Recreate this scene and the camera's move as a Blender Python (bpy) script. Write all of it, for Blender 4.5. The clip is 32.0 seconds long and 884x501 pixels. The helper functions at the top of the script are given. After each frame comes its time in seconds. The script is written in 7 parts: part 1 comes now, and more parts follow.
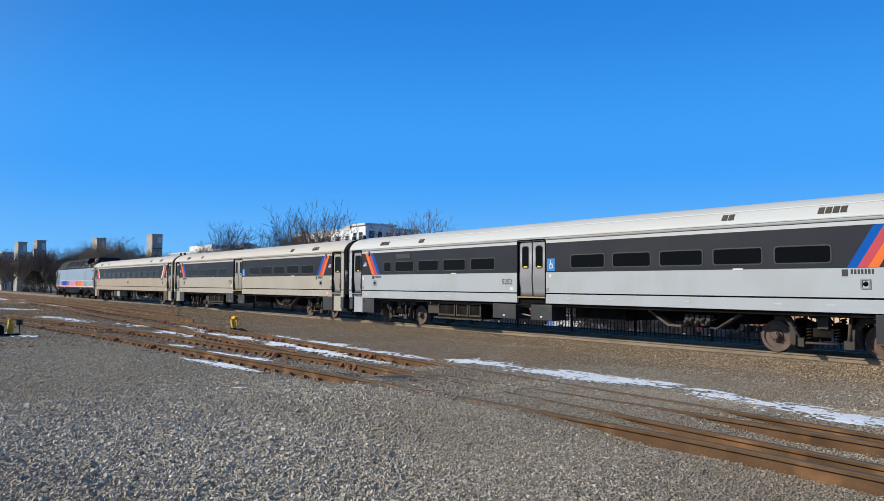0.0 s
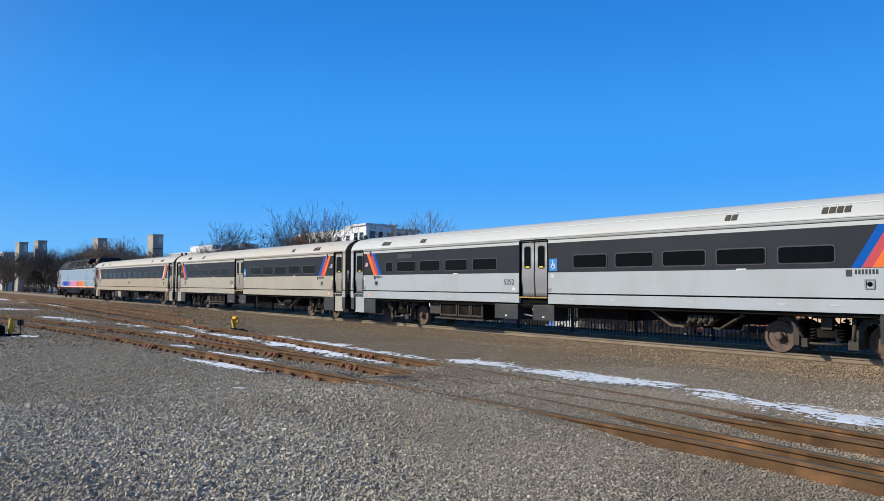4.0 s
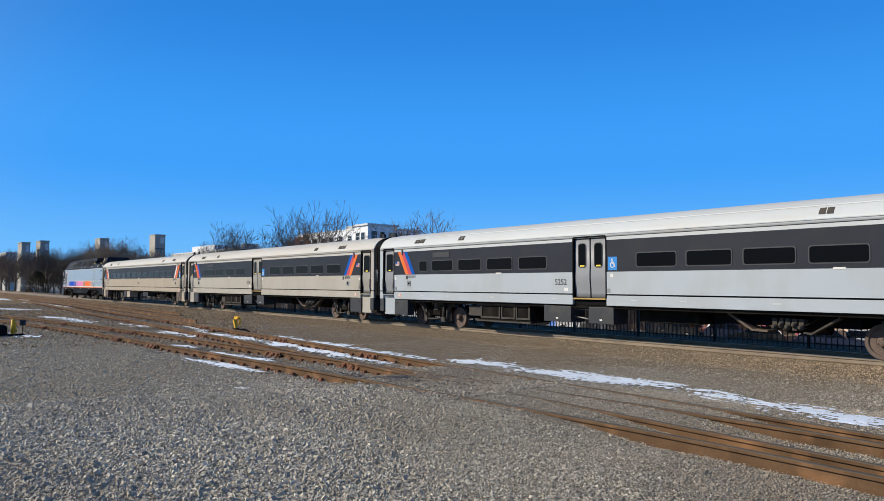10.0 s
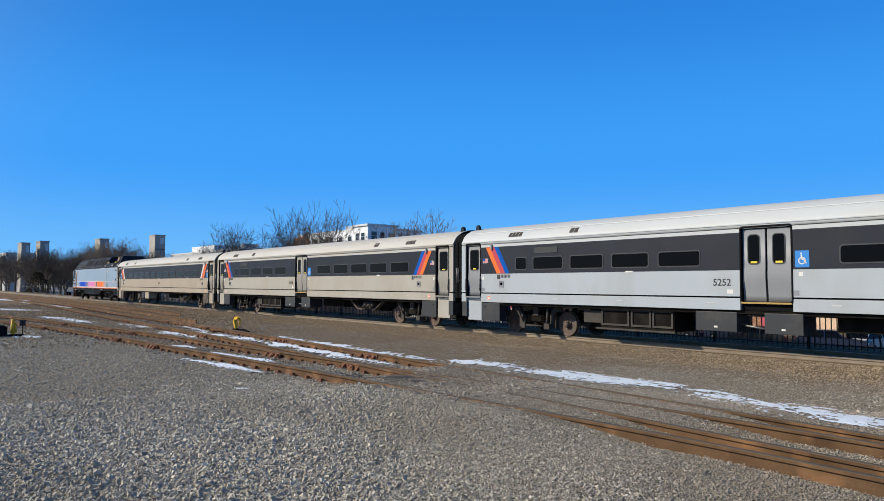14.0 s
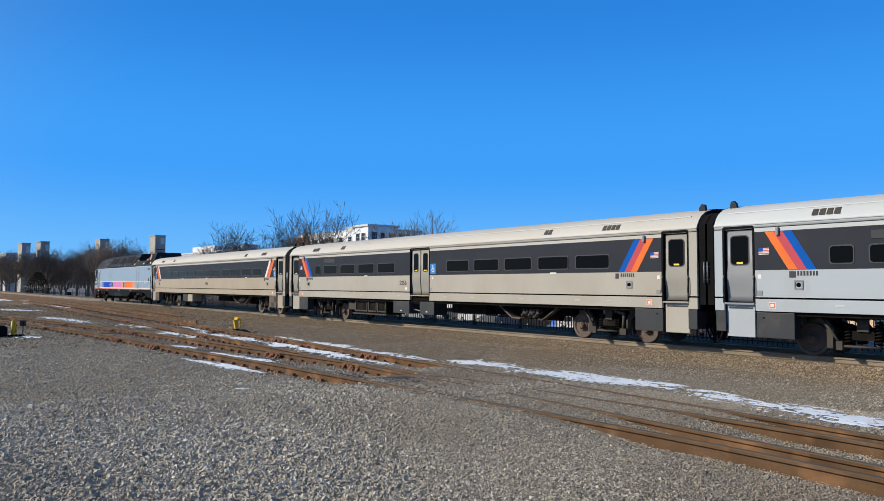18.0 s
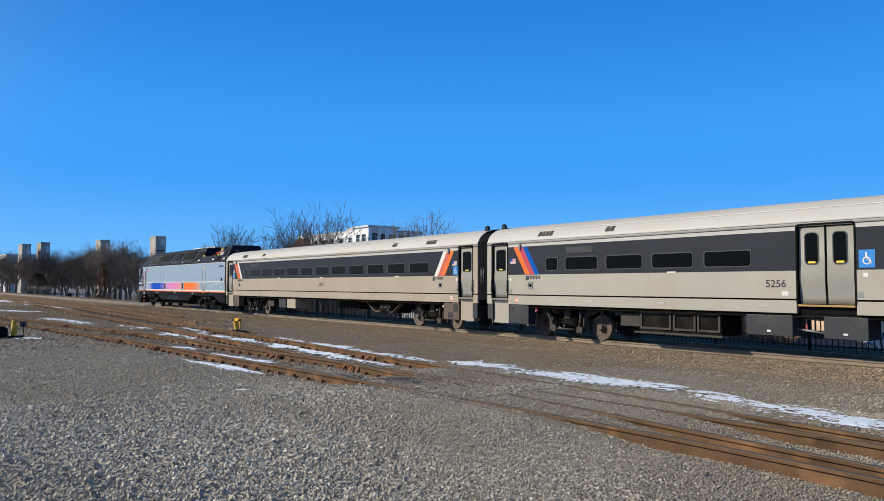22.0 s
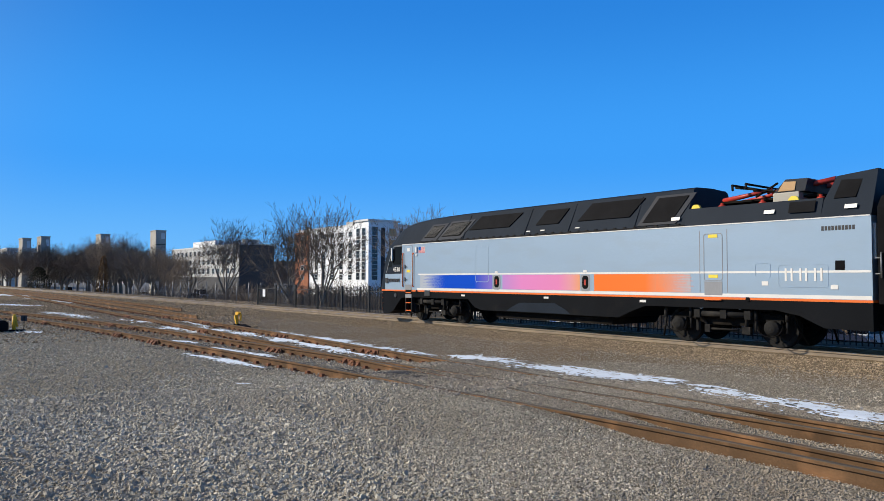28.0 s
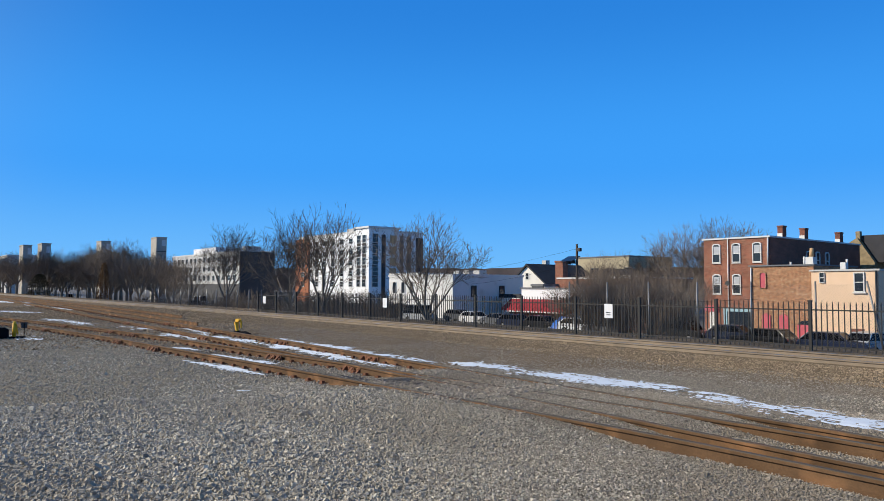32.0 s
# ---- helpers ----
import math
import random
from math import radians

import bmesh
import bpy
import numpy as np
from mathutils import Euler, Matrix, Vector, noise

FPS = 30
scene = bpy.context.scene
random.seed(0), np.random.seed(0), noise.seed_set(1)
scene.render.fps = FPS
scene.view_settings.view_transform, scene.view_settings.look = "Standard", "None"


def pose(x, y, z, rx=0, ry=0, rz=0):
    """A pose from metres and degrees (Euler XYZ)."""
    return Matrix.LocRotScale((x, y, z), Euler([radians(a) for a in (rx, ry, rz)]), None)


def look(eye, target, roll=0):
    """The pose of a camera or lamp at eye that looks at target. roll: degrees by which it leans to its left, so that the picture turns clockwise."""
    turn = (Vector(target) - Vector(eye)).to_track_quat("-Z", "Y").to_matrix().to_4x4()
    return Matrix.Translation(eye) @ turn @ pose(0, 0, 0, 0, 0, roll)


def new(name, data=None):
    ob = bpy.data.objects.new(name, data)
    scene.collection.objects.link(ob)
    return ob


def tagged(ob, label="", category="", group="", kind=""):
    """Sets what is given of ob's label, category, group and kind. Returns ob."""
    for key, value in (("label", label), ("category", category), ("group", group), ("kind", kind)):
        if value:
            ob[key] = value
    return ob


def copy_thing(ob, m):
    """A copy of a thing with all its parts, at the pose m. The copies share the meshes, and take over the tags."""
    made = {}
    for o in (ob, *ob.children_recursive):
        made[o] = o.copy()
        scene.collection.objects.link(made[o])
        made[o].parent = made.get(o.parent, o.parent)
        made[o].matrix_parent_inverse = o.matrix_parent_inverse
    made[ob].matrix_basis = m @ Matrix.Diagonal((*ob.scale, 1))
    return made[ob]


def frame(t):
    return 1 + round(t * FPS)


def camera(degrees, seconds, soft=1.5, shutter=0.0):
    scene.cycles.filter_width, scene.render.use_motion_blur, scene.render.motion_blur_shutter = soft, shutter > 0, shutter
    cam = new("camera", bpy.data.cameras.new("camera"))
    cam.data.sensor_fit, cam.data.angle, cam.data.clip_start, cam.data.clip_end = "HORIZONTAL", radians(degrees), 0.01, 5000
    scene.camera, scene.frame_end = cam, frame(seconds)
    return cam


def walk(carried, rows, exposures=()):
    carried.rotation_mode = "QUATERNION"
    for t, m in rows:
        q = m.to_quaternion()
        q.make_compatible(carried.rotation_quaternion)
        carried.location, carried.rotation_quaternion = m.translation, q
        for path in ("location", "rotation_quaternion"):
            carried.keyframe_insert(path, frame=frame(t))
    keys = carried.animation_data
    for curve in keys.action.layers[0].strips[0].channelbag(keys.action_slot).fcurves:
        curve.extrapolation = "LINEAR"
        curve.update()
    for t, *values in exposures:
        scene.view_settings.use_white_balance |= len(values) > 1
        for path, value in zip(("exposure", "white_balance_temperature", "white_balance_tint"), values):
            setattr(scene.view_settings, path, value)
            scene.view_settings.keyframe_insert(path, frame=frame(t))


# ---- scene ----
# The camera: held by hand beside the yard, almost still. Rows of seconds and small drifts (thousandths of a radian).
cam = camera(63.82, 32.0, soft=0.85)
EYE = (0.0, 0.0, 1.77)
DRIFT = [(0, -3.6, -1.6), (2.5, -3.5, -1.5), (3.5, -2.6, -1.35), (5.5, -2.6, -1.2), (7, -2.5, -1.1), (8, -2.4, -1.2),
         (9, -1.2, -1.35), (10, -0.2, -1.2), (11, -0.4, -1.3), (12, -0.4, -1.2), (13, -1.0, -1.1), (14, -0.3, -0.7),
         (16.5, 0.2, -0.9), (17.5, 0.1, -0.4), (19, 0.1, 0), (20, 0.1, 0.3), (21, 0.3, 1.1), (22, 0.5, 1.2),
         (23, 0.7, 1.1), (24, 0.2, 1.0), (25, 0, 0.8), (25.5, -0.1, 0.1), (27.5, 0.4, -7.2), (28, 0.8, -7.3),
         (29, 0.8, -7.4), (29.5, 1.0, -6.1), (30, 1.0, -0.1), (30.5, 1.5, 2.4), (32, 1.5, 2.4)]


def view(dx, dy):
    yaw, tilt = radians(38.33) - dx / 1000, radians(2.806) + dy / 1000
    way = Vector((-math.cos(yaw) * math.cos(tilt), math.sin(yaw) * math.cos(tilt), math.sin(tilt)))
    return look(EYE, Vector(EYE) + way * 100, 0.2055)


walk(cam, [(t, view(dx, dy)) for t, dx, dy in DRIFT])

# Daylight: clear winter sky, low sun behind the camera's left shoulder.
SUN_EL, SUN_ROT = radians(30), radians(218)
world = bpy.data.worlds.new("sky")
scene.world = world
world.use_nodes = True
wn = world.node_tree
sky = wn.nodes.new("ShaderNodeTexSky")
sky.sky_type, sky.sun_disc = "NISHITA", False
sky.sun_elevation, sky.sun_rotation = SUN_EL, SUN_ROT
sky.altitude, sky.air_density, sky.dust_density, sky.ozone_density = 0, 1.0, 0.0, 3.0
# the deep blue of a cold dry day away from the sun: a smooth gradient with height, laid over the scattering sky
links = wn.links.new
way = wn.nodes.new("ShaderNodeTexCoord").outputs["Generated"]
rise = wn.nodes.new("ShaderNodeSeparateXYZ")
links(way, rise.inputs[0])
tint = wn.nodes.new("ShaderNodeValToRGB")
links(rise.outputs["Z"], tint.inputs["Fac"])
tint.color_ramp.interpolation = "EASE"
tint.color_ramp.elements[0].color = (0.145, 0.50, 1.0, 1.0)
tint.color_ramp.elements[1].color = (0.025, 0.055, 0.13, 1.0)
for at, rgb in ((0.17, (0.040, 0.345, 0.97)), (0.40, (0.018, 0.222, 0.74)), (0.58, (0.03, 0.10, 0.27))):
    tint.color_ramp.elements.new(at).color = (*rgb, 1.0)
bright = wn.nodes.new("ShaderNodeVectorMath")
bright.operation = "SCALE"
bright.inputs["Scale"].default_value = 1 / 0.11
links(tint.outputs[0], bright.inputs[0])
towards = wn.nodes.new("ShaderNodeVectorMath")
towards.operation = "DOT_PRODUCT"
towards.inputs[1].default_value = (math.sin(SUN_ROT) * math.cos(SUN_EL), math.cos(SUN_ROT) * math.cos(SUN_EL), math.sin(SUN_EL))
links(way, towards.inputs[0])
away = wn.nodes.new("ShaderNodeMapRange")
away.interpolation_type = "SMOOTHSTEP"
away.inputs["From Min"].default_value, away.inputs["From Max"].default_value = 0.85, 0.45
away.inputs["To Min"].default_value, away.inputs["To Max"].default_value = 0.50, 0.95
links(towards.outputs["Value"], away.inputs["Value"])
deep = wn.nodes.new("ShaderNodeMix")
deep.data_type = "RGBA"
links(away.outputs[0], deep.inputs["Factor"])
links(sky.outputs[0], deep.inputs["A"])
links(bright.outputs[0], deep.inputs["B"])
links(deep.outputs["Result"], wn.nodes["Background"].inputs[0])
wn.nodes["Background"].inputs[1].default_value = 0.11
sun_data = bpy.data.lights.new("sun", "SUN")
sun_data.energy, sun_data.angle, sun_data.color = 5.0, radians(0.53), (1.0, 0.90, 0.74)
sun = new("sun", sun_data)
sun.matrix_world = look((math.sin(SUN_ROT) * math.cos(SUN_EL) * 50, math.cos(SUN_ROT) * math.cos(SUN_EL) * 50, math.sin(SUN_EL) * 50), (0, 0, 0))
scene.view_settings.exposure = 0.0

# ---- materials ----


def mat(name, base, rough=0.6, metal=0.0, var=0.15, scale=2.0, fine=40.0, bump=0.0, dirt=None, dirt_at=(0.5, 0.7), dirt_scale=1.5,
        stretch=(1, 1, 1), rand=0.0, spec=0.5, coat=0.0, island=False, world_space=False):
    """Principled surface with variation at two scales, optional dirt of its own shape, and relief."""
    m = bpy.data.materials.new(name)
    m.use_nodes = True
    t = m.node_tree
    n, link = t.nodes, t.links.new
    p = n["Principled BSDF"]
    p.inputs["Roughness"].default_value, p.inputs["Metallic"].default_value = rough, metal
    p.inputs["Specular IOR Level"].default_value, p.inputs["Coat Weight"].default_value = spec, coat
    if world_space:
        at = n.new("ShaderNodeNewGeometry").outputs["Position"]
    else:
        at = n.new("ShaderNodeTexCoord").outputs["Object"]
    mp = n.new("ShaderNodeMapping")
    mp.inputs["Scale"].default_value = stretch
    link(at, mp.inputs["Vector"])

    def noise_tex(s, detail=4.0):
        q = n.new("ShaderNodeTexNoise")
        q.inputs["Scale"].default_value, q.inputs["Detail"].default_value = s, detail
        link(mp.outputs[0], q.inputs["Vector"])
        return q.outputs["Fac"]

    def mix(fac, a, b, kind="MIX"):
        q = n.new("ShaderNodeMix")
        q.data_type, q.blend_type = "RGBA", kind
        for sock, v in ((q.inputs["Factor"], fac), (q.inputs["A"], a), (q.inputs["B"], b)):
            if hasattr(v, "is_linked"):
                link(v, sock)
            else:
                sock.default_value = v
        return q.outputs["Result"]

    def ramp(fac, a, b):
        q = n.new("ShaderNodeMapRange")
        q.inputs["From Min"].default_value, q.inputs["From Max"].default_value = a, b
        link(fac, q.inputs["Value"])
        return q.outputs["Result"]

    col = [*base, 1.0]
    lo, hi = [c * (1 - var) for c in base] + [1.0], [min(1, c * (1 + var)) for c in base] + [1.0]
    big, small = noise_tex(scale), noise_tex(fine, 2.0)
    c = mix(ramp(big, 0.3, 0.7), lo, hi)
    c = mix(ramp(small, 0.3, 0.7), c, mix(0.5, c, lo))
    if rand or island:
        src = n.new("ShaderNodeNewGeometry").outputs["Random Per Island"] if island else n.new("ShaderNodeObjectInfo").outputs["Random"]
        c = mix(ramp(src, 0, 1), mix(1.0, c, [1 - rand] * 3 + [1.0], "MULTIPLY"), mix(1.0, c, [1 + rand] * 3 + [1.0], "MULTIPLY"))
    if dirt:
        c = mix(ramp(noise_tex(dirt_scale, 6.0), *dirt_at), c, [*dirt, 1.0])
    link(c, p.inputs["Base Color"])
    if bump:
        b = n.new("ShaderNodeBump")
        b.inputs["Strength"].default_value, b.inputs["Distance"].default_value = min(1, bump * 20), bump
        link(small, b.inputs["Height"])
        link(b.outputs[0], p.inputs["Normal"])
    return m


def gravel(name, grey, brown, size=26.0, relief=0.02):
    """Crushed stone: cells of differing tone at stone size, coarser dusty patches, relief. The attribute "zone" leads from grey stone to rust-dusted ballast."""
    m = bpy.data.materials.new(name)
    m.use_nodes = True
    t = m.node_tree
    n, link = t.nodes, t.links.new
    p = n["Principled BSDF"]
    p.inputs["Roughness"].default_value, p.inputs["Specular IOR Level"].default_value = 0.95, 0.15
    pos = n.new("ShaderNodeNewGeometry").outputs["Position"]
    cells, tones = [], []
    for k in (1.0, 2.1):
        v = n.new("ShaderNodeTexVoronoi")
        v.inputs["Scale"].default_value = size * k
        link(pos, v.inputs["Vector"])
        sep = n.new("ShaderNodeSeparateColor")
        link(v.outputs["Color"], sep.inputs[0])
        cells.append(v)
        tones.append(sep.outputs[0])

    def mixed(fac, a, b):
        q = n.new("ShaderNodeMix")
        q.data_type = "RGBA"
        for sock, v in ((q.inputs["Factor"], fac), (q.inputs["A"], a), (q.inputs["B"], b)):
            if hasattr(v, "is_linked"):
                link(v, sock)
            else:
                sock.default_value = v
        return q.outputs["Result"]

    def blotch(scale, lo, hi, seed):
        q = n.new("ShaderNodeTexNoise")
        q.noise_dimensions = "4D"
        q.inputs["W"].default_value = seed
        q.inputs["Scale"].default_value, q.inputs["Detail"].default_value = scale, 6
        link(pos, q.inputs["Vector"])
        r = n.new("ShaderNodeMapRange")
        r.inputs["From Min"].default_value, r.inputs["From Max"].default_value = lo, hi
        link(q.outputs["Fac"], r.inputs["Value"])
        return r.outputs[0]

    def palette(light, dark, tint):
        c = mixed(0.4, mixed(tones[0], [*dark, 1], [*light, 1]), mixed(tones[1], [*dark, 1], [*light, 1]))
        return mixed(blotch(0.35, 0.42, 0.75, 2), c, mixed(0.6, c, [*tint, 1]))
    zone = n.new("ShaderNodeAttribute")
    zone.attribute_name = "zone"
    add = n.new("ShaderNodeMath")
    add.operation = "MULTIPLY_ADD"
    link(blotch(0.8, 0.3, 0.7, 7), add.inputs[0])
    add.inputs[1].default_value = 0.5
    link(zone.outputs["Fac"], add.inputs[2])
    edge = n.new("ShaderNodeMapRange")
    edge.inputs["From Min"].default_value, edge.inputs["From Max"].default_value = 0.5, 1.0
    link(add.outputs[0], edge.inputs["Value"])
    link(mixed(edge.outputs[0], palette(*grey), palette(*brown)), p.inputs["Base Color"])
    prev = None
    for v, k in zip(cells, (1.0, 0.5)):
        bp = n.new("ShaderNodeBump")
        bp.invert = True
        bp.inputs["Strength"].default_value, bp.inputs["Distance"].default_value = 1.0, relief * k
        link(v.outputs["Distance"], bp.inputs["Height"])
        if prev:
            link(prev, bp.inputs["Normal"])
        prev = bp.outputs[0]
    link(prev, p.inputs["Normal"])
    return m


M = {}
M["yard"] = gravel("yard_gravel", ((0.45, 0.405, 0.325), (0.05, 0.045, 0.035), (0.25, 0.215, 0.155)), ((0.31, 0.24, 0.16), (0.072, 0.054, 0.035), (0.25, 0.175, 0.10)), size=34.0, relief=0.022)
M["stone"] = mat("loose_stone", (0.495, 0.45, 0.365), 0.95, var=0.3, scale=8, fine=90, bump=0.003, spec=0.15, dirt=(0.36, 0.315, 0.245), dirt_at=(0.45, 0.75), dirt_scale=0.3, rand=0.4, island=True, world_space=True)
M["brown_stone"] = mat("brown_loose_stone", (0.36, 0.275, 0.18), 0.95, spec=0.15, var=0.3, scale=8, fine=90, bump=0.003, rand=0.5, island=True, world_space=True)
M["fine_stone"] = mat("fine_brown_grey_stone", (0.385, 0.345, 0.285), 0.95, spec=0.15, var=0.3, scale=8, fine=90, bump=0.002, dirt=(0.27, 0.22, 0.165), dirt_at=(0.4, 0.75), dirt_scale=0.4, rand=0.45, island=True, world_space=True)
M["lot"] = mat("worn_asphalt", (0.13, 0.127, 0.122), 0.9, var=0.3, scale=0.3, fine=30, bump=0.004, world_space=True)
M["snow"] = mat("old_snow", (0.78, 0.86, 0.95), 0.7, var=0.05, scale=3, fine=50, bump=0.004, dirt=(0.42, 0.42, 0.42), dirt_at=(0.60, 0.8), dirt_scale=4)
M["rail"] = mat("rusty_rail", (0.125, 0.072, 0.037), 0.85, 0.0, var=0.35, scale=2, fine=50, bump=0.002, dirt=(0.30, 0.155, 0.072), dirt_at=(0.55, 0.74), dirt_scale=1.6, spec=0.2)
M["rail_head"] = mat("worn_rail_head", (0.105, 0.084, 0.062), 0.7, 0.0, var=0.25, scale=1.5, fine=60, dirt=(0.12, 0.07, 0.04), dirt_at=(0.5, 0.7), dirt_scale=3, spec=0.2)
M["main_rail"] = mat("main_rail", (0.22, 0.17, 0.12), 0.6, 0.2, var=0.2, scale=2, fine=40, dirt=(0.28, 0.22, 0.15), dirt_at=(0.4, 0.7))
M["bright_head"] = mat("polished_rail_head", (0.35, 0.32, 0.28), 0.35, 0.8, var=0.12, scale=2, fine=40)
M["soil"] = mat("dark_trackside_soil", (0.14, 0.112, 0.08), 0.95, var=0.35, scale=1.2, fine=20, bump=0.01, spec=0.1, dirt=(0.20, 0.16, 0.11), dirt_at=(0.5, 0.75), dirt_scale=0.8, world_space=True)
M["tie"] = mat("weathered_tie", (0.050, 0.040, 0.031), 0.9, var=0.3, scale=3, fine=50, bump=0.006, stretch=(1, 0.15, 1), rand=0.3)
M["concrete_tie"] = mat("concrete_tie", (0.27, 0.25, 0.21), 0.85, var=0.2, scale=3, fine=50, bump=0.003, rand=0.15)
M["plate"] = mat("rusty_plate", (0.16, 0.065, 0.03), 0.85, 0.1, var=0.4, scale=9, fine=90, bump=0.003, rand=0.3)
M["oil"] = mat("oily_patch", (0.035, 0.03, 0.026), 0.8, var=0.4, scale=5, fine=60, bump=0.01)
M["yellow"] = mat("yellow_paint", (0.75, 0.42, 0.02), 0.55, var=0.12, scale=8, fine=60, dirt=(0.2, 0.12, 0.04), dirt_at=(0.6, 0.75), dirt_scale=8)
M["threshold"] = mat("dull_yellow_threshold", (0.42, 0.27, 0.08), 0.7, var=0.2, scale=4)
M["white_paint"] = mat("silver_white_paint", (0.405, 0.45, 0.485), 0.5, var=0.03, scale=0.7, fine=25, dirt=(0.345, 0.355, 0.345), dirt_at=(0.50, 0.9), dirt_scale=0.8, stretch=(1.0, 1, 0.5), spec=0.35)
M["tan_paint"] = mat("road_grimed_paint", (0.40, 0.375, 0.32), 0.6, var=0.07, scale=0.7, fine=25, dirt=(0.36, 0.315, 0.25), dirt_at=(0.45, 0.85), dirt_scale=0.8, stretch=(1, 1, 0.5))
M["tan_deep"] = mat("deep_road_grime", (0.39, 0.33, 0.25), 0.6, var=0.08, scale=0.7, fine=25, dirt=(0.36, 0.29, 0.21), dirt_at=(0.45, 0.85), dirt_scale=0.8, stretch=(1, 1, 0.5))
M["roof_white"] = mat("coach_roof_paint", (0.50, 0.53, 0.535), 0.6, var=0.04, scale=0.6, fine=18, dirt=(0.47, 0.46, 0.43), dirt_at=(0.48, 0.85), dirt_scale=0.8, stretch=(0.4, 1, 2))
M["roof_tan"] = mat("grimed_roof_paint", (0.485, 0.475, 0.44), 0.6, var=0.06, scale=0.6, fine=18, dirt=(0.45, 0.405, 0.335), dirt_at=(0.45, 0.85), dirt_scale=0.8, stretch=(0.4, 1, 2))
M["band"] = mat("charcoal_band", (0.026, 0.030, 0.040), 0.45, var=0.12, scale=0.8, fine=30, dirt=(0.032, 0.033, 0.038), dirt_at=(0.5, 0.8), spec=0.15)
M["gasket"] = mat("grey_gasket", (0.037, 0.041, 0.048), 0.6, var=0.1)
M["pane"] = mat("tinted_glass", (0.003, 0.003, 0.004), 0.08, var=0.1, scale=0.6, spec=0.08)
M["door_grey"] = mat("door_stainless", (0.24, 0.25, 0.265), 0.55, 0.0, var=0.08, scale=1, fine=30, stretch=(1, 1, 0.3))
M["door_tan"] = mat("grimed_door", (0.29, 0.275, 0.24), 0.6, 0.0, var=0.1, scale=1, fine=30, stretch=(1, 1, 0.3))
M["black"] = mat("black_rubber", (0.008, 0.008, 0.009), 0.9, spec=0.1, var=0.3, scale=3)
M["dark_box"] = mat("grey_equipment_box", (0.020, 0.024, 0.030), 0.6, var=0.15, scale=1.5, fine=30, dirt=(0.06, 0.053, 0.045), dirt_at=(0.55, 0.8))
M["grimed_box"] = mat("brown_grimed_box", (0.125, 0.088, 0.062), 0.75, var=0.2, scale=1.5, fine=25, dirt=(0.07, 0.055, 0.045), dirt_at=(0.5, 0.75))
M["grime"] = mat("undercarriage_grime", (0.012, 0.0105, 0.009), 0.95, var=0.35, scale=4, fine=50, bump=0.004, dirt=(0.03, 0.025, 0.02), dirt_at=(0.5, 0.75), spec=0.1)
M["frame_dust"] = mat("dusty_truck_frame", (0.060, 0.052, 0.043), 0.85, var=0.3, scale=3, fine=50, bump=0.004, dirt=(0.05, 0.04, 0.032), dirt_at=(0.5, 0.7))
M["wheel"] = mat("rusty_wheel", (0.125, 0.085, 0.065), 0.7, 0.0, var=0.25, scale=4, fine=40, dirt=(0.075, 0.06, 0.05), dirt_at=(0.45, 0.7))
M["wheel_steel"] = mat("dusty_wheel_steel", (0.15, 0.12, 0.095), 0.7, 0.1, var=0.25, scale=4, fine=40)
M["orange"] = mat("orange_paint", (0.80, 0.18, 0.045), 0.5, var=0.06, spec=0.1)
M["pink"] = mat("rose_paint", (0.52, 0.080, 0.10), 0.5, var=0.06, spec=0.1)
M["rose_orange"] = mat("faded_coral_paint", (0.60, 0.15, 0.10), 0.5, var=0.08, spec=0.1)
M["blue"] = mat("blue_paint", (0.003, 0.095, 0.42), 0.5, var=0.06, spec=0.08)
M["white_mark"] = mat("white_marking", (0.72, 0.70, 0.66), 0.5, var=0.06)
M["sign_blue"] = mat("access_sign_blue", (0.015, 0.22, 0.62), 0.45, var=0.05)
M["grey_mark"] = mat("dark_grey_lettering", (0.028, 0.028, 0.032), 0.5, var=0.05)
M["sticker"] = mat("yellow_sticker", (0.8, 0.62, 0.05), 0.5, var=0.05)
M["loco_grey"] = mat("loco_silver_paint", (0.302, 0.40, 0.505), 0.36, 0.15, var=0.04, scale=0.6, fine=20, dirt=(0.29, 0.36, 0.43), dirt_at=(0.5, 0.9), stretch=(0.5, 1, 1.5))
M["loco_dark"] = mat("loco_dark_blue_grey", (0.019, 0.026, 0.037), 0.6, var=0.15, scale=1, fine=30, spec=0.06)
M["grille"] = mat("black_grille", (0.009, 0.009, 0.010), 0.8, spec=0.1, var=0.3, scale=2, fine=120, bump=0.004)
M["skirt"] = mat("black_skirt_paint", (0.007, 0.008, 0.010), 0.6, var=0.25, scale=1, fine=30, spec=0.06, dirt=(0.016, 0.015, 0.014), dirt_at=(0.6, 0.85))
M["loco_gear"] = mat("loco_truck_black", (0.015, 0.0145, 0.014), 0.8, var=0.4, scale=5, fine=50, bump=0.004, dirt=(0.07, 0.062, 0.052), dirt_at=(0.55, 0.8), spec=0.2)
M["loco_blue"] = mat("loco_blue_panel", (0.004, 0.066, 0.50), 0.5, var=0.05, spec=0.06)
M["loco_pink"] = mat("loco_pink_panel", (0.62, 0.28, 0.44), 0.4, var=0.06)
M["loco_orange"] = mat("loco_orange_panel", (0.85, 0.20, 0.045), 0.4, var=0.05)


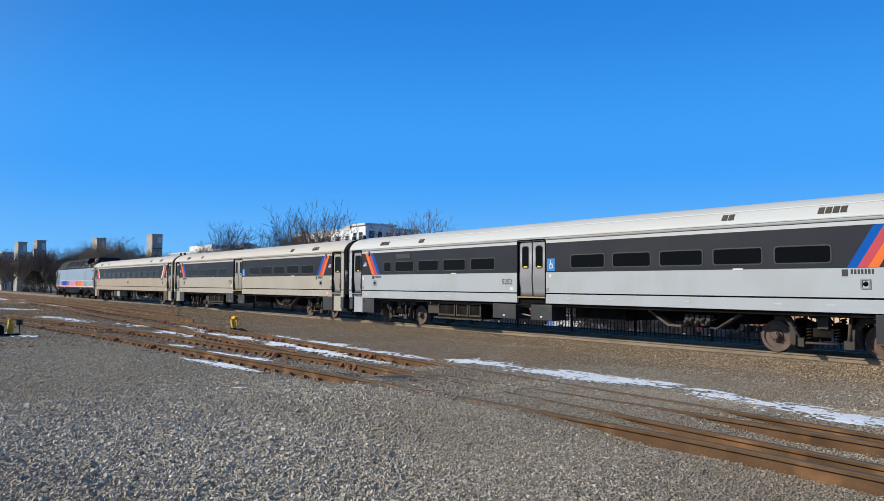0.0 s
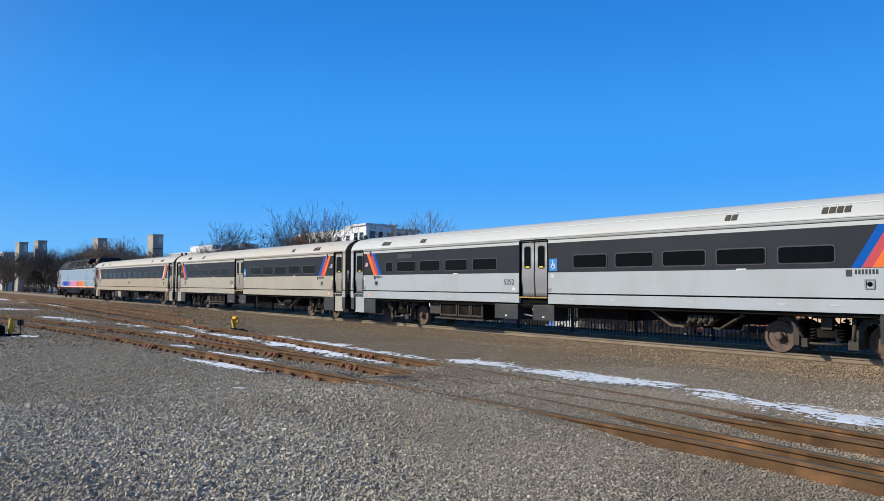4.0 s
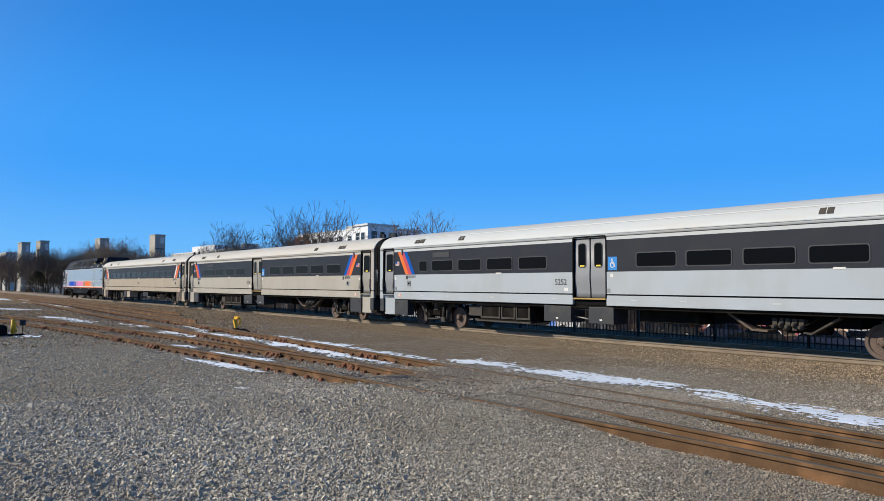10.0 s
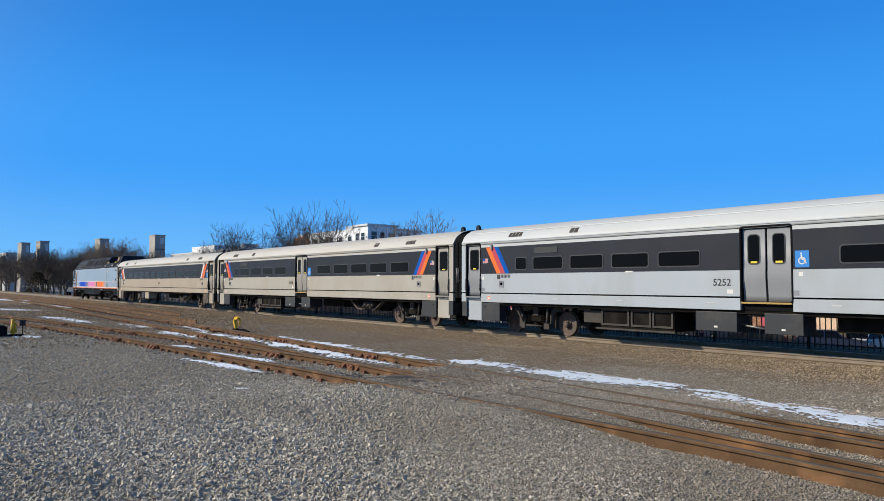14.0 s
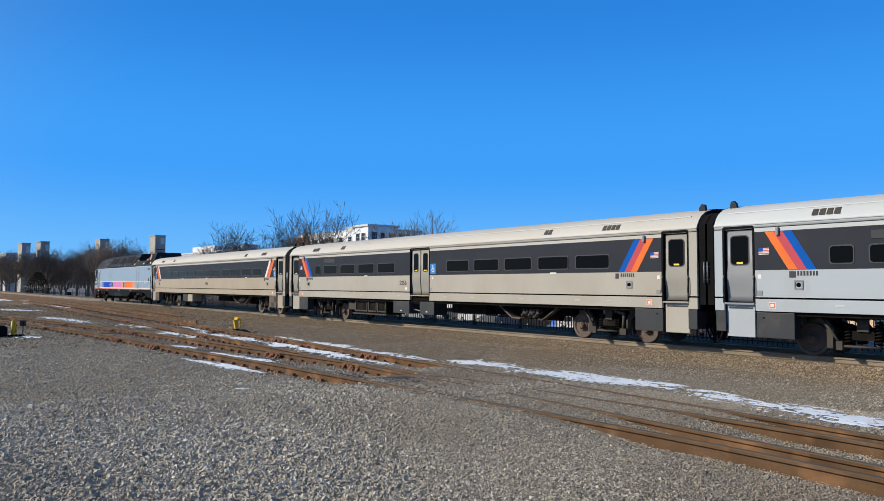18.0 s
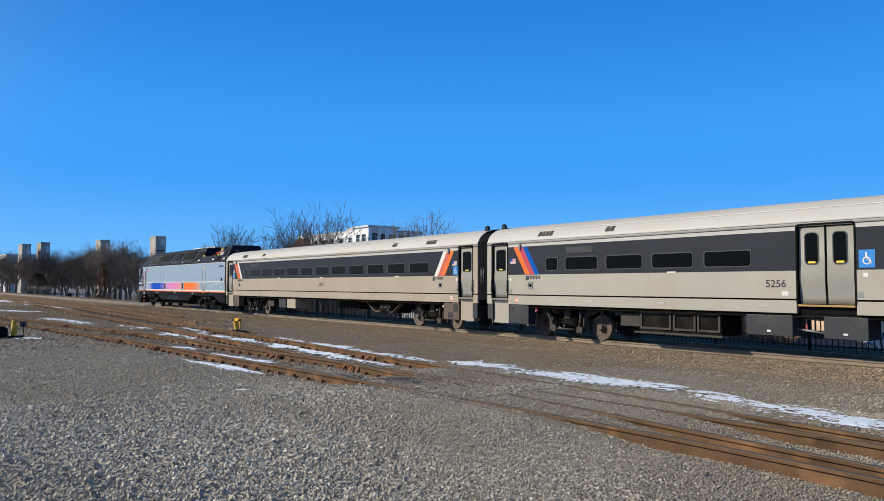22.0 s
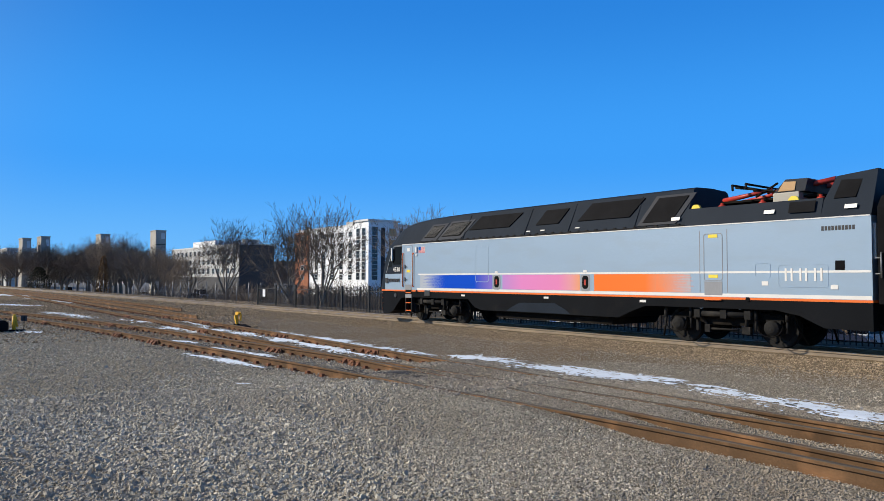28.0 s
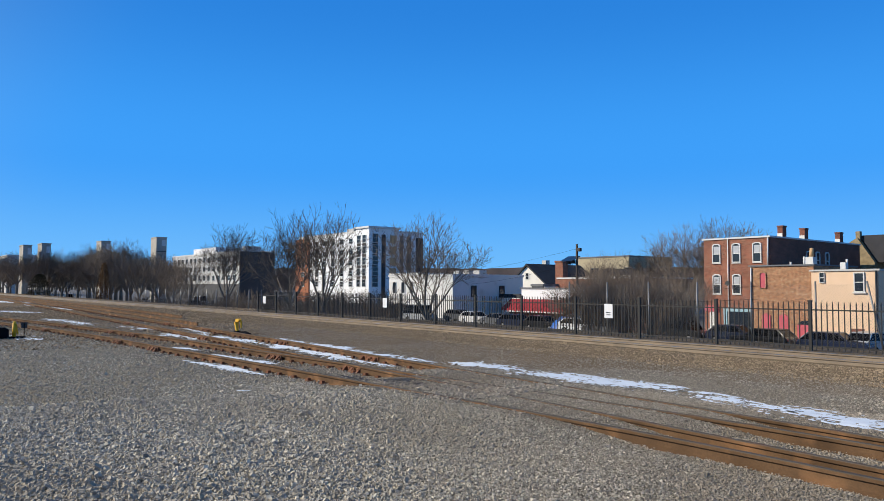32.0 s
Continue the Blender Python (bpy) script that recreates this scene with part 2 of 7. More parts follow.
def blend_paint(name, stops):
    """Paint that runs from colour to colour along the vehicle: stops of (metres, colour)."""
    m = mat(name, (0.5, 0.5, 0.5), 0.5, var=0.05, spec=0.06)
    t = m.node_tree
    n, link = t.nodes, t.links.new
    sx = n.new("ShaderNodeSeparateXYZ")
    link(n.new("ShaderNodeTexCoord").outputs["Object"], sx.inputs[0])
    r = n.new("ShaderNodeMapRange")
    a, b = stops[0][0], stops[-1][0]
    r.inputs["From Min"].default_value, r.inputs["From Max"].default_value = a, b
    link(sx.outputs["X"], r.inputs["Value"])
    ramp = n.new("ShaderNodeValToRGB")
    ramp.color_ramp.elements[0].color, ramp.color_ramp.elements[1].color = (*stops[0][1], 1), (*stops[-1][1], 1)
    for u, c in stops[1:-1]:
        ramp.color_ramp.elements.new((u - a) / (b - a)).color = (*c, 1)
    link(r.outputs[0], ramp.inputs["Fac"])
    link(ramp.outputs[0], n["Principled BSDF"].inputs["Base Color"])
    return m


SILVER = (0.40, 0.43, 0.48)
M["fade_blue"] = blend_paint("silver_to_blue_paint", [(-17.8, SILVER), (-17.2, (0.40, 0.44, 0.50)), (-16.5, (0.28, 0.36, 0.53)), (-15.9, (0.004, 0.066, 0.50)), (-14.2, (0.004, 0.066, 0.50)), (-13.15, (0.22, 0.16, 0.50))])
M["fade_pink"] = blend_paint("violet_to_pink_paint", [(-12.6, (0.45, 0.24, 0.54)), (-11.6, (0.68, 0.23, 0.49)), (-9.8, (0.70, 0.23, 0.44)), (-9.3, (0.70, 0.30, 0.34)), (-8.9, (0.74, 0.32, 0.18))])
M["fade_orange"] = blend_paint("orange_to_silver_paint", [(-8.25, (0.85, 0.18, 0.035)), (-6.3, (0.85, 0.19, 0.04)), (-5.7, (0.68, 0.28, 0.16)), (-4.7, SILVER)])
M["boarding"] = mat("tan_sheathing", (0.52, 0.33, 0.17), 0.85, var=0.12, scale=1, fine=8, world_space=True)
M["red"] = mat("red_insulator", (0.42, 0.035, 0.02), 0.45, var=0.15, scale=5)
M["iron"] = mat("black_iron_fence", (0.014, 0.013, 0.012), 0.6, 0.0, var=0.3, scale=3)
M["galv"] = mat("galvanised_pole", (0.22, 0.225, 0.23), 0.5, 0.6, var=0.12, scale=3)
M["sign_white"] = mat("sign_white", (0.75, 0.76, 0.78), 0.5, var=0.05)
M["bark"] = mat("grey_bark", (0.19, 0.16, 0.13), 0.95, var=0.3, scale=3, fine=30, bump=0.01, stretch=(1, 1, 0.3), rand=0.2)
M["twig"] = mat("brown_twigs", (0.17, 0.132, 0.102), 0.95, var=0.3, scale=1.5, fine=20, rand=0.25)

# ---- mesh helpers ----


def part(name, bm, material, parent=None, label=""):
    """Links a bmesh as one mesh object, under a thing or a part; of a list, each one."""
    if isinstance(bm, list):
        return [part(name, b, material, parent, label) for b in bm][0]
    me = bpy.data.meshes.new(name)
    bm.normal_update()
    bm.to_mesh(me)
    bm.free()
    for m in (material if isinstance(material, (list, tuple)) else [material]):
        me.materials.append(m)
    ob = new(name, me)
    ob.parent = parent
    if label:
        ob["label"] = label
    return ob


def thing(name, at, label, category, group="", kind=""):
    """An Empty at a thing's base, which carries its parts."""
    ob = new(name)
    ob.empty_display_size = 0.2
    ob.matrix_world = at
    return tagged(ob, label, category, group, kind)


def box(bm, x0, x1, y0, y1, z0, z1, bevel=0.0):
    v = [bm.verts.new(p) for p in ((x0, y0, z0), (x1, y0, z0), (x1, y1, z0), (x0, y1, z0), (x0, y0, z1), (x1, y0, z1), (x1, y1, z1), (x0, y1, z1))]
    fs = [bm.faces.new([v[i] for i in q]) for q in ((3, 2, 1, 0), (4, 5, 6, 7), (0, 1, 5, 4), (1, 2, 6, 5), (2, 3, 7, 6), (3, 0, 4, 7))]
    if bevel:
        bmesh.ops.bevel(bm, geom=list({e for f in fs for e in f.edges}), offset=bevel, segments=2, affect="EDGES", profile=0.6)
    return bm


def one_box(*a, **k):
    return box(bmesh.new(), *a, **k)


def prism(bm, outline, a, b, axis="y"):
    """An outline of (u, w) points swept from a to b: axis y takes (x, z), axis x takes (y, z), axis z takes (x, y)."""
    put = {"y": lambda u, w, s: (u, s, w), "x": lambda u, w, s: (s, u, w), "z": lambda u, w, s: (u, w, s)}[axis]
    lo, hi = [bm.verts.new(put(u, w, a)) for u, w in outline], [bm.verts.new(put(u, w, b)) for u, w in outline]
    k = len(outline)
    fs = [bm.faces.new(lo), bm.faces.new(hi[::-1])] + [bm.faces.new((lo[i], hi[i], hi[(i + 1) % k], lo[(i + 1) % k])) for i in range(k)]
    bmesh.ops.recalc_face_normals(bm, faces=fs)
    return bm


def rod(bm, p, q, r0, r1=None, n=8, caps=True):
    """A tapered round bar from p to q."""
    p, q = Vector(p), Vector(q)
    r1 = r0 if r1 is None else r1
    d = (q - p).normalized()
    side = d.orthogonal().normalized()
    other = d.cross(side)
    rings = [[bm.verts.new(c + (side * math.cos(2 * math.pi * i / n) + other * math.sin(2 * math.pi * i / n)) * r) for i in range(n)] for c, r in ((p, r0), (q, r1))]
    for i in range(n):
        j = (i + 1) % n
        f = bm.faces.new((rings[0][i], rings[0][j], rings[1][j], rings[1][i]))
        f.smooth = n > 5
    if caps:
        bm.faces.new(rings[0][::-1])
        bm.faces.new(rings[1])
    return bm


def tube(bm, pts, r, n=6):
    """A bent round pipe through points, as one piece."""
    pts = [Vector(p) for p in pts]
    rings = []
    up = Vector((0.31, 0.87, 0.38))
    for i, p in enumerate(pts):
        d = (pts[min(i + 1, len(pts) - 1)] - pts[max(i - 1, 0)]).normalized()
        a = d.cross(up).normalized()
        b = d.cross(a)
        rings.append([bm.verts.new(p + (a * math.cos(2 * math.pi * k / n) + b * math.sin(2 * math.pi * k / n)) * r) for k in range(n)])
    for p, q in zip(rings, rings[1:]):
        for k in range(n):
            bm.faces.new((p[k], q[k], q[(k + 1) % n], p[(k + 1) % n])).smooth = True
    bm.faces.new(rings[0][::-1])
    bm.faces.new(rings[-1])
    return bm


def turned(bm, rings, n=24, centre=(0, 0, 0)):
    """A solid of revolution about the y axis through centre: rings of (y, radius)."""
    cx, cy, cz = centre
    loops = [[bm.verts.new((cx + r * math.cos(2 * math.pi * i / n), cy + y, cz + r * math.sin(2 * math.pi * i / n))) for i in range(n)] for y, r in rings]
    fs = []
    for a, b in zip(loops, loops[1:]):
        for i in range(n):
            fs.append(bm.faces.new((a[i], a[(i + 1) % n], b[(i + 1) % n], b[i])))
    fs.append(bm.faces.new(loops[0]))
    fs.append(bm.faces.new(loops[-1]))
    bmesh.ops.recalc_face_normals(bm, faces=fs)
    return bm


def rounded(x0, x1, z0, z1, r, k=4):
    """Points of a rounded rectangle."""
    out = []
    for cx, cz, a in ((x1 - r, z1 - r, 0), (x0 + r, z1 - r, 90), (x0 + r, z0 + r, 180), (x1 - r, z0 + r, 270)):
        for i in range(k + 1):
            t = radians(a + 90 * i / k)
            out.append((cx + r * math.cos(t), cz + r * math.sin(t)))
    return out


def ring(bm, outer, inner, a, b):
    """A flat frame between two outlines of equal count, from y = a to y = b."""
    rows = [[bm.verts.new((u, s, w)) for u, w in o] for o, s in ((outer, b), (outer, a), (inner, a), (inner, b))]
    k = len(outer)
    fs = [bm.faces.new((rows[j][i], rows[j][(i + 1) % k], rows[(j + 1) % 4][(i + 1) % k], rows[(j + 1) % 4][i])) for j in range(4) for i in range(k)]
    bmesh.ops.recalc_face_normals(bm, faces=fs)
    return bm


def lettering(name, text, size, m, material, parent, thick=0.002):
    """Writing as a thin mesh, in the built-in font; it lies in the x-z plane and faces -y before m."""
    cu = bpy.data.curves.new(name, "FONT")
    cu.body, cu.size, cu.extrude, cu.align_x = text, size, thick, "CENTER"
    cu.resolution_u = 3
    cu.offset = size * 0.012
    tmp = bpy.data.objects.new(name, cu)
    me = bpy.data.meshes.new_from_object(tmp)
    bpy.data.objects.remove(tmp)
    me.transform(m @ Matrix.Rotation(radians(90), 4, "X"))
    me.materials.append(material)
    ob = new(name, me)
    ob.parent = parent
    return ob


def from_arrays(name, verts, faces, material, parent=None):
    me = bpy.data.meshes.new(name)
    me.from_pydata(verts, [], faces)
    me.materials.append(material)
    ob = new(name, me)
    ob.parent = parent
    return ob


def bend(points):
    """A smooth function through (x, y) points, by cosine-free cubic steps."""
    xs, ys = [p[0] for p in points], [p[1] for p in points]
    slope = np.gradient(ys, xs)

    def f(x):
        i = int(np.clip(np.searchsorted(xs, x) - 1, 0, len(xs) - 2))
        h = xs[i + 1] - xs[i]
        t = (x - xs[i]) / h
        return ((1 + 2 * t) * (1 - t) ** 2 * ys[i] + t * (1 - t) ** 2 * h * slope[i] + t * t * (3 - 2 * t) * ys[i + 1] + t * t * (t - 1) * h * slope[i + 1])
    return f


# ---- ground ----
TRACK_Y = 19.67          # centre line of the running track
GAUGE = 1.505            # between rail centres
front_a = bend([(-120, -12), (-60, 1.4), (-40, 4.6), (-32, 5.62), (-26, 6.2), (-20, 6.52), (-14, 6.9), (-9, 7.12), (-5, 7.28), (0, 7.12), (12, 6.6)])
back_b = bend([(-160, 15.2), (-90, 13.2), (-60, 12.1), (-48, 11.5), (-35, 11.0), (-27, 10.65), (-18, 10.15), (-12, 9.75), (-6, 9.4), (0, 9.0), (12, 8.1)])


def ground_z(x, y):
    """Yard level, rising to bury the rails where the tracks meet, falling from the embankment to the streets behind."""
    z = -0.135
    if -16 < x < -2 and 4 < y < 12.5:
        mid = (front_a(x) + back_b(x)) / 2
        left, right = -10.9 - 0.45 * (y - 7), -6.7 + 0.62 * (y - 7.0)
        lie = sink(x, left - 1.3, left + 0.3) * (1 - sink(x, right - 0.5, right + 1.6))
        z += 0.147 * lie * lie * (3 - 2 * lie) * math.exp(-((y - mid) / 2.4) ** 4)
    if -90 < x < 30 and -5 < y < 40:
        z += 0.02 * noise.noise(Vector((x * 0.4, y * 0.4, 0)))
    if 10.5 < y < 17.2:
        z -= 0.07 * sink(y, 10.5, 13.0) * (1 - sink(y, 15.0, 17.2))
    if y > 24.6:
        fall = sink(y, 24.6, 31.0)
        z -= 2.6 * fall * fall * (3 - 2 * fall)
    return z


def sink(v, a, b):
    return min(1.0, max(0.0, (v - a) / (b - a)))


def spread(stops):
    out = []
    for (a, b, step) in stops:
        out += list(np.arange(a, b, step))
    return out


def build_ground():
    xs = spread([(-3000, -600, 400), (-600, -150, 50), (-150, -60, 6), (-60, 12, 0.6), (12, 60, 6), (60, 600, 90), (600, 3001, 400)])
    ys = spread([(-3000, -400, 400), (-400, -30, 40), (-30, 0, 5), (0, 34, 0.5), (34, 100, 6), (100, 600, 50), (600, 3001, 400)])
    verts = [(x, y, ground_z(x, y)) for x in xs for y in ys]
    w = len(ys)
    faces, lot = [], []
    for i in range(len(xs) - 1):
        for j in range(w - 1):
            faces.append((i * w + j, (i + 1) * w + j, (i + 1) * w + j + 1, i * w + j + 1))
            lot.append(1 if ys[j] > 30 else 2 if ys[j] > 20.6 and xs[i] > -160 else 0)
    ob = from_arrays("ground", verts, faces, M["yard"])
    ob.data.materials.append(M["lot"])
    ob.data.materials.append(M["soil"])
    ob.data.polygons.foreach_set("material_index", lot)
    ob.data.polygons.foreach_set("use_smooth", [True] * len(faces))
    zone = []
    for x in xs:
        k = sink(x, -10, -16)
        edge = (1 - k) * 15.9 + k * (front_a(max(-110, min(11, x))) + 0.3)
        zone += [sink(y, edge - 0.6 - 2.6 * (1 - k), edge + 1.0) * (1 if y < 30 else 0) for y in ys]
    ob.data.attributes.new("zone", "FLOAT", "POINT").data.foreach_set("value", zone)
    tagged(ob, "grey crushed-stone yard with brown ballast and an asphalt lot below", "ground", kind="structure")


build_ground()


def stones(name, count, area, size, material, label, seed, chunky=False, yard_side=False):
    """Loose angular stones lying on the ground, as one mesh. area(k) gives (x, y) for k uniform numbers."""
    rng = np.random.default_rng(seed)
    xy = area(rng, count)
    if yard_side:       # only on the open yard before the first rail
        xy = xy[[y < front_a(x) - 0.25 for x, y in xy]]
        count = len(xy)
    zs = np.array([ground_z(x, y) for x, y in xy])
    r = size * rng.lognormal(0, 0.30, count)
    if chunky:
        base = np.array([(x, y, z) for x in (-1, 1) for y in (-1, 1) for z in (-1, 1)], float)
        side = np.array([(0, 1, 3, 2), (4, 6, 7, 5), (0, 4, 5, 1), (2, 3, 7, 6), (0, 2, 6, 4), (1, 5, 7, 3)])
        v = base[None] * (r[:, None, None] * rng.uniform([0.55, 0.42, 0.30], [0.95, 0.72, 0.55], (count, 3))[:, None])
        v += rng.normal(0, 0.13, (count, 8, 3)) * r[:, None, None]
    else:
        base = np.array([(1, 0, 0), (-1, 0, 0), (0, 1, 0), (0, -1, 0), (0, 0, 1), (0, 0, -1)], float)
        side = np.array([(0, 2, 4), (2, 1, 4), (1, 3, 4), (3, 0, 4), (2, 0, 5), (1, 2, 5), (3, 1, 5), (0, 3, 5)])
        v = base[None] * (r[:, None, None] * rng.uniform(0.6, 1.05, (count, 6, 1)))
        v += rng.normal(0, 0.18, (count, 6, 3)) * r[:, None, None]
    corners, edges = len(base), side.shape[1]
    q = rng.normal(size=(count, 3, 3))
    rot = np.linalg.qr(q)[0]
    v = np.einsum("nij,nkj->nki", rot, v)
    v[:, :, 2] *= 0.9
    v += np.stack([xy[:, 0], xy[:, 1], zs + r * (rng.uniform(0.1, 1.25, count) if chunky else 0.30)], 1)[:, None]
    f = (side[None] + corners * np.arange(count)[:, None, None]).reshape(-1, edges)
    ob = from_arrays(name, v.reshape(-1, 3).tolist(), f.tolist(), material)
    return tagged(ob, label, "gravel", kind="stuff")


def fan(near, far, left, right, power, soft=0.0):
    """Uniform-looking spots in a wedge of ground before the yard tracks: bearings in degrees from -x towards +y."""
    def f(rng, k):
        d = near + (far - near) * rng.random(k) ** power
        a = np.radians(left + (right - left) * rng.random(k) + soft * rng.normal(size=k))
        return np.stack([-np.cos(a) * d, np.sin(a) * d], 1)
    return f


stones("yard_stones", 112000, fan(5.6, 13.0, 2, 31, 0.8, 3), 0.0138, M["stone"], "coarse grey crushed stones on the yard", 3, True, True)
stones("yard_stones", 80000, fan(5.2, 14.5, 23, 47, 0.8, 5), 0.0118, M["stone"], "grey crushed stones on the yard", 13, False, True)
stones("yard_stones", 75000, fan(5.0, 13.0, 42, 76, 0.7, 4), 0.0105, M["fine_stone"], "fine grey-brown crushed stones beside the buried rails", 8)
stones("yard_stones", 50000, fan(11.0, 34.0, 2, 34, 0.85, 3), 0.0175, M["stone"], "loose grey crushed stones farther across the yard", 4, False, True)
stones("yard_stones", 26000, fan(24.0, 75.0, 3, 24, 0.8), 0.034, M["brown_stone"], "loose dusty stones far along the yard", 6)
stones("ballast_stones", 45000, lambda rng, k: np.stack([-4 - 46 * rng.random(k) ** 1.4, 15.6 + 2.9 * rng.random(k)], 1), 0.017, M["brown_stone"],
       "rust-dusted ballast stones beside the running track", 5)
stones("ballast_stones", 52000, lambda rng, k: np.stack([-3 - 34 * rng.random(k) ** 1.5, 9.9 + 6.3 * rng.random(k)], 1), 0.0135, M["fine_stone"],
       "fine grey-brown ballast between the yard and the running track", 9)



def between_rails(rng, k):
    x = -8.5 - 36 * rng.random(k) ** 1.5
    lo, hi = np.array([front_a(v) for v in x]) - 0.25, np.array([back_b(v) for v in x]) + 0.4
    return np.stack([x, lo + (hi - lo) * rng.random(k)], 1)


stones("ballast_stones", 42000, between_rails, 0.017, M["fine_stone"], "grey-brown ballast that half buries the yard ties", 17)

# ---- rails ----
RAIL = [(-0.07, 0), (0.07, 0), (0.07, 0.014), (0.012, 0.035), (0.010, 0.122), (0.038, 0.134), (0.038, 0.167), (0.030, 0.175),
        (-0.030, 0.175), (-0.038, 0.167), (-0.038, 0.134), (-0.010, 0.122), (-0.012, 0.035), (-0.07, 0.014)]


def sweep_rail(name, f, x0, x1, step, z, mats, parent, label=""):
    """A rail of I-section along y = f(x), its foot at z."""
    xs = np.arange(x0, x1 + step * 0.5, step)
    bm = bmesh.new()
    rows = []
    for x in xs:
        d = Vector((1, (f(x + 0.05) - f(x - 0.05)) / 0.1, 0)).normalized()
        side = Vector((-d.y, d.x, 0))
        rows.append([bm.verts.new(Vector((x, f(x), z)) + side * a + Vector((0, 0, h))) for a, h in RAIL])
    k = len(RAIL)
    for a, b in zip(rows, rows[1:]):
        for i in range(k):
            fc = bm.faces.new((a[i], b[i], b[(i + 1) % k], a[(i + 1) % k]))
            fc.material_index = 1 if 6 <= i <= 8 else 0
    bm.faces.new(rows[0][::-1])
    bm.faces.new(rows[-1])
    bmesh.ops.recalc_face_normals(bm, faces=bm.faces)
    return part(name, bm, mats, parent, label)


def build_tracks():
    main = thing("running_track", pose(0, 0, 0), "straight running track on rust-dusted ballast behind the yard", "railway track", kind="structure")
    for y in (TRACK_Y - GAUGE / 2, TRACK_Y + GAUGE / 2):
        sweep_rail("rail", lambda x, y=y: y, -620, 80, 20, -0.175, [M["main_rail"], M["bright_head"]], main)
    tie_mesh = None
    for k in range(150):
        x = -3.0 - 0.61 * k
        if tie_mesh is None:
            first = part("tie", one_box(-0.12, 0.12, -1.3, 1.3, -0.20, -0.165, bevel=0.012), M["concrete_tie"], main)
            tie_mesh, ob = first.data, first
        else:
            ob = new("tie", tie_mesh)
            ob.parent = main
        ob.location = (x, TRACK_Y, 0.004 * math.sin(k * 2.3))
    yard = [("yard_track", lambda x: front_a(x), "rusty yard track with battered rails, half buried in gravel", 0.03),
            ("yard_track", lambda x: back_b(x) - GAUGE, "rusty diverging yard track that joins its neighbour", 0.03)]
    for n, f, label, z in yard:
        t = thing(n, pose(0, 0, 0), label, "railway track", "yard tracks", "structure")
        for off in (0, GAUGE):
            sweep_rail("rail", lambda x, f=f, off=off: f(x) + off, -110, 10, 0.5, z - 0.175, [M["rail"], M["rail_head"]], t)
        plate_mesh = None
        rng = random.Random(5)
        for k in range(110):
            x = -12.5 - 0.56 * k
            for off in (0, GAUGE):
                if plate_mesh is None:
                    p0 = part("tie_plate", box(one_box(-0.09, 0.09, -0.17, 0.17, 0, 0.03), -0.05, 0.05, -0.15, -0.075, 0.03, 0.075), M["plate"], t)
                    plate_mesh, ob = p0.data, p0
                else:
                    ob = new("tie_plate", plate_mesh)
                    ob.parent = t
                ob.location = (x + rng.uniform(-0.05, 0.05), f(x) + off, z - 0.178)
            if k % 1 == 0 and k < 75:
                tie = part("tie", one_box(-0.11, 0.11, -0.55, 2.05, -0.03, 0.006), M["tie"], t) if k == 0 else new("tie", tie.data)
                tie.parent = t
                tie.location = (x + 0.06 * math.sin(k * 3.7), f(x), z - 0.176 + 0.012 * math.sin(k * 5.1))
    # a third, far track beyond the junction
    t = thing("yard_track", pose(0, 0, 0), "rusty far siding track between the junction and the running track", "railway track", "yard tracks", "structure")
    g = bend([(-200, 16.2), (-120, 15.0), (-70, 13.9), (-45, 12.9), (-33, 12.0)])
    for off in (0, GAUGE):
        sweep_rail("rail", lambda x, off=off: g(x) + off, -150, -34 - 10 * (off > 0), 1.5, -0.165, [M["rail"], M["rail_head"]], t)


build_tracks()


def snow_patch(points, width, seed, label, name="snow", material="snow", category="snow"):
    """A thin ragged strip of melting snow along a line: only where a field of noise leaves it lying."""
    f = bend(points)
    x0, x1 = points[0][0], points[-1][0]
    step = 0.035 if width < 0.3 and x1 > -26 else 0.05 if x1 > -14 else 0.10
    nx, ny = int((x1 - x0) / step), int(width * 3.2 / step) + 2
    bm = bmesh.new()
    made = {}

    def level(i, j):
        x, v = x0 + i * step, (j - ny / 2) * step
        u = (x - x0) / (x1 - x0)
        wide = width * (0.55 + 0.8 * noise.noise(Vector((x * 0.9, seed * 5.3, 1)))) * min(1.0, 5 * u, 5 * (1 - u)) + 0.02
        q = Vector((x * 0.55, v * 2.6, seed * 3.7))
        return wide - abs(v) + width * (0.55 * noise.noise(q * 1.5) + 0.75 * noise.noise(q * 4.5) + 0.55 * noise.noise(q * 11) + 0.6 * noise.noise(Vector((x * 9, v * 20, seed))))

    def vert(i, j):
        if (i, j) not in made:
            x = x0 + i * step + 0.3 * step * noise.noise(Vector((i * 1.7, j * 1.3, seed)))
            y = f(min(x1, max(x0, x))) + (j - ny / 2) * step + 0.3 * step * noise.noise(Vector((i * 1.1, j * 2.3, seed + 9)))
            h = max(0.0, min(0.014, level(i, j) * 0.05))
            made[i, j] = bm.verts.new((x, y, ground_z(x, y) + 0.014 + h))
        return made[i, j]
    for i in range(nx):
        for j in range(ny):
            if level(i + 0.5, j + 0.5) > 0:
                bm.faces.new([vert(i, j), vert(i + 1, j), vert(i + 1, j + 1), vert(i, j + 1)]).smooth = True
    tagged(part(name, bm, M[material]), label, category, name + " strips")


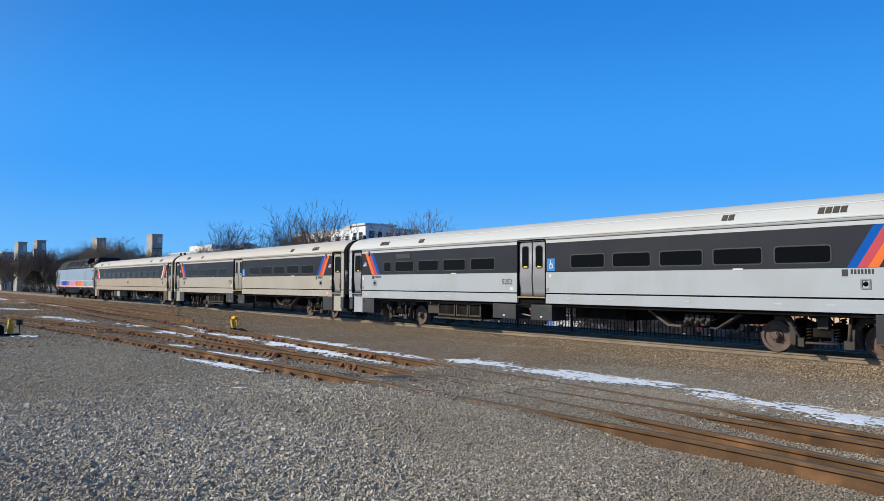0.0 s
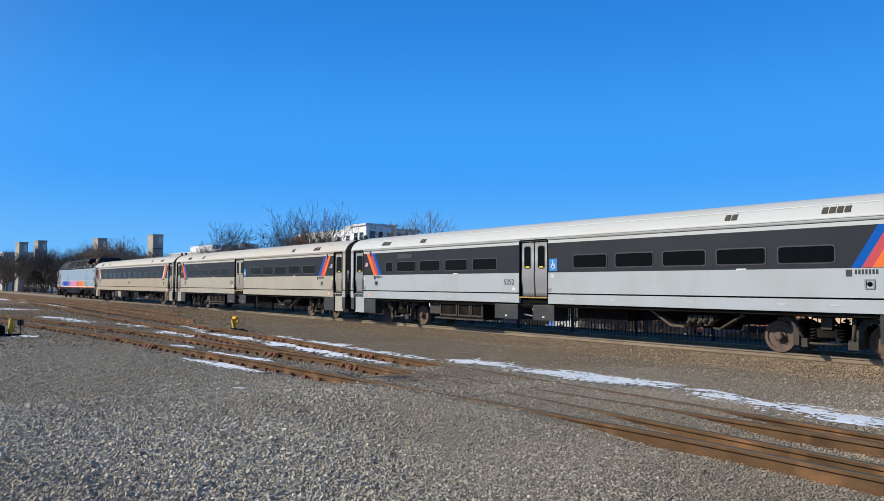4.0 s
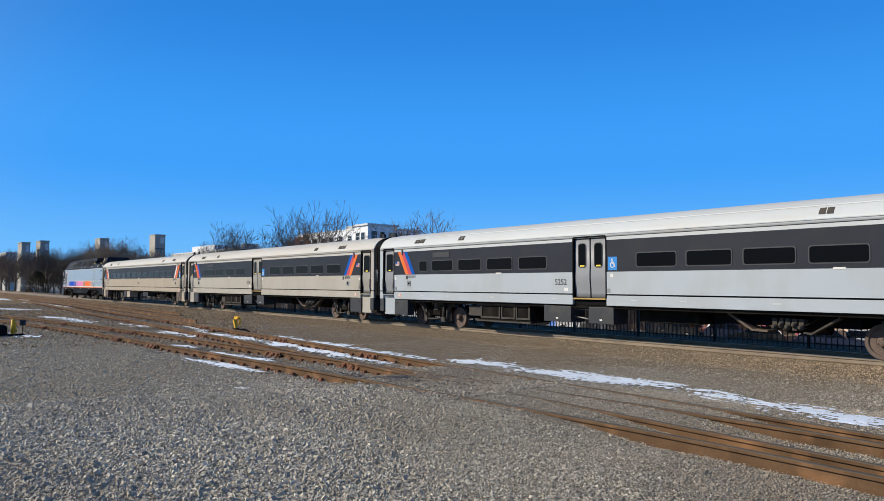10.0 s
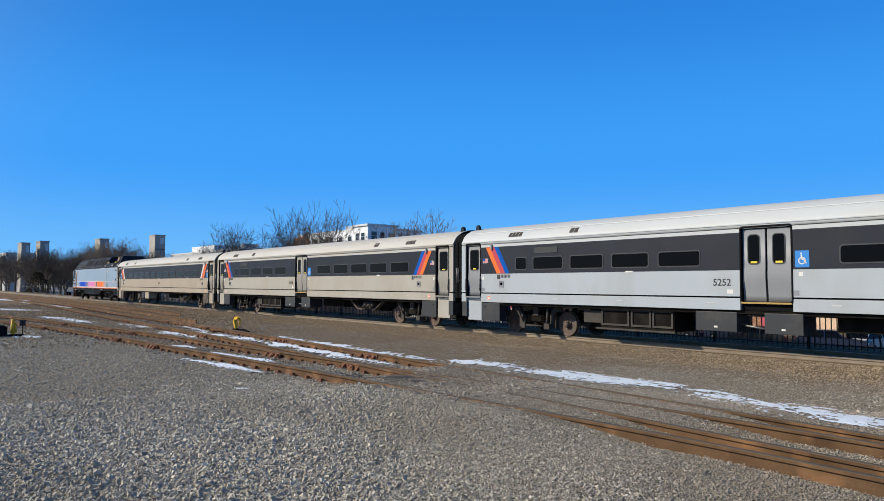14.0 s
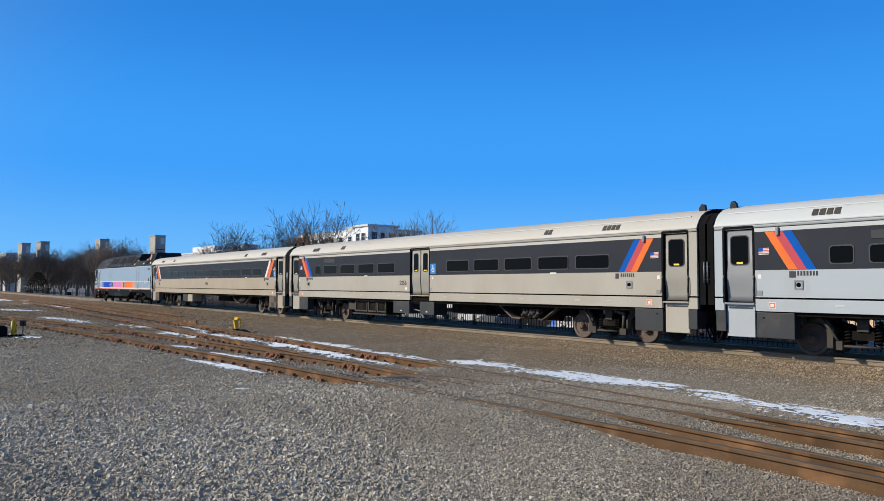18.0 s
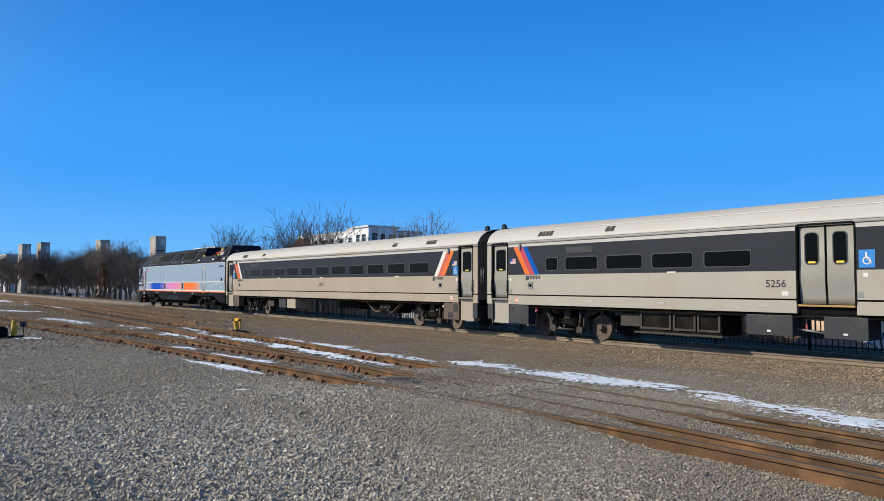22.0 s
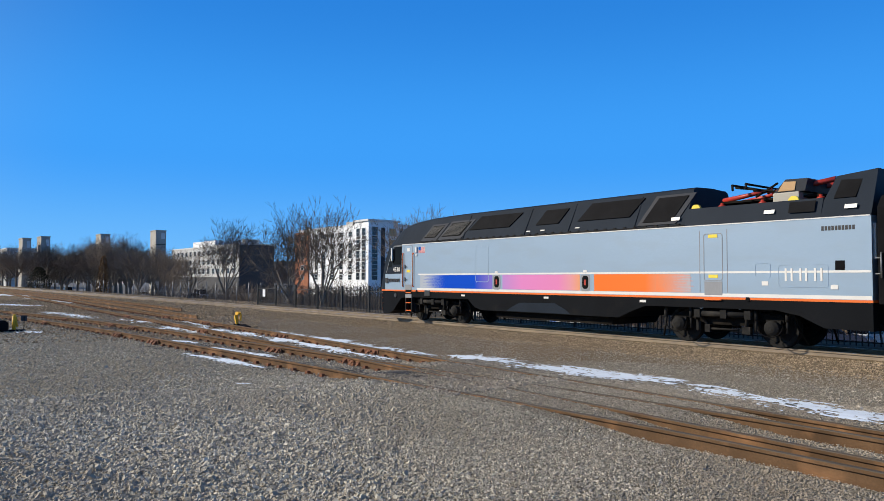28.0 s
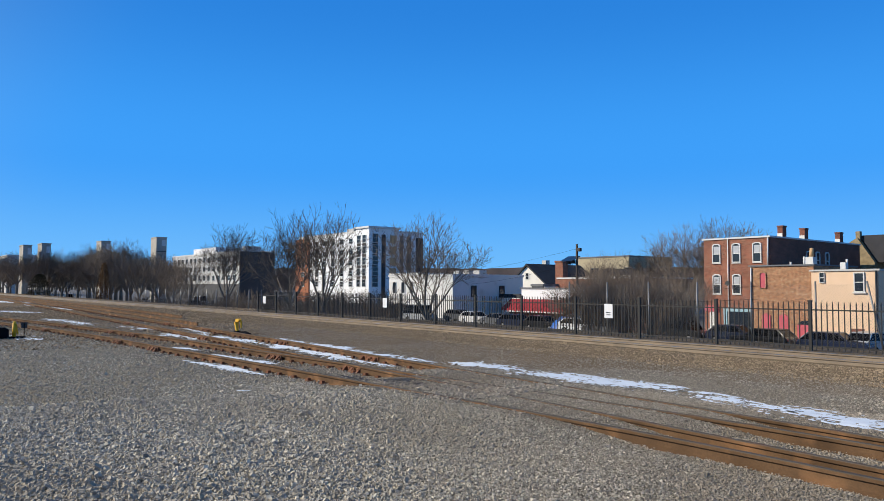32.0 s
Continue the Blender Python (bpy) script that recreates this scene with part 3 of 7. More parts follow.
LYING = "strip of old snow lying along the gravel"
snow_patch([(-14.2, 11.72), (-12.6, 11.45), (-11.2, 11.5), (-10.0, 11.45), (-8.9, 11.48), (-7.9, 11.68), (-7.1, 11.8)], 0.92, 1, LYING)
snow_patch([(-7.2, 11.40), (-6.4, 11.22), (-5.8, 11.06), (-5.2, 10.9), (-4.6, 10.8), (-3.4, 10.85)], 0.72, 2, LYING)
snow_patch([(-10.2, 12.1), (-9.6, 12.15), (-9.1, 12.2)], 0.16, 3, LYING)
snow_patch([(-8.8, 12.4), (-8.4, 12.38), (-7.9, 12.3)], 0.14, 4, LYING)
snow_patch([(-7.5, 12.1), (-7.1, 12.03), (-6.6, 11.95)], 0.16, 18, LYING)
snow_patch([(-5.8, 11.8), (-5.4, 11.77), (-4.9, 11.75)], 0.09, 19, LYING)
RAILSIDE = "strip of snow caught along a rusty rail"
snow_patch([(-24.6, 11.5), (-22.4, 11.4), (-19.6, 11.28), (-17.0, 11.0), (-14.3, 10.98)], 0.46, 5, RAILSIDE)
snow_patch([(-28.2, 9.85), (-24.4, 9.97), (-21.8, 10.02), (-18.6, 9.85), (-15.6, 9.62), (-13.9, 9.62)], 0.46, 6, RAILSIDE)
snow_patch([(-18.4, 6.08), (-17.2, 6.25), (-16.2, 6.38), (-14.4, 6.5)], 0.20, 7, RAILSIDE)
snow_patch([(-19.6, 7.25), (-18.0, 7.45), (-16.2, 7.62)], 0.24, 8, RAILSIDE)
snow_patch([(-29.4, 8.85), (-27.0, 9.0), (-24.6, 9.0)], 0.55, 9, RAILSIDE)
snow_patch([(-46.0, 7.35), (-42.0, 7.85), (-36.8, 8.15)], 0.50, 10, RAILSIDE)
snow_patch([(-35.6, 8.95), (-33.4, 9.15), (-31.6, 9.25)], 0.55, 11, RAILSIDE)
snow_patch([(-33.0, 10.9), (-30.0, 10.55), (-27.4, 10.1)], 0.22, 20, RAILSIDE)
snow_patch([(-22.4, 7.15), (-21.6, 7.35), (-20.9, 7.45)], 0.16, 21, RAILSIDE)
snow_patch([(-82.0, 11.4), (-72, 11.8), (-62.0, 12.1)], 0.75, 12, RAILSIDE)
snow_patch([(-104.0, 10.6), (-98, 11.4), (-90.0, 12.2)], 2.0, 13, RAILSIDE)
snow_patch([(-31.6, 3.6), (-30.2, 3.95), (-28.2, 4.25)], 0.55, 14, "patch of old snow beside the switch machine")
snow_patch([(-62.0, 6.6), (-59, 7.6), (-56.0, 8.6)], 0.9, 15, RAILSIDE)
snow_patch([(-12.15, 2.2), (-11.95, 2.3), (-11.65, 2.4)], 0.045, 16, "scrap of snow on the gravel")
snow_patch([(-12.65, 5.15), (-12.45, 5.22), (-12.3, 5.3)], 0.05, 17, "scrap of snow on the gravel")
snow_patch([(-13.4, 7.8), (-12.4, 7.76), (-11.4, 7.8), (-10.4, 7.74)], 0.22, 31, "dark patch of oily dirt between the buried rails", "oily_dirt", "oil", "dirt patch")

# ---- the train ----
# Every vehicle stands at x = its own place + run(t); the rows give seconds and metres.
RUN = [(0, -22.52), (3, -22.52), (3.5, -22.50), (5.5, -22.20), (6.5, -21.98), (7.5, -21.67), (8.5, -21.17), (9.5, -20.45), (10.5, -19.53),
       (11.5, -18.35), (12.5, -16.91), (13.5, -15.17), (14.5, -13.04), (16.5, -7.89), (17.5, -4.92), (18.5, -1.56), (19, 0.26), (19.5, 2.15),
       (20, 4.13), (20.5, 6.23), (21, 8.44), (21.5, 10.80), (22, 13.31), (22.5, 15.96), (23, 18.68), (23.5, 21.58), (24, 24.56),
       (24.5, 27.67), (25, 30.90), (25.5, 34.37), (27.5, 49.09), (28, 53.08), (28.5, 57.25), (29, 61.53), (29.5, 65.94), (30, 70.36),
       (30.5, 74.81), (31, 79.26), (32, 88.16)]
MOVING, ROLLING = [], []


def wheelset(parent, x, r, y_face, material):
    """Two flanged wheels on an axle, which roll as one."""
    bm = bmesh.new()
    for s in (-1, 1):
        g = s * GAUGE / 2
        prof = [(g + s * 0.075, r * 0.35), (g + s * 0.085, r * 0.40), (g + s * 0.05, r * 0.45), (g + s * 0.045, r * 0.74), (g + s * 0.08, r * 0.80),
                (g + s * 0.08, r * 0.985), (g + s * 0.072, r), (g - s * 0.03, r * 1.005), (g - s * 0.045, r * 1.06), (g - s * 0.06, r * 1.05), (g - s * 0.06, r * 0.8), (g - s * 0.02, r * 0.7), (g - s * 0.04, r * 0.3)]
        turned(bm, prof, 32)
        turned(bm, [(g + s * 0.07, r * 0.30), (g + s * 0.16, r * 0.28), (g + s * 0.19, r * 0.2), (g + s * 0.20, r * 0.1)], 16)
        for k in range(6):
            a = k * math.pi / 3
            rod(bm, (r * 0.2 * math.cos(a), g + s * 0.17, r * 0.2 * math.sin(a)), (r * 0.2 * math.cos(a), g + s * 0.21, r * 0.2 * math.sin(a)), 0.018, n=6)
    rod(bm, (0, -0.8, 0), (0, 0.8, 0), 0.08, n=12)
    ob = part("wheelset", bm, material, parent)
    ROLLING.append((ob, x, r))
    return ob


def truck(parent, x, base, r, rusty=False, boxed=False):
    """A two-axle truck: frame, springs, dampers, brakes and two wheelsets; boxed: axle boxes outside the wheels."""
    bm = bmesh.new()
    steel = M["loco_gear"] if boxed else M["frame_dust"]
    yi = 0.98 if boxed else 0.50
    for s in (-1, 1):
        prism(bm, [(x - base / 2 - 0.25, r + 0.14), (x - base / 2 + 0.30, r + 0.20), (x - 0.55, r + 0.02), (x + 0.55, r + 0.02), (x + base / 2 - 0.30, r + 0.20), (x + base / 2 + 0.25, r + 0.14),
                   (x + base / 2 + 0.25, r + 0.30), (x + base / 2 - 0.25, r + 0.38), (x + 0.5, r + 0.24), (x - 0.5, r + 0.24), (x - base / 2 + 0.25, r + 0.38), (x - base / 2 - 0.25, r + 0.30)], *sorted((s * yi, s * (yi + 0.12))))
    box(bm, x - 0.25, x + 0.25, -1.05, 1.05, r + 0.05, r + 0.30)
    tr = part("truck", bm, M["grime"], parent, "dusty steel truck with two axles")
    for s in (-1, 1):
        for k in (-1, 1):
            ax = x + k * base / 2
            if boxed:
                bm = bmesh.new()
                prism(bm, [(ax - 0.16, r - 0.16), (ax + 0.16, r - 0.16), (ax + 0.20, r + 0.20), (ax - 0.20, r + 0.20)], *sorted((s * 1.02, s * 1.16)))
                turned(bm, [(s * 1.16, 0.17), (s * 1.24, 0.16), (s * 1.26, 0.10)], 14, (ax, 0, r))
                part("axle_box", bm, steel, tr)
            # hanger arm that reaches over the wheel
            bm = bmesh.new()
            prism(bm, [(ax - k * 0.05, r + 0.52), (ax - k * 0.42, r + 0.58), (ax - k * 0.62, r + 0.30), (ax - k * 0.60, r - 0.18), (ax - k * 0.46, r - 0.18), (ax - k * 0.46, r + 0.24), (ax - k * 0.34, r + 0.42), (ax - k * 0.05, r + 0.44)], *sorted((s * 0.95, s * 1.06)))
            part("hanger", bm, steel, tr)
            bx = ax - k * (r + 0.10)
            part("brake_block", prism(bmesh.new(), [(bx - 0.05, r - 0.18), (bx + 0.05, r - 0.18), (bx + 0.06, r + 0.25), (bx - 0.06, r + 0.25)], *sorted((s * 0.70, s * 0.85))), steel, tr)
        for k in (-0.34, 0.34):
            part("spring", tube(bmesh.new(), [(x + k + 0.085 * math.cos(j * 0.7), s * 0.98 + 0.085 * math.sin(j * 0.7), r - 0.05 + 0.48 * j / 54) for j in range(55)], 0.02, 5), M["grime"], tr)
            part("damper_core", rod(bmesh.new(), (x + k, s * 0.98, r - 0.06), (x + k, s * 0.98, r + 0.44), 0.05, n=10), M["black"], tr)
        bm = bmesh.new()
        rod(bm, (x - 0.9, s * 1.22, r + 0.58), (x - 0.42, s * 1.18, r - 0.10), 0.035, n=8)
        rod(bm, (x + 0.42, s * 1.18, r - 0.10), (x - 0.42, s * 1.18, r - 0.10), 0.03, n=8)
        box(bm, x - 0.55, x - 0.40, s * 1.18 - 0.06, s * 1.18 + 0.06, r - 0.20, r + 0.02)
        part("stabiliser_bar", bm, steel, tr)
        bm = rod(bmesh.new(), (x + 0.72, s * 1.2, r + 0.56), (x + 0.66, s * 1.2, r - 0.1), 0.05, n=8)
        box(bm, x + 0.56, x + 0.80, s * 1.2 - 0.05, s * 1.2 + 0.05, r - 0.20, r + 0.0)
        part("damper", bm, steel, tr)
        part("drop_plate", one_box(x - 0.12, x + 0.14, *sorted((s * 1.02, s * 1.10)), r + 0.26, r + 0.62), steel, tr)
    for k in (-1, 1):
        wheelset(tr, x + k * base / 2, r, 0, M["wheel"] if rusty else M["loco_gear"] if boxed else M["wheel_steel"])
    return tr


def both(f):
    """Runs f for the near side and the far side of a vehicle, f(bm, s): two meshes."""
    out = []
    for s in (-1, 1):
        out.append(bmesh.new())
        f(out[-1], s)
    return out


WALL = 1.60
ROOF = [(-1.60, 3.30), (-1.60, 3.43), (-1.565, 3.50), (-1.50, 3.62), (-1.36, 3.77), (-1.12, 3.91), (-0.72, 4.01), (0, 4.05),
        (0.72, 4.01), (1.12, 3.91), (1.36, 3.77), (1.50, 3.62), (1.565, 3.50), (1.60, 3.43), (1.60, 3.30)]


def coach(number, place, paint, belly, roof, door, mid_door, stripes, label, rusty=False, tail=0.25):
    """A long commuter coach: shell, roof, dark window band, windows, doors, steps, stripes and running gear."""
    car = thing("passenger_coach", pose(place, TRACK_Y, 0), label, "train car", "coaches of the train")
    MOVING.append((car, place))
    half = 12.6
    back = half + tail       # the far end lies a little farther from the middle than the near one
    spans = [(-back, -12.33 - tail), (-11.45 - tail, -1.25), (0.15, 11.45), (12.33, half)] if mid_door else [(-back, -12.33 - tail), (-11.45 - tail, 11.45), (12.33, half)]
    # inner shell
    part("inner_shell", one_box(-back + 0.02, half - 0.02, -1.50, 1.50, 1.10, 3.35), M["black"], car)
    bm = prism(bmesh.new(), ROOF, -back, half, "x")
    for f in bm.faces:
        f.smooth = len(f.verts) == 4 and abs(f.normal.x) < 0.5
        if len(f.verts) > 4:
            for e in f.edges:
                e.smooth = False
    part("roof", bm, roof, car, "curved coach roof with shallow seams")
    part("drip_rail", both(lambda b, s: box(b, -back, half, min(s * 1.60, s * 1.618), max(s * 1.60, s * 1.618), 3.40, 3.425)), roof, car)
    part("roof_seam", both(lambda b, s: prism(b, [(s * 1.385, 3.755), (s * 1.375, 3.785), (s * 1.34, 3.80), (s * 1.35, 3.765)], -back + 0.3, half - 0.3, "x")), roof, car)
    for a, b in spans:
        long = b - a > 1
        for s in (-1, 1):
            y0, y1 = sorted((s * 1.502, s * WALL))
            part("lower_panel", one_box(a, b, y0, y1, 1.12, 1.44, bevel=0.006 if long else 0), belly, car)
            part("side_panel", one_box(a, b, y0, y1, 1.485, 2.19), paint, car)
            if long:
                part("window_band", one_box(a, b, y0, y1 - 0.002 if s > 0 else y1, 2.19, 3.20), M["band"], car, "charcoal window band")
            else:
                part("corner_post", one_box(a, b, y0, y1, 2.19, 3.32), paint, car)
            if long:
                part("letter_board", one_box(a, b, y0, y1, 3.20, 3.32), roof, car)
    # windows
    if mid_door:
        starts = [(-9.83, 0.58)] + [(-8.94 + 1.712 * k, 1.40) for k in range(4)] + [(1.28 + 1.711 * k, 1.42) for k in range(5)]
    else:
        starts = [(-9.74, 0.50)] + [(-8.90 + 1.70 * k, 1.37) for k in range(11)]
    for u, w in starts:
        for s in (-1, 1):
            o, inn = rounded(u, u + w, 2.31, 2.775, 0.09), rounded(u + 0.03, u + w - 0.03, 2.34, 2.745, 0.07)
            y0, y1 = sorted((s * (WALL - 0.01), s * (WALL + 0.012)))
            win = part("window", ring(bmesh.new(), o, inn, y0, y1), M["gasket"], car)
            yg = sorted((s * (WALL - 0.01), s * (WALL + 0.004)))
            part("pane", prism(bmesh.new(), inn, yg[0], yg[1]), M["pane"], win)
    # doors
    def leaf(u0, u1, name="door_leaf"):
        for s in (-1, 1):
            y0, y1 = sorted((s * 1.50, s * 1.535))
            side = [(1.36, -0.028), (1.52, -0.026), (1.68, -0.014), (1.84, 0.004), (1.98, 0.015), (2.12, 0.014), (2.28, 0.003), (2.34, 0.0), (3.27, 0.0)]
            bm = prism(bmesh.new(), [(s * (1.535 + d), z) for z, d in side] + [(s * 1.42, 3.27), (s * 1.42, 1.36)], u0, u1, "x")
            for f in bm.faces:
                f.smooth = len(f.verts) == 4
                if len(f.verts) > 4:
                    for e in f.edges:
                        e.smooth = False
            lf = part(name, bm, door, car, "grey sliding door leaf with a tall window")
            m = 0.10 if u1 - u0 > 0.7 else 0.13
            z0 = 2.33
            o, inn = rounded(u0 + m, u1 - m, z0, 3.14, 0.11), rounded(u0 + m + 0.025, u1 - m - 0.025, z0 + 0.025, 3.115, 0.09)
            ya = sorted((s * 1.53, s * 1.545))
            part("door_gasket", ring(bmesh.new(), o, inn, ya[0], ya[1]), M["gasket"], lf)
            ya = sorted((s * 1.53, s * 1.539))
            part("door_pane", prism(bmesh.new(), inn, ya[0], ya[1]), M["pane"], lf)
            c = (u0 + u1) / 2
            ya = sorted((s * 1.539, s * 1.543))
            part("sticker", one_box(c - 0.09, c + 0.09, ya[0], ya[1], z0 + 0.04, z0 + 0.09), M["sticker"], lf)
    if mid_door:
        leaf(-1.19, -0.58)
        leaf(-0.52, 0.09)
        part("threshold", both(lambda b, s: box(b, -1.22, 0.12, min(s * 1.45, s * 1.615), max(s * 1.45, s * 1.615), 1.30, 1.345)), M["threshold"], car, "yellow door threshold")
        part("door_frame", both(lambda b, s: ring(b, rounded(-1.25, 0.16, 1.30, 3.36, 0.08, 3), rounded(-1.21, 0.12, 1.345, 3.31, 0.07, 3), *sorted((s * 1.55, s * 1.612)))), M["black"], car)
        part("access_sign", both(lambda b, s: box(b, 0.22, 0.57, min(s * 1.60, s * 1.605), max(s * 1.60, s * 1.605), 2.24, 2.66)), M["sign_blue"], car, "blue access sign with a white figure")
        figure(car, 0.395, 2.45, 0.15)
        part("notice", both(lambda b, s: box(b, 0.31, 0.41, min(s * 1.60, s * 1.604), max(s * 1.60, s * 1.604), 2.02, 2.12)), M["white_mark"], car)
        part("hatch_plate", both(lambda b, s: box(b, 0.17, 0.31, min(s * 1.60, s * 1.606), max(s * 1.60, s * 1.606), 1.53, 1.66)), M["door_grey"], car)
        part("number_plate_bar", both(lambda b, s: box(b, -1.62, -1.45, min(s * 1.60, s * 1.604), max(s * 1.60, s * 1.604), 1.56, 1.67)), M["white_mark"], car)
        lettering("fleet_number", number, 0.27, pose(-1.77, -1.604, 1.775), M["grey_mark"], car)
    else:
        lettering("fleet_number", number, 0.27, pose(0.2, -1.604, 1.74), M["grey_mark"], car)
    for s2 in (-1, 1):
        before = set(car.children_recursive)
        u0, u1 = sorted((s2 * 11.53, s2 * 12.27))
        leaf(u0, u1, "end_door")
        part("end_door_frame", both(lambda b, s: ring(b, rounded(u0 - 0.09, u1 + 0.07, 1.28, 3.38, 0.06, 3), rounded(u0 - 0.03, u1 + 0.02, 1.33, 3.31, 0.05, 3), *sorted((s * 1.54, s * 1.608)))), M["black"], car)
        part("end_threshold", both(lambda b, s: box(b, u0 - 0.05, u1 + 0.05, min(s * 1.4, s * 1.61), max(s * 1.4, s * 1.61), 1.28, 1.33)), door, car)
        st = part("step_well", both(lambda b, s: box(b, u0 - 0.02, u1 + 0.02, min(s * 1.2, s * 1.52), max(s * 1.2, s * 1.52), 0.42, 1.28, bevel=0.01)), belly, car, "panel that closes the boarding steps")
        part("kick_plate", both(lambda b, s: box(b, u0 + 0.03, u1 - 0.03, min(s * 1.52, s * 1.528), max(s * 1.52, s * 1.528), 1.17, 1.21)), M["dark_box"], st)
        i0, i1 = sorted((s2 * 10.46, s2 * 11.44))
        skirt = part("skirt_box", both(lambda b, s: box(b, i0, i1, min(s * 1.2, s * 1.56), max(s * 1.2, s * 1.56), 0.43, 1.09, bevel=0.012)), M["dark_box"] if mid_door else M["grimed_box"], car, "box beside the steps")
        if not mid_door:
            part("access_sign", one_box(s2 * 11.25 - 0.15, s2 * 11.25 + 0.15, -1.605, -1.60, 2.22, 2.56), M["sign_blue"], car, "blue access sign with a white figure")
            figure(car, s2 * 11.25, 2.39, 0.12)
            for a, b, z0, z1 in ((i0 + 0.28, i0 + 0.62, 0.48, 0.72), (i1 - 0.36 if s2 > 0 else i0 + 0.02, i1 - 0.06 if s2 > 0 else i0 + 0.26, 0.74, 1.05)):
                part("clean_patch", one_box(a, b, -1.562, -1.56, z0, z1), M["dark_box"], skirt, "patch wiped clean of grime")
        part("skirt_latch", one_box(s2 * 11.25 - 0.03, s2 * 11.25 + 0.03, -1.566, -1.56, 0.93, 0.97), M["black"], skirt)
        part("corner_sill", both(lambda b, s: box(b, min(s2 * 12.3, s2 * 12.58), max(s2 * 12.3, s2 * 12.58), min(s * 1.1, s * 1.59), max(s * 1.1, s * 1.59), 0.55, 1.13, bevel=0.01)), M["dark_box"], car)
        for k in (-1, 1):
            x = (u0 if k < 0 else u1) + k * 0.055
            part("grab_rail", both(lambda b, s: (rod(b, (x, s * 1.60, 1.50), (x, s * 1.66, 1.58), 0.014, n=6), rod(b, (x, s * 1.66, 1.58), (x, s * 1.66, 1.98), 0.014, n=6), rod(b, (x, s * 1.66, 1.98), (x, s * 1.60, 2.06), 0.014, n=6))), M["galv"], car)
        # end wall, diaphragm and gangway
        bm = prism(bmesh.new(), [(y * 0.97, z) for y, z in ROOF] + [(1.5, 1.05), (-1.5, 1.05)], s2 * half, s2 * (half + 0.06), "x")
        part("end_wall", bm, M["black"], car, "dark end wall")
        bm = bmesh.new()
        for k in range(4):
            a = half + 0.06 + k * 0.075
            prism(bm, [(-0.55, 1.2), (0.55, 1.2), (0.62, 3.2), (0.45, 3.45), (-0.45, 3.45), (-0.62, 3.2)] if k % 2 else [(-0.6, 1.15), (0.6, 1.15), (0.68, 3.25), (0.5, 3.52), (-0.5, 3.52), (-0.68, 3.25)], s2 * a, s2 * (a + 0.07), "x")
        part("diaphragm", bm, M["black"], car, "black rubber gangway bellows")
        part("cheek_plate", both(lambda b, s: prism(b, [(s * 1.05, 1.25), (s * 1.56, 1.25), (s * 1.56, 3.50), (s * 1.30, 3.78), (s * 1.05, 3.85)], s2 * (half + 0.062), s2 * (half + 0.30), "x")), M["black"], car, "dark folding plate at the coach end")
        part("end_ladder", both(lambda b, s: [rod(b, (s2 * (half + 0.05), s * 1.5, z), (s2 * (half + 0.36), s * 1.57, z), 0.014, n=6) for z in (1.95, 2.32)] + [rod(b, (s2 * (half + 0.22), s * 1.60, 1.85), (s2 * (half + 0.22), s * 1.60, 2.45), 0.02, n=6)]), M["galv"], car)
        part("coupler", rod(bmesh.new(), (s2 * half, 0, 0.85), (s2 * (half + 0.42), 0, 0.85), 0.12, n=8), M["grime"], car)
        for y in (-1.15, -0.95, -0.7, 0.8, 1.0):
            pts = [Vector((s2 * (half - 0.05 + 0.45 * k / 8), y, 0.78 - 0.52 * math.sin(math.pi * k / 8))) for k in range(9)]
            part("hose", tube(bmesh.new(), pts, 0.024), M["black"], car, "black hose between the coaches")
        # stripes
        n = len(stripes)
        order = stripes if s2 > 0 else stripes
        width = 0.23
        for k, c in enumerate(order):
            b0 = 9.88 + (3 - n) * width + k * width
            pts = [(b0, 2.20), (b0 + width, 2.20), (b0 + width + 0.60, 3.19), (b0 + 0.60, 3.19)]
            pts = [(s2 * u, z) for u, z in pts]
            for s in (-1, 1):
                ya = sorted((s * WALL, s * (WALL + 0.004)))
                part("stripe", prism(bmesh.new(), pts, ya[0], ya[1]), M[c], car, c.replace("_", " ") + " slanted stripe")
        bar = s2 * 9.95
        bm = bmesh.new()
        xs = [(9.76, 9.90)] + [(9.96 + 0.076 * k, 10.01 + 0.076 * k) for k in range(7)]
        if s2 < 0:
            xs = [(-10.55, -10.38)] + [(-10.35 + 0.076 * k, -10.30 + 0.076 * k) for k in range(7)]
        for k, (a, b) in enumerate(xs):
            box(bm, a, b, -1.603, -1.60, 1.99 if k == 0 else 2.04, 2.155)
        part("operator_mark", bm, M["grey_mark"], car, "dark bars of an operator's mark")
        fl = s2 * 11.2
        part("flag", one_box(fl - 0.14, fl + 0.14, -1.604, -1.60, 2.60, 2.77), M["white_mark"], car)
        part("flag_canton", one_box(fl - 0.14, fl - 0.02, -1.606, -1.604, 2.68, 2.77), M["blue"], car)
        bm = bmesh.new()
        for z in (2.615, 2.655):
            box(bm, fl - 0.14, fl + 0.14, -1.606, -1.604, z, z + 0.02)
        for z in (2.695, 2.735):
            box(bm, fl - 0.02, fl + 0.14, -1.606, -1.604, z, z + 0.02)
        part("flag_stripe", bm, M["pink"], car)
        sq = s2 * 10.28 if s2 > 0 else s2 * 10.32
        part("light_box", ring(bmesh.new(), rounded(sq - 0.11, sq + 0.11, 1.69, 1.93, 0.015, 2), rounded(sq - 0.075, sq + 0.075, 1.725, 1.895, 0.02, 2), -1.62, -1.60), M["door_grey"], car)
        part("light_lens", turned(bmesh.new(), [(0, 0.06), (-0.012, 0.055), (-0.02, 0.03)], 14, (sq, -1.60, 1.81)), M["pane"], car)
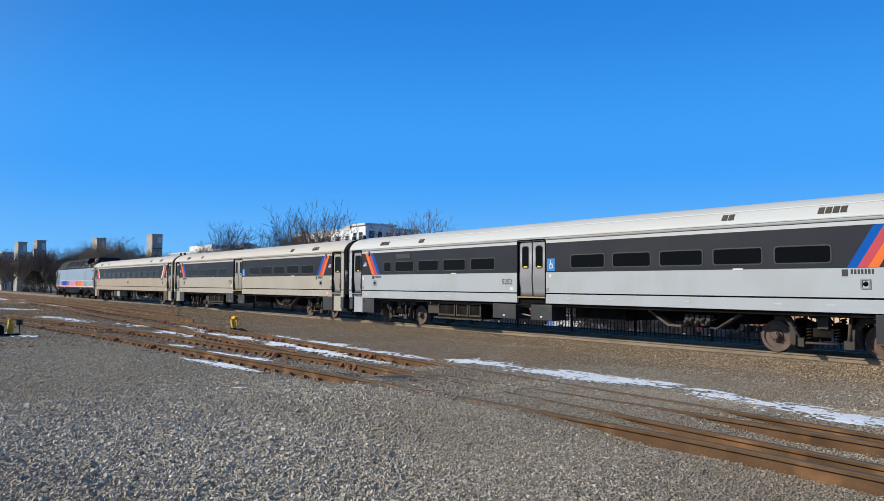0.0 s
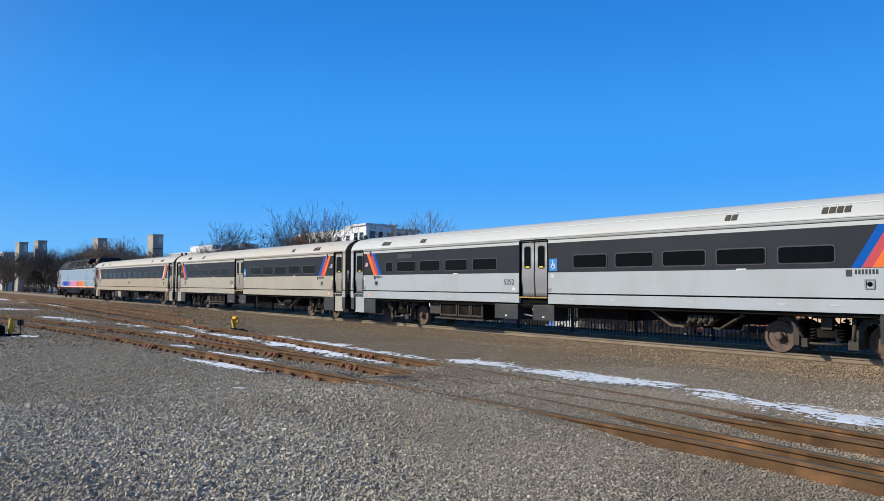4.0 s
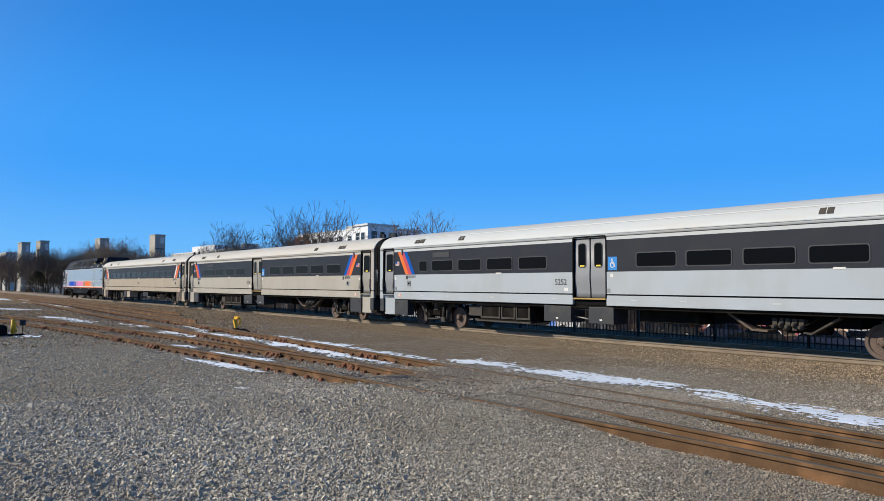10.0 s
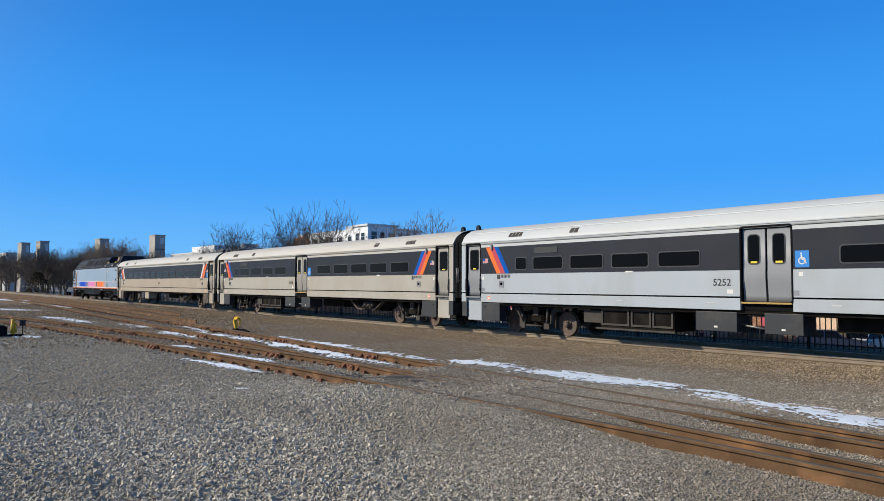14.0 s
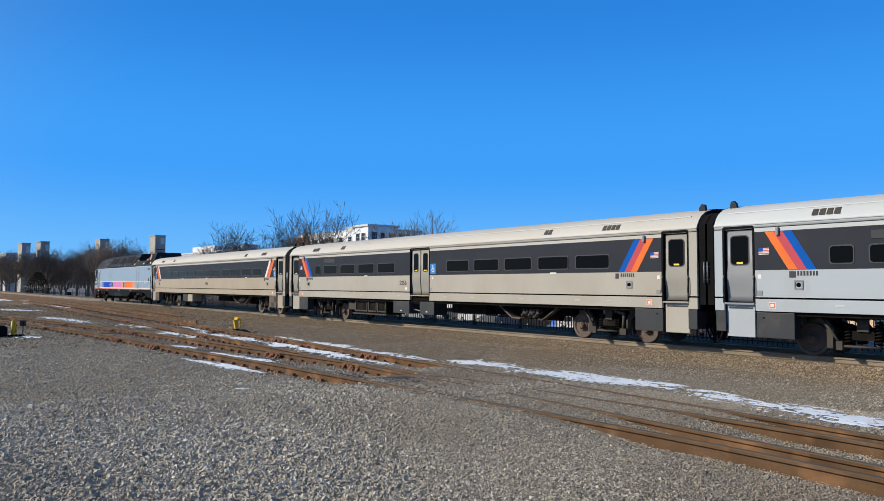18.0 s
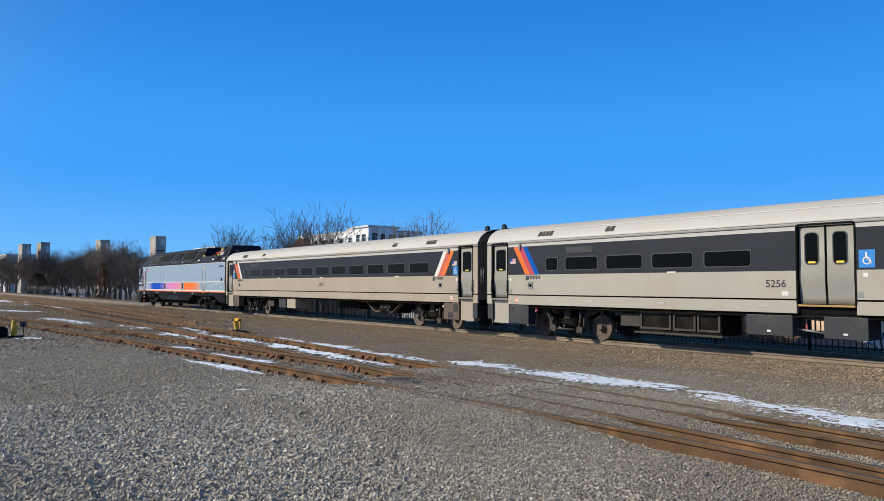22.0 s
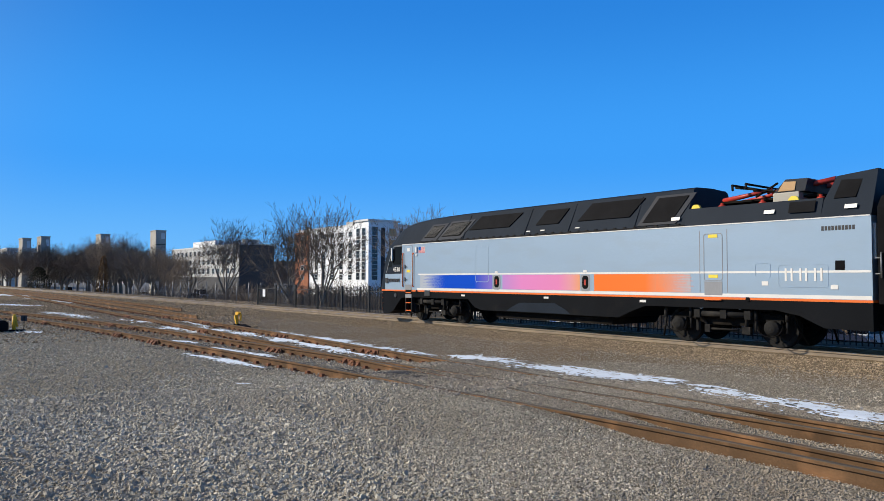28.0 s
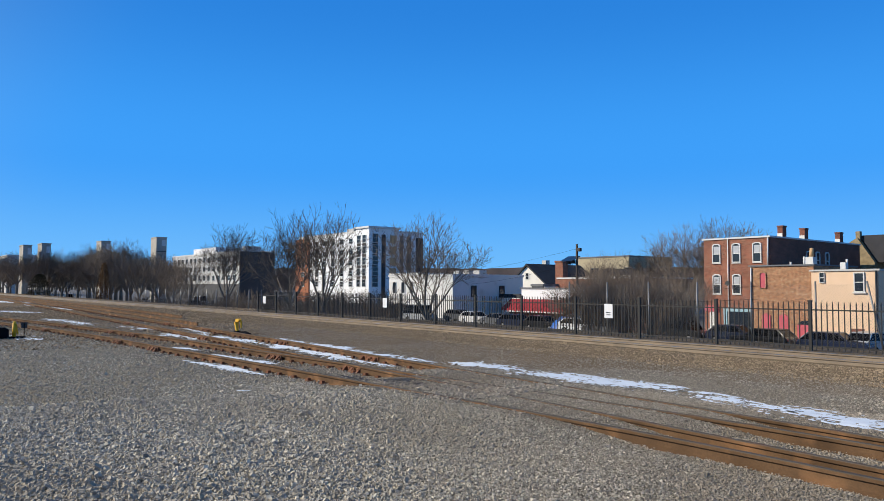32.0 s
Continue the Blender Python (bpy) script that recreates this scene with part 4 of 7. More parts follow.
        part("marker_lamp", one_box(s2 * 10.83 - 0.04, s2 * 10.83 + 0.04, -1.66, -1.60, 3.08, 3.30, bevel=0.025), M["door_grey"], car, "pale upright marker lamp")
        notice = part("panel_notice", one_box(s2 * 11.0 - 0.09, s2 * 11.0 + 0.09, -1.604, -1.60, 1.20, 1.36), M["white_mark"], car)
        part("notice_border", ring(bmesh.new(), rounded(s2 * 11.0 - 0.075, s2 * 11.0 + 0.075, 1.215, 1.345, 0.01, 1), rounded(s2 * 11.0 - 0.05, s2 * 11.0 + 0.05, 1.24, 1.32, 0.01, 1), -1.606, -1.604), M["orange"], notice)
        part("door_notice", one_box(s2 * 11.33 - 0.045, s2 * 11.33 + 0.045, -1.604, -1.60, 1.97, 2.08), M["white_mark"], car)
        part("jack_box", one_box(s2 * 11.33 - 0.07, s2 * 11.33 + 0.07, -1.612, -1.60, 1.53, 1.66), M["door_grey"], car)
        # roof vents and horns
        for u, w in ((9.56 if s2 > 0 else 9.64, 0.70), (6.85, 0.38)):
            for s in (-1, 1):
                for k in range(4 if w > 0.5 else 2):
                    a = s2 * u - w / 2 + k * w / (4 if w > 0.5 else 2)
                    part("roof_vent", prism(bmesh.new(), [(s * 1.565, 3.535), (s * 1.525, 3.605), (s * 1.44, 3.70), (s * 1.40, 3.66)], a, a + w / (4 if w > 0.5 else 2) - 0.035, "x"), M["frame_dust"], car)
        for y in (-0.9, 0.9):
            part("roof_fitting", prism(bmesh.new(), [(s2 * 12.28, 3.93), (s2 * 12.5, 3.93), (s2 * 12.46, 4.14), (s2 * 12.38, 4.16), (s2 * 12.31, 4.08)], y - 0.06, y + 0.06), M["band"], car)
        if s2 < 0:
            for ob in set(car.children_recursive) - before:
                ob.data.transform(Matrix.Translation((-tail, 0, 0)))
    # dots and tags along the sill
    bm = bmesh.new()
    for u in (-9.6, -7.9, -5.2, -2.1, 1.2, 2.9, 5.6, 8.2, 9.5):
        box(bm, u - 0.11, u + 0.11, -1.608, -1.60, 1.28, 1.32)
    part("sill_tag", bm, roof, car)
    part("display_board", one_box(-8.88, -7.78, -1.612, -1.60, 2.89, 3.09, bevel=0.004), M["dark_box"], car, "grey destination display over a window")
    part("emergency_tag", one_box(7.0, 7.28, -1.61, -1.60, 2.17, 2.22), M["white_mark"], car)
    if not mid_door:
        part("emergency_tag", one_box(0.08, 0.36, -1.61, -1.60, 2.17, 2.22), M["white_mark"], car)
    part("emergency_tag", one_box(-4.98, -4.70, -1.61, -1.60, 2.17, 2.22), M["white_mark"], car)
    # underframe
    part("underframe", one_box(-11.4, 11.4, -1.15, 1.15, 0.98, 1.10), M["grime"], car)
    # Near-black strip that puts the shade below the sill into colour.
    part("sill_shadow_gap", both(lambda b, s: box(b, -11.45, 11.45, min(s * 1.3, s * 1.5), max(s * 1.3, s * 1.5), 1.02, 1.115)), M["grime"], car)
    for u in (-9.07 - tail, 9.07):
        truck(car, u, 2.59, 0.42, rusty)
    if mid_door:
        for a, b in ((-2.63, -1.40), (-0.64, 0.36)):
            part("equipment_box", one_box(a, b, -1.52, -0.8, 0.52, 1.06, bevel=0.015), M["dark_box"], car, "dark grey equipment box under the door")
            part("latch", one_box((a + b) / 2 - 0.05, (a + b) / 2 + 0.05, -1.53, -1.52, 0.62, 0.67), M["white_mark"], car)
        part("cable_loop", rod(rod(bmesh.new(), (-1.42, -1.3, 0.98), (-0.62, -1.3, 0.96), 0.025, n=6), (-1.42, -1.3, 0.72), (-0.62, -1.3, 0.62), 0.03, n=6), M["galv"], car)
    else:
        for a, b, mt in ((-5.0, -4.11, "dark_box"), (-3.95, -2.9, "tan_deep")):
            part("equipment_box", one_box(a, b, -1.5, -0.8, 0.50, 1.06, bevel=0.015), M[mt], car)
    if mid_door:
        hv = part("cooling_unit", one_box(-6.15, -3.42, -1.35, -0.3, 0.40, 1.05, bevel=0.01), M["grime"], car, "dusty cooling unit with screened panels")
        for a, b in ((-6.10, -5.02), (-4.95, -4.22), (-4.17, -3.46)):
            part("unit_frame", ring(bmesh.new(), rounded(a, b, 0.50, 1.02, 0.01, 1), rounded(a + 0.06, b - 0.06, 0.56, 0.96, 0.01, 1), -1.385, -1.352), M["frame_dust"], hv)
        part("unit_sill", one_box(-6.3, -3.38, -1.42, -1.30, 0.37, 0.42), M["frame_dust"], hv)
    # Added solid blocks: near-black colour for the shade there, hiding the bright background.
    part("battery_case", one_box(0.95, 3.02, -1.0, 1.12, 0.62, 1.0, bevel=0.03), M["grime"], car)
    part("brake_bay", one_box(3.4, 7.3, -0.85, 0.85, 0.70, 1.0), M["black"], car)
    part("junction_box", one_box(-6.9, -6.1, -1.3, -0.7, 0.55, 0.95, bevel=0.02), M["frame_dust"], car)
    bm = bmesh.new()
    prism(bm, [(4.02, 1.08), (4.02, 0.98), (4.70, 0.56), (5.15, 0.54), (5.15, 0.59), (4.74, 0.61), (4.09, 1.01), (4.09, 1.08)], -1.22, -0.75)
    part("cable_tray", bm, M["grimed_box"], car)
    part("tray_bracket", prism(bmesh.new(), [(6.12, 0.56), (6.30, 0.53), (7.0, 0.95), (7.0, 1.06), (6.95, 1.06), (6.95, 0.98), (6.30, 0.575), (6.12, 0.60)], -1.3, -1.1), M["frame_dust"], car)
    bm = bmesh.new()
    rod(bm, (5.3, -0.4, 0.74), (6.4, -0.4, 0.74), 0.24, n=16)
    part("air_tank", bm, M["grime"], car)
    for k in range(5):
        part("brake_valve", turned(one_box(5.3 + 0.17 * k, 5.42 + 0.17 * k, -1.25, -1.0, 0.62 + 0.06 * (k % 3), 0.92), [(-1.36, 0.03), (-1.30, 0.07), (-1.22, 0.075)], 10, (5.36 + 0.17 * k, 0, 0.70 + 0.06 * (k % 2))), M["frame_dust"], car)
    part("brake_pipe", tube(bmesh.new(), [(5.1, -1.2, 0.72), (5.4, -1.2, 0.62), (5.8, -1.2, 0.60), (6.3, -1.2, 0.84), (6.5, -1.2, 0.96), (7.3, -1.2, 1.0)], 0.022), M["grime"], car)
    return car


def figure(car, u, z, h):
    """The white wheelchair figure of an access sign: ring, back, legs and head."""
    bm = bmesh.new()
    turned(bm, [(-0.0075, h * 0.16), (-0.0055, h * 0.16)], 10, (u - h * 0.1, -WALL, z + h * 0.9))
    k = 14
    o = [(u + h * 0.62 * math.cos(2 * math.pi * i / k), z - h * 0.3 + h * 0.62 * math.sin(2 * math.pi * i / k)) for i in range(k)]
    n = [(u + h * 0.45 * math.cos(2 * math.pi * i / k), z - h * 0.3 + h * 0.45 * math.sin(2 * math.pi * i / k)) for i in range(k)]
    ring(bm, o, n, -WALL - 0.0075, -WALL - 0.0055)
    for a, b, c, d in ((-0.2, 0.05, -0.1, 0.7), (-0.2, 0.5, -0.15, 0.05), (0.3, 0.75, -0.75, -0.6), (0.3, 0.45, -0.7, 0.0)):
        box(bm, u + a * h, u + b * h, -WALL - 0.0078, -WALL - 0.0055, z + c * h, z + d * h)
    part("access_figure", bm, M["white_mark"], car)


coach("5252", 5.43, M["white_paint"], M["white_paint"], M["roof_white"], M["door_grey"], True, ["blue", "pink", "orange"],
      "silver-white commuter coach with charcoal window band and tri-colour stripes", rusty=True)
coach("5256", -20.56, M["tan_paint"], M["tan_paint"], M["roof_tan"], M["door_tan"], True, ["blue", "pink", "orange"],
      "grime-tanned commuter coach with charcoal window band and tri-colour stripes", rusty=True)
coach("5435", -46.57, M["tan_deep"], M["tan_deep"], M["roof_tan"], M["door_tan"], False, ["white_mark", "rose_orange", "orange"],
      "heavily grimed tan commuter coach with orange and white stripes")


def locomotive(place):
    """A dual-mode locomotive; its rear face is at u = 0 and the cab at u = -20.4."""
    lo = thing("locomotive", pose(place, TRACK_Y, 0), "silver locomotive with dark roof, blue, pink and orange panels", "locomotive")
    MOVING.append((lo, place))
    W = 1.475

    def hull(sections):
        """Sections of (u, half width, low, high), joined."""
        bm = bmesh.new()
        rows = [[bm.verts.new(p) for p in ((u, -w, lo_z), (u, -w, hi_z), (u, w, hi_z), (u, w, lo_z))] for u, w, lo_z, hi_z in sections]
        for p, q in zip(rows, rows[1:]):
            for i in range(4):
                bm.faces.new((p[i], q[i], q[(i + 1) % 4], p[(i + 1) % 4]))
        bm.faces.new(rows[0])
        bm.faces.new(rows[-1])
        bmesh.ops.recalc_face_normals(bm, faces=bm.faces)
        return bm
    part("body", hull([(0, W, 1.33, 3.34), (-19.13, W, 1.33, 3.34), (-19.131, W, 1.33, 2.05), (-19.8, 1.46, 1.33, 2.05), (-20.45, 1.41, 1.33, 2.05), (-20.58, 1.394, 1.33, 2.05)]),
         M["loco_grey"], lo, "silver painted car body")
    part("nose", hull([(-20.58, 1.396, 1.33, 2.05), (-20.76, 1.37, 1.33, 2.05), (-20.90, 1.34, 1.33, 1.80), (-20.96, 1.32, 1.33, 1.60)]), M["loco_dark"], lo, "dark nose below the windscreen")
    part("orange_line", hull([(0.01, W + 0.006, 1.27, 1.33), (-19.13, W + 0.006, 1.27, 1.33), (-19.8, 1.466, 1.27, 1.33), (-20.45, 1.416, 1.27, 1.33), (-20.76, 1.376, 1.27, 1.33), (-20.96, 1.325, 1.27, 1.33)]), M["orange"], lo, "thin orange line along the sill")
    low = [(0.0, 0.60), (-1.1, 0.62), (-1.7, 0.90), (-2.3, 1.02), (-6.3, 1.02), (-6.9, 0.80), (-7.3, 0.62), (-13.8, 0.62), (-14.2, 0.72), (-14.6, 1.02), (-18.9, 1.02), (-19.2, 0.95), (-19.6, 0.62), (-19.8, 0.42), (-20.3, 0.24), (-20.75, 0.22), (-20.93, 0.45)]
    part("sill", hull([(u, 1.472 - 0.155 * max(0, min(1, (-19.0 - u) / 1.9)) ** 1.5, z, 1.27) for u, z in low]), M["skirt"], lo, "dark lower skirt")
    part("cant_rail", both(lambda b, s: box(b, -19.1, -0.02, min(s * (W - 0.02), s * (W + 0.012)), max(s * (W - 0.02), s * (W + 0.012)), 3.325, 3.352)), M["white_mark"], lo)
    part("fuel_tank", prism(bmesh.new(), [(-13.4, 0.66), (-7.6, 0.66), (-7.8, 0.36), (-13.2, 0.36)], -1.2, 1.2), M["grime"], lo)
    part("tank_arch", both(lambda b, s: prism(b, [(-12.4, 0.64), (-12.1, 0.80), (-11.7, 0.96), (-10.0, 0.99), (-9.5, 0.78), (-9.3, 0.64)], *sorted((s * 1.46, s * 1.482)))), M["loco_dark"], lo)
    # dark roof with sloping sides
    key = [(-19.12, 4.29, 0.96, W), (-18.6, 4.37, 0.94, W), (-17.7, 4.44, 0.93, W), (-16.5, 4.48, 0.92, W), (-15.5, 4.50, 0.92, W), (-4.95, 4.54, 0.92, W)]
    cuts = sorted({k[0] for k in key} | {-14.5 + i for i in range(10)})
    prof = [(c, *(float(np.interp(c, [k[0] for k in key], [k[j] for k in key])) for j in (1, 2, 3))) for c in cuts]
    bm = bmesh.new()
    rows = [[bm.verts.new((u, y, z)) for y, z in ((-w, 3.34), (-t, h - 0.06), (-t + 0.12, h), (0, h + 0.03), (t - 0.12, h), (t, h - 0.06), (w, 3.34))] for u, h, t, w in prof]
    for a, b in zip(rows, rows[1:]):
        for i in range(6):
            bm.faces.new((a[i], b[i], b[i + 1], a[i + 1]))
    bm.faces.new(rows[0])
    bm.faces.new(rows[-1][::-1])
    bmesh.ops.recalc_face_normals(bm, faces=bm.faces)
    part("roof", bm, M["loco_dark"], lo, "dark blue-grey roof with sloping sides")
    bm = bmesh.new()
    for s in (-1, 1):
        prism(bm, [(s * W, 3.34), (s * 1.28, 3.86), (s * 1.20, 3.86), (s * 1.20, 3.34)], -4.95, -1.15, "x")
    box(bm, -4.95, -1.15, -1.2, 1.2, 3.34, 3.52)
    part("roof_well", bm, M["loco_dark"], lo, "low roof well that holds the pantograph")
    bm = bmesh.new()
    secs = [(-1.22, 3.34, W, W), (-0.82, 4.34, 1.02, 0), (0.0, 4.50, 1.0, 0)]
    a = [bm.verts.new(p) for p in ((-1.30, -W, 3.34), (-0.92, -1.02, 4.40), (-0.92, 1.02, 4.40), (-1.30, W, 3.34))]
    b = [bm.verts.new(p) for p in ((0.0, -W, 3.34), (0.0, -0.98, 4.50), (0.0, 0.98, 4.50), (0.0, W, 3.34))]
    for i in range(3):
        bm.faces.new((a[i], b[i], b[i + 1], a[i + 1]))
    bm.faces.new(a)
    bm.faces.new(b)
    bm.faces.new((a[0], a[3], b[3], b[0]))
    bmesh.ops.recalc_face_normals(bm, faces=bm.faces)
    part("rear_fairing", bm, M["loco_dark"], lo, "tall dark fairing at the rear end")
    # panels and grilles on the sloping roof side: along the slope from (y 1.475, z 3.34) to (0.92, top)
    def slope_panel(name, u0, u1, z0, z1, material, lift=0.02, lean=0.25, label=""):
        for s in (-1, 1):
            bm = bmesh.new()
            v = []
            for u, z in ((u0, z0), (u1, z0), (u1 + lean, z1), (u0 + lean, z1)):
                top = float(np.interp(u, [p[0] for p in prof], [p[1] for p in prof])) - 0.06 if u < -4.95 else 4.44
                y = W - (W - 0.92) * (z - 3.34) / (top - 3.34)
                for k in (0, 1):
                    v.append(bm.verts.new((u, s * (y + lift * k), z + lift * 0.4 * k)))
            lo4, hi4 = v[0::2], v[1::2]
            bm.faces.new(lo4)
            bm.faces.new(hi4[::-1])
            for i in range(4):
                bm.faces.new((lo4[i], hi4[i], hi4[(i + 1) % 4], lo4[(i + 1) % 4]))
            bmesh.ops.recalc_face_normals(bm, faces=bm.faces)
            part(name, bm, material, lo, label)
    def slope_bars(u0, u1, z0, z1, lean):
        """Fine upright slats over a grille."""
        for s in (-1, 1):
            for k in range(int((u1 - u0) / 0.075)):
                u = u0 + 0.04 + 0.075 * k
                top = float(np.interp(u, [p[0] for p in prof], [p[1] for p in prof])) - 0.06
                ends = [Vector((u + lean * f, s * (W - (W - 0.92) * (z - 3.34) / (top - 3.34) + 0.04), z + 0.016)) for f, z in ((0, z0 + 0.03), (1, z1 - 0.03))]
                part("grille_slat", rod(bmesh.new(), ends[0], ends[1], 0.014, n=4), M["dark_box"], lo)
    slope_bars(-17.6, -16.85, 3.56, 4.06, 0.36)
    slope_bars(-16.4, -15.2, 3.56, 4.12, 0.40)
    slope_panel("roof_grille", -14.75, -12.45, 3.76, 4.28, M["grille"], 0.035, 0.5, "black radiator grille")
    slope_panel("roof_grille", -11.05, -9.98, 3.74, 4.26, M["grille"], 0.035, 0.3)
    slope_panel("roof_grille", -9.1, -7.0, 3.76, 4.34, M["grille"], 0.035, 0.4)
    slope_panel("roof_panel", -17.8, -16.7, 3.42, 4.14, M["band"], 0.02, 0.45)
    slope_panel("roof_grille", -17.6, -16.85, 3.56, 4.06, M["grille"], 0.035, 0.36)
    slope_panel("roof_panel", -16.6, -15.1, 3.44, 4.20, M["band"], 0.02, 0.5)
    slope_panel("roof_grille", -16.4, -15.2, 3.56, 4.12, M["grille"], 0.035, 0.4)
    slope_panel("roof_panel", -6.6, -5.25, 3.44, 4.36, M["band"], 0.03, 0.42)
    slope_panel("roof_grille", -6.42, -5.40, 3.52, 4.28, M["grille"], 0.045, 0.36)
    slope_panel("rear_grille", -0.90, -0.40, 3.80, 4.30, M["grille"], 0.06, 0.10)
    for u in (-15.0, -11.55, -9.45, -6.75):
        part("roof_rib", both(lambda b, s: prism(b, [(s * W, 3.36), (s * (W + 0.02), 3.37), (s * 0.965, 4.40), (s * 0.93, 4.40)], u, u + 0.05, "x")), M["loco_dark"], lo)
    for u in (-11.45, -10.75, -9.15, -15.3, -14.4 - 1.3):
        part("roof_placard", both(lambda b, s: box(b, u, u + 0.2, min(s * 1.30, s * 1.385), max(s * 1.30, s * 1.385), 3.50, 3.56)), M["white_mark"], lo)
    for u in (-5.4, -2.6, -0.6):
        part("side_placard", both(lambda b, s: prism(b, [(s * 1.435, 3.54), (s * 1.45, 3.54), (s * 1.415, 3.64), (s * 1.40, 3.64)], u, u + 0.28, "x")), M["white_mark"], lo)
    part("side_grille", both(lambda b, s: prism(b, [(s * 1.44, 3.52), (s * 1.46, 3.52), (s * 1.36, 3.80), (s * 1.34, 3.80)], -1.95, -1.05 - 0.25, "x")), M["grille"], lo)
    for u in (-4.7, -1.9):
        part("roof_beacon", both(lambda b, s: prism(b, [(u - 0.14, 3.86), (u + 0.14, 3.86), (u + 0.11, 3.93), (u + 0.05, 3.97), (u - 0.05, 3.97), (u - 0.11, 3.93)], *sorted((s * 1.18, s * 1.27)))), M["sticker"], lo)
    part("roof_ledge", both(lambda b, s: box(b, -17.9, -4.95, min(s * 1.43, s * (W + 0.02)), max(s * 1.43, s * (W + 0.02)), 3.365, 3.40)), M["loco_gear"], lo)
    for k in range(34):
        u = -17.75 + 0.38 * k
        part("ledge_bracket", both(lambda b, s: box(b, u, u + 0.10, min(s * 1.42, s * (W + 0.012)), max(s * 1.42, s * (W + 0.012)), 3.40, 3.44)), M["loco_gear"], lo)
    # pantograph, folded
    pan = part("pantograph", one_box(-4.3, -1.5, -0.6, 0.6, 4.00, 4.06), M["grime"], lo, "folded pantograph on red insulators")
    for u in (-4.25, -3.05, -1.5):
        for y in (-0.62, 0.62):
            bm = rod(bmesh.new(), (u, y, 3.50), (u, y, 4.02), 0.05, n=8)
            for k in range(6):
                rod(bm, (u, y, 3.52 + 0.08 * k), (u, y, 3.565 + 0.08 * k), 0.12, 0.08, n=12)
            part("insulator", bm, M["red"], pan)
    for y in (-0.45, 0.45):
        part("lower_arm", rod(bmesh.new(), (-4.3, y, 4.10), (-2.9, y * 0.8, 4.30), 0.075, 0.05, n=8), M["red"], pan)
        part("upper_arm", rod(bmesh.new(), (-2.9, y * 0.8, 4.22), (-1.2, y * 0.9, 4.42), 0.06, 0.075, n=8), M["red"], pan)
    for x in (-3.75, -3.35):
        bm = rod(bmesh.new(), (x, -0.95, 4.46), (x, 0.95, 4.46), 0.035, n=6)
        for y in (-0.95, 0.95):
            rod(bm, (x, y, 4.46), (x + 0.1, y * 1.16, 4.30), 0.035, n=6)
        part("contact_bow", bm, M["grime"], pan)
    for y in (-0.5, 0.5):
        part("brace", rod(bmesh.new(), (-3.9, y, 4.44), (-2.3, y * 0.9, 4.16), 0.03, n=6), M["grime"], pan)
        part("brace", rod(bmesh.new(), (-3.3, y, 4.12), (-2.7, y * 0.9, 4.46), 0.03, n=6), M["grime"], pan)
    part("roof_equipment", one_box(-2.65, -1.95, -0.85, 0.75, 3.5, 4.14, bevel=0.03), M["tan_paint"], lo)
    part("equipment_hood", prism(bmesh.new(), [(-2.62, 4.14), (-1.80, 4.14), (-1.72, 4.46), (-2.30, 4.48)], -0.84, 0.72), M["band"], lo)
    part("hood_louvre", prism(bmesh.new(), [(-2.50, 4.17), (-2.06, 4.17), (-2.02, 4.40), (-2.34, 4.42)], -0.86, -0.84), M["boarding"], lo)
    # painted panels between two white lines
    part("white_line", both(lambda b, s: box(b, -17.9, -0.02, min(s * W, s * (W + 0.004)), max(s * W, s * (W + 0.004)), 1.985, 2.04)), M["white_mark"], lo)
    part("white_line", both(lambda b, s: box(b, -18.0, -0.02, min(s * W, s * (W + 0.004)), max(s * W, s * (W + 0.004)), 1.34, 1.43)), M["white_mark"], lo)
    for name, a, b, colour in (("fade_blue", -17.75, -13.16, "blue"), ("fade_pink", -12.60, -8.86, "pink"), ("fade_orange", -8.26, -4.75, "orange")):
        part("colour_panel", both(lambda bb, s: box(bb, a, b, min(s * W, s * (W + 0.005)), max(s * W, s * (W + 0.005)), 1.44, 1.975)), M[name], lo, colour + " painted panel that fades to its ends")
    # fine raster lines where the orange thins out
    for s in (-1, 1):
        for k in range(18):
            z = 1.445 + 0.525 * k / 18
            part("raster_line", one_box(-5.9, -5.0 + 0.35 * math.sin(k * 2.4), min(s * W, s * (W + 0.0065)), max(s * W, s * (W + 0.0065)), z, z + 0.012), M["loco_orange"], lo)
    for u in (-12.92, -8.63):
        part("ladder_recess", both(lambda b, s: prism(b, rounded(u - 0.2, u + 0.2, 1.42, 1.97, 0.08), *sorted((s * (W - 0.02), s * (W + 0.007))))), M["door_grey"], lo)
        part("recess_pocket", both(lambda b, s: prism(b, rounded(u - 0.13, u + 0.13, 1.5, 1.93, 0.1), *sorted((s * (W - 0.02), s * (W + 0.010))))), M["black"], lo)
        part("recess_handle", both(lambda b, s: box(b, u - 0.04, u + 0.03, min(s * W, s * (W + 0.018)), max(s * W, s * (W + 0.018)), 1.62, 1.80)), M["red"], lo)
        part("recess_lamp", both(lambda b, s: box(b, u - 0.07, u + 0.07, min(s * W, s * (W + 0.02)), max(s * W, s * (W + 0.02)), 2.05, 2.12)), M["white_mark"], lo)
    # doors and hatches on the side
    def outline_door(name, u0, u1, z0, z1, material, w=0.02):
        part(name, both(lambda b, s: ring(b, rounded(u0, u1, z0, z1, 0.08), rounded(u0 + w, u1 - w, z0 + w, z1 - w, 0.065), *sorted((s * W, s * (W + 0.007))))), material, lo)
    outline_door("side_hatch", -14.13, -13.37, 1.70, 3.08, M["loco_grey"])
    outline_door("engine_door", -4.34, -3.76, 1.78, 3.10, M["door_grey"])
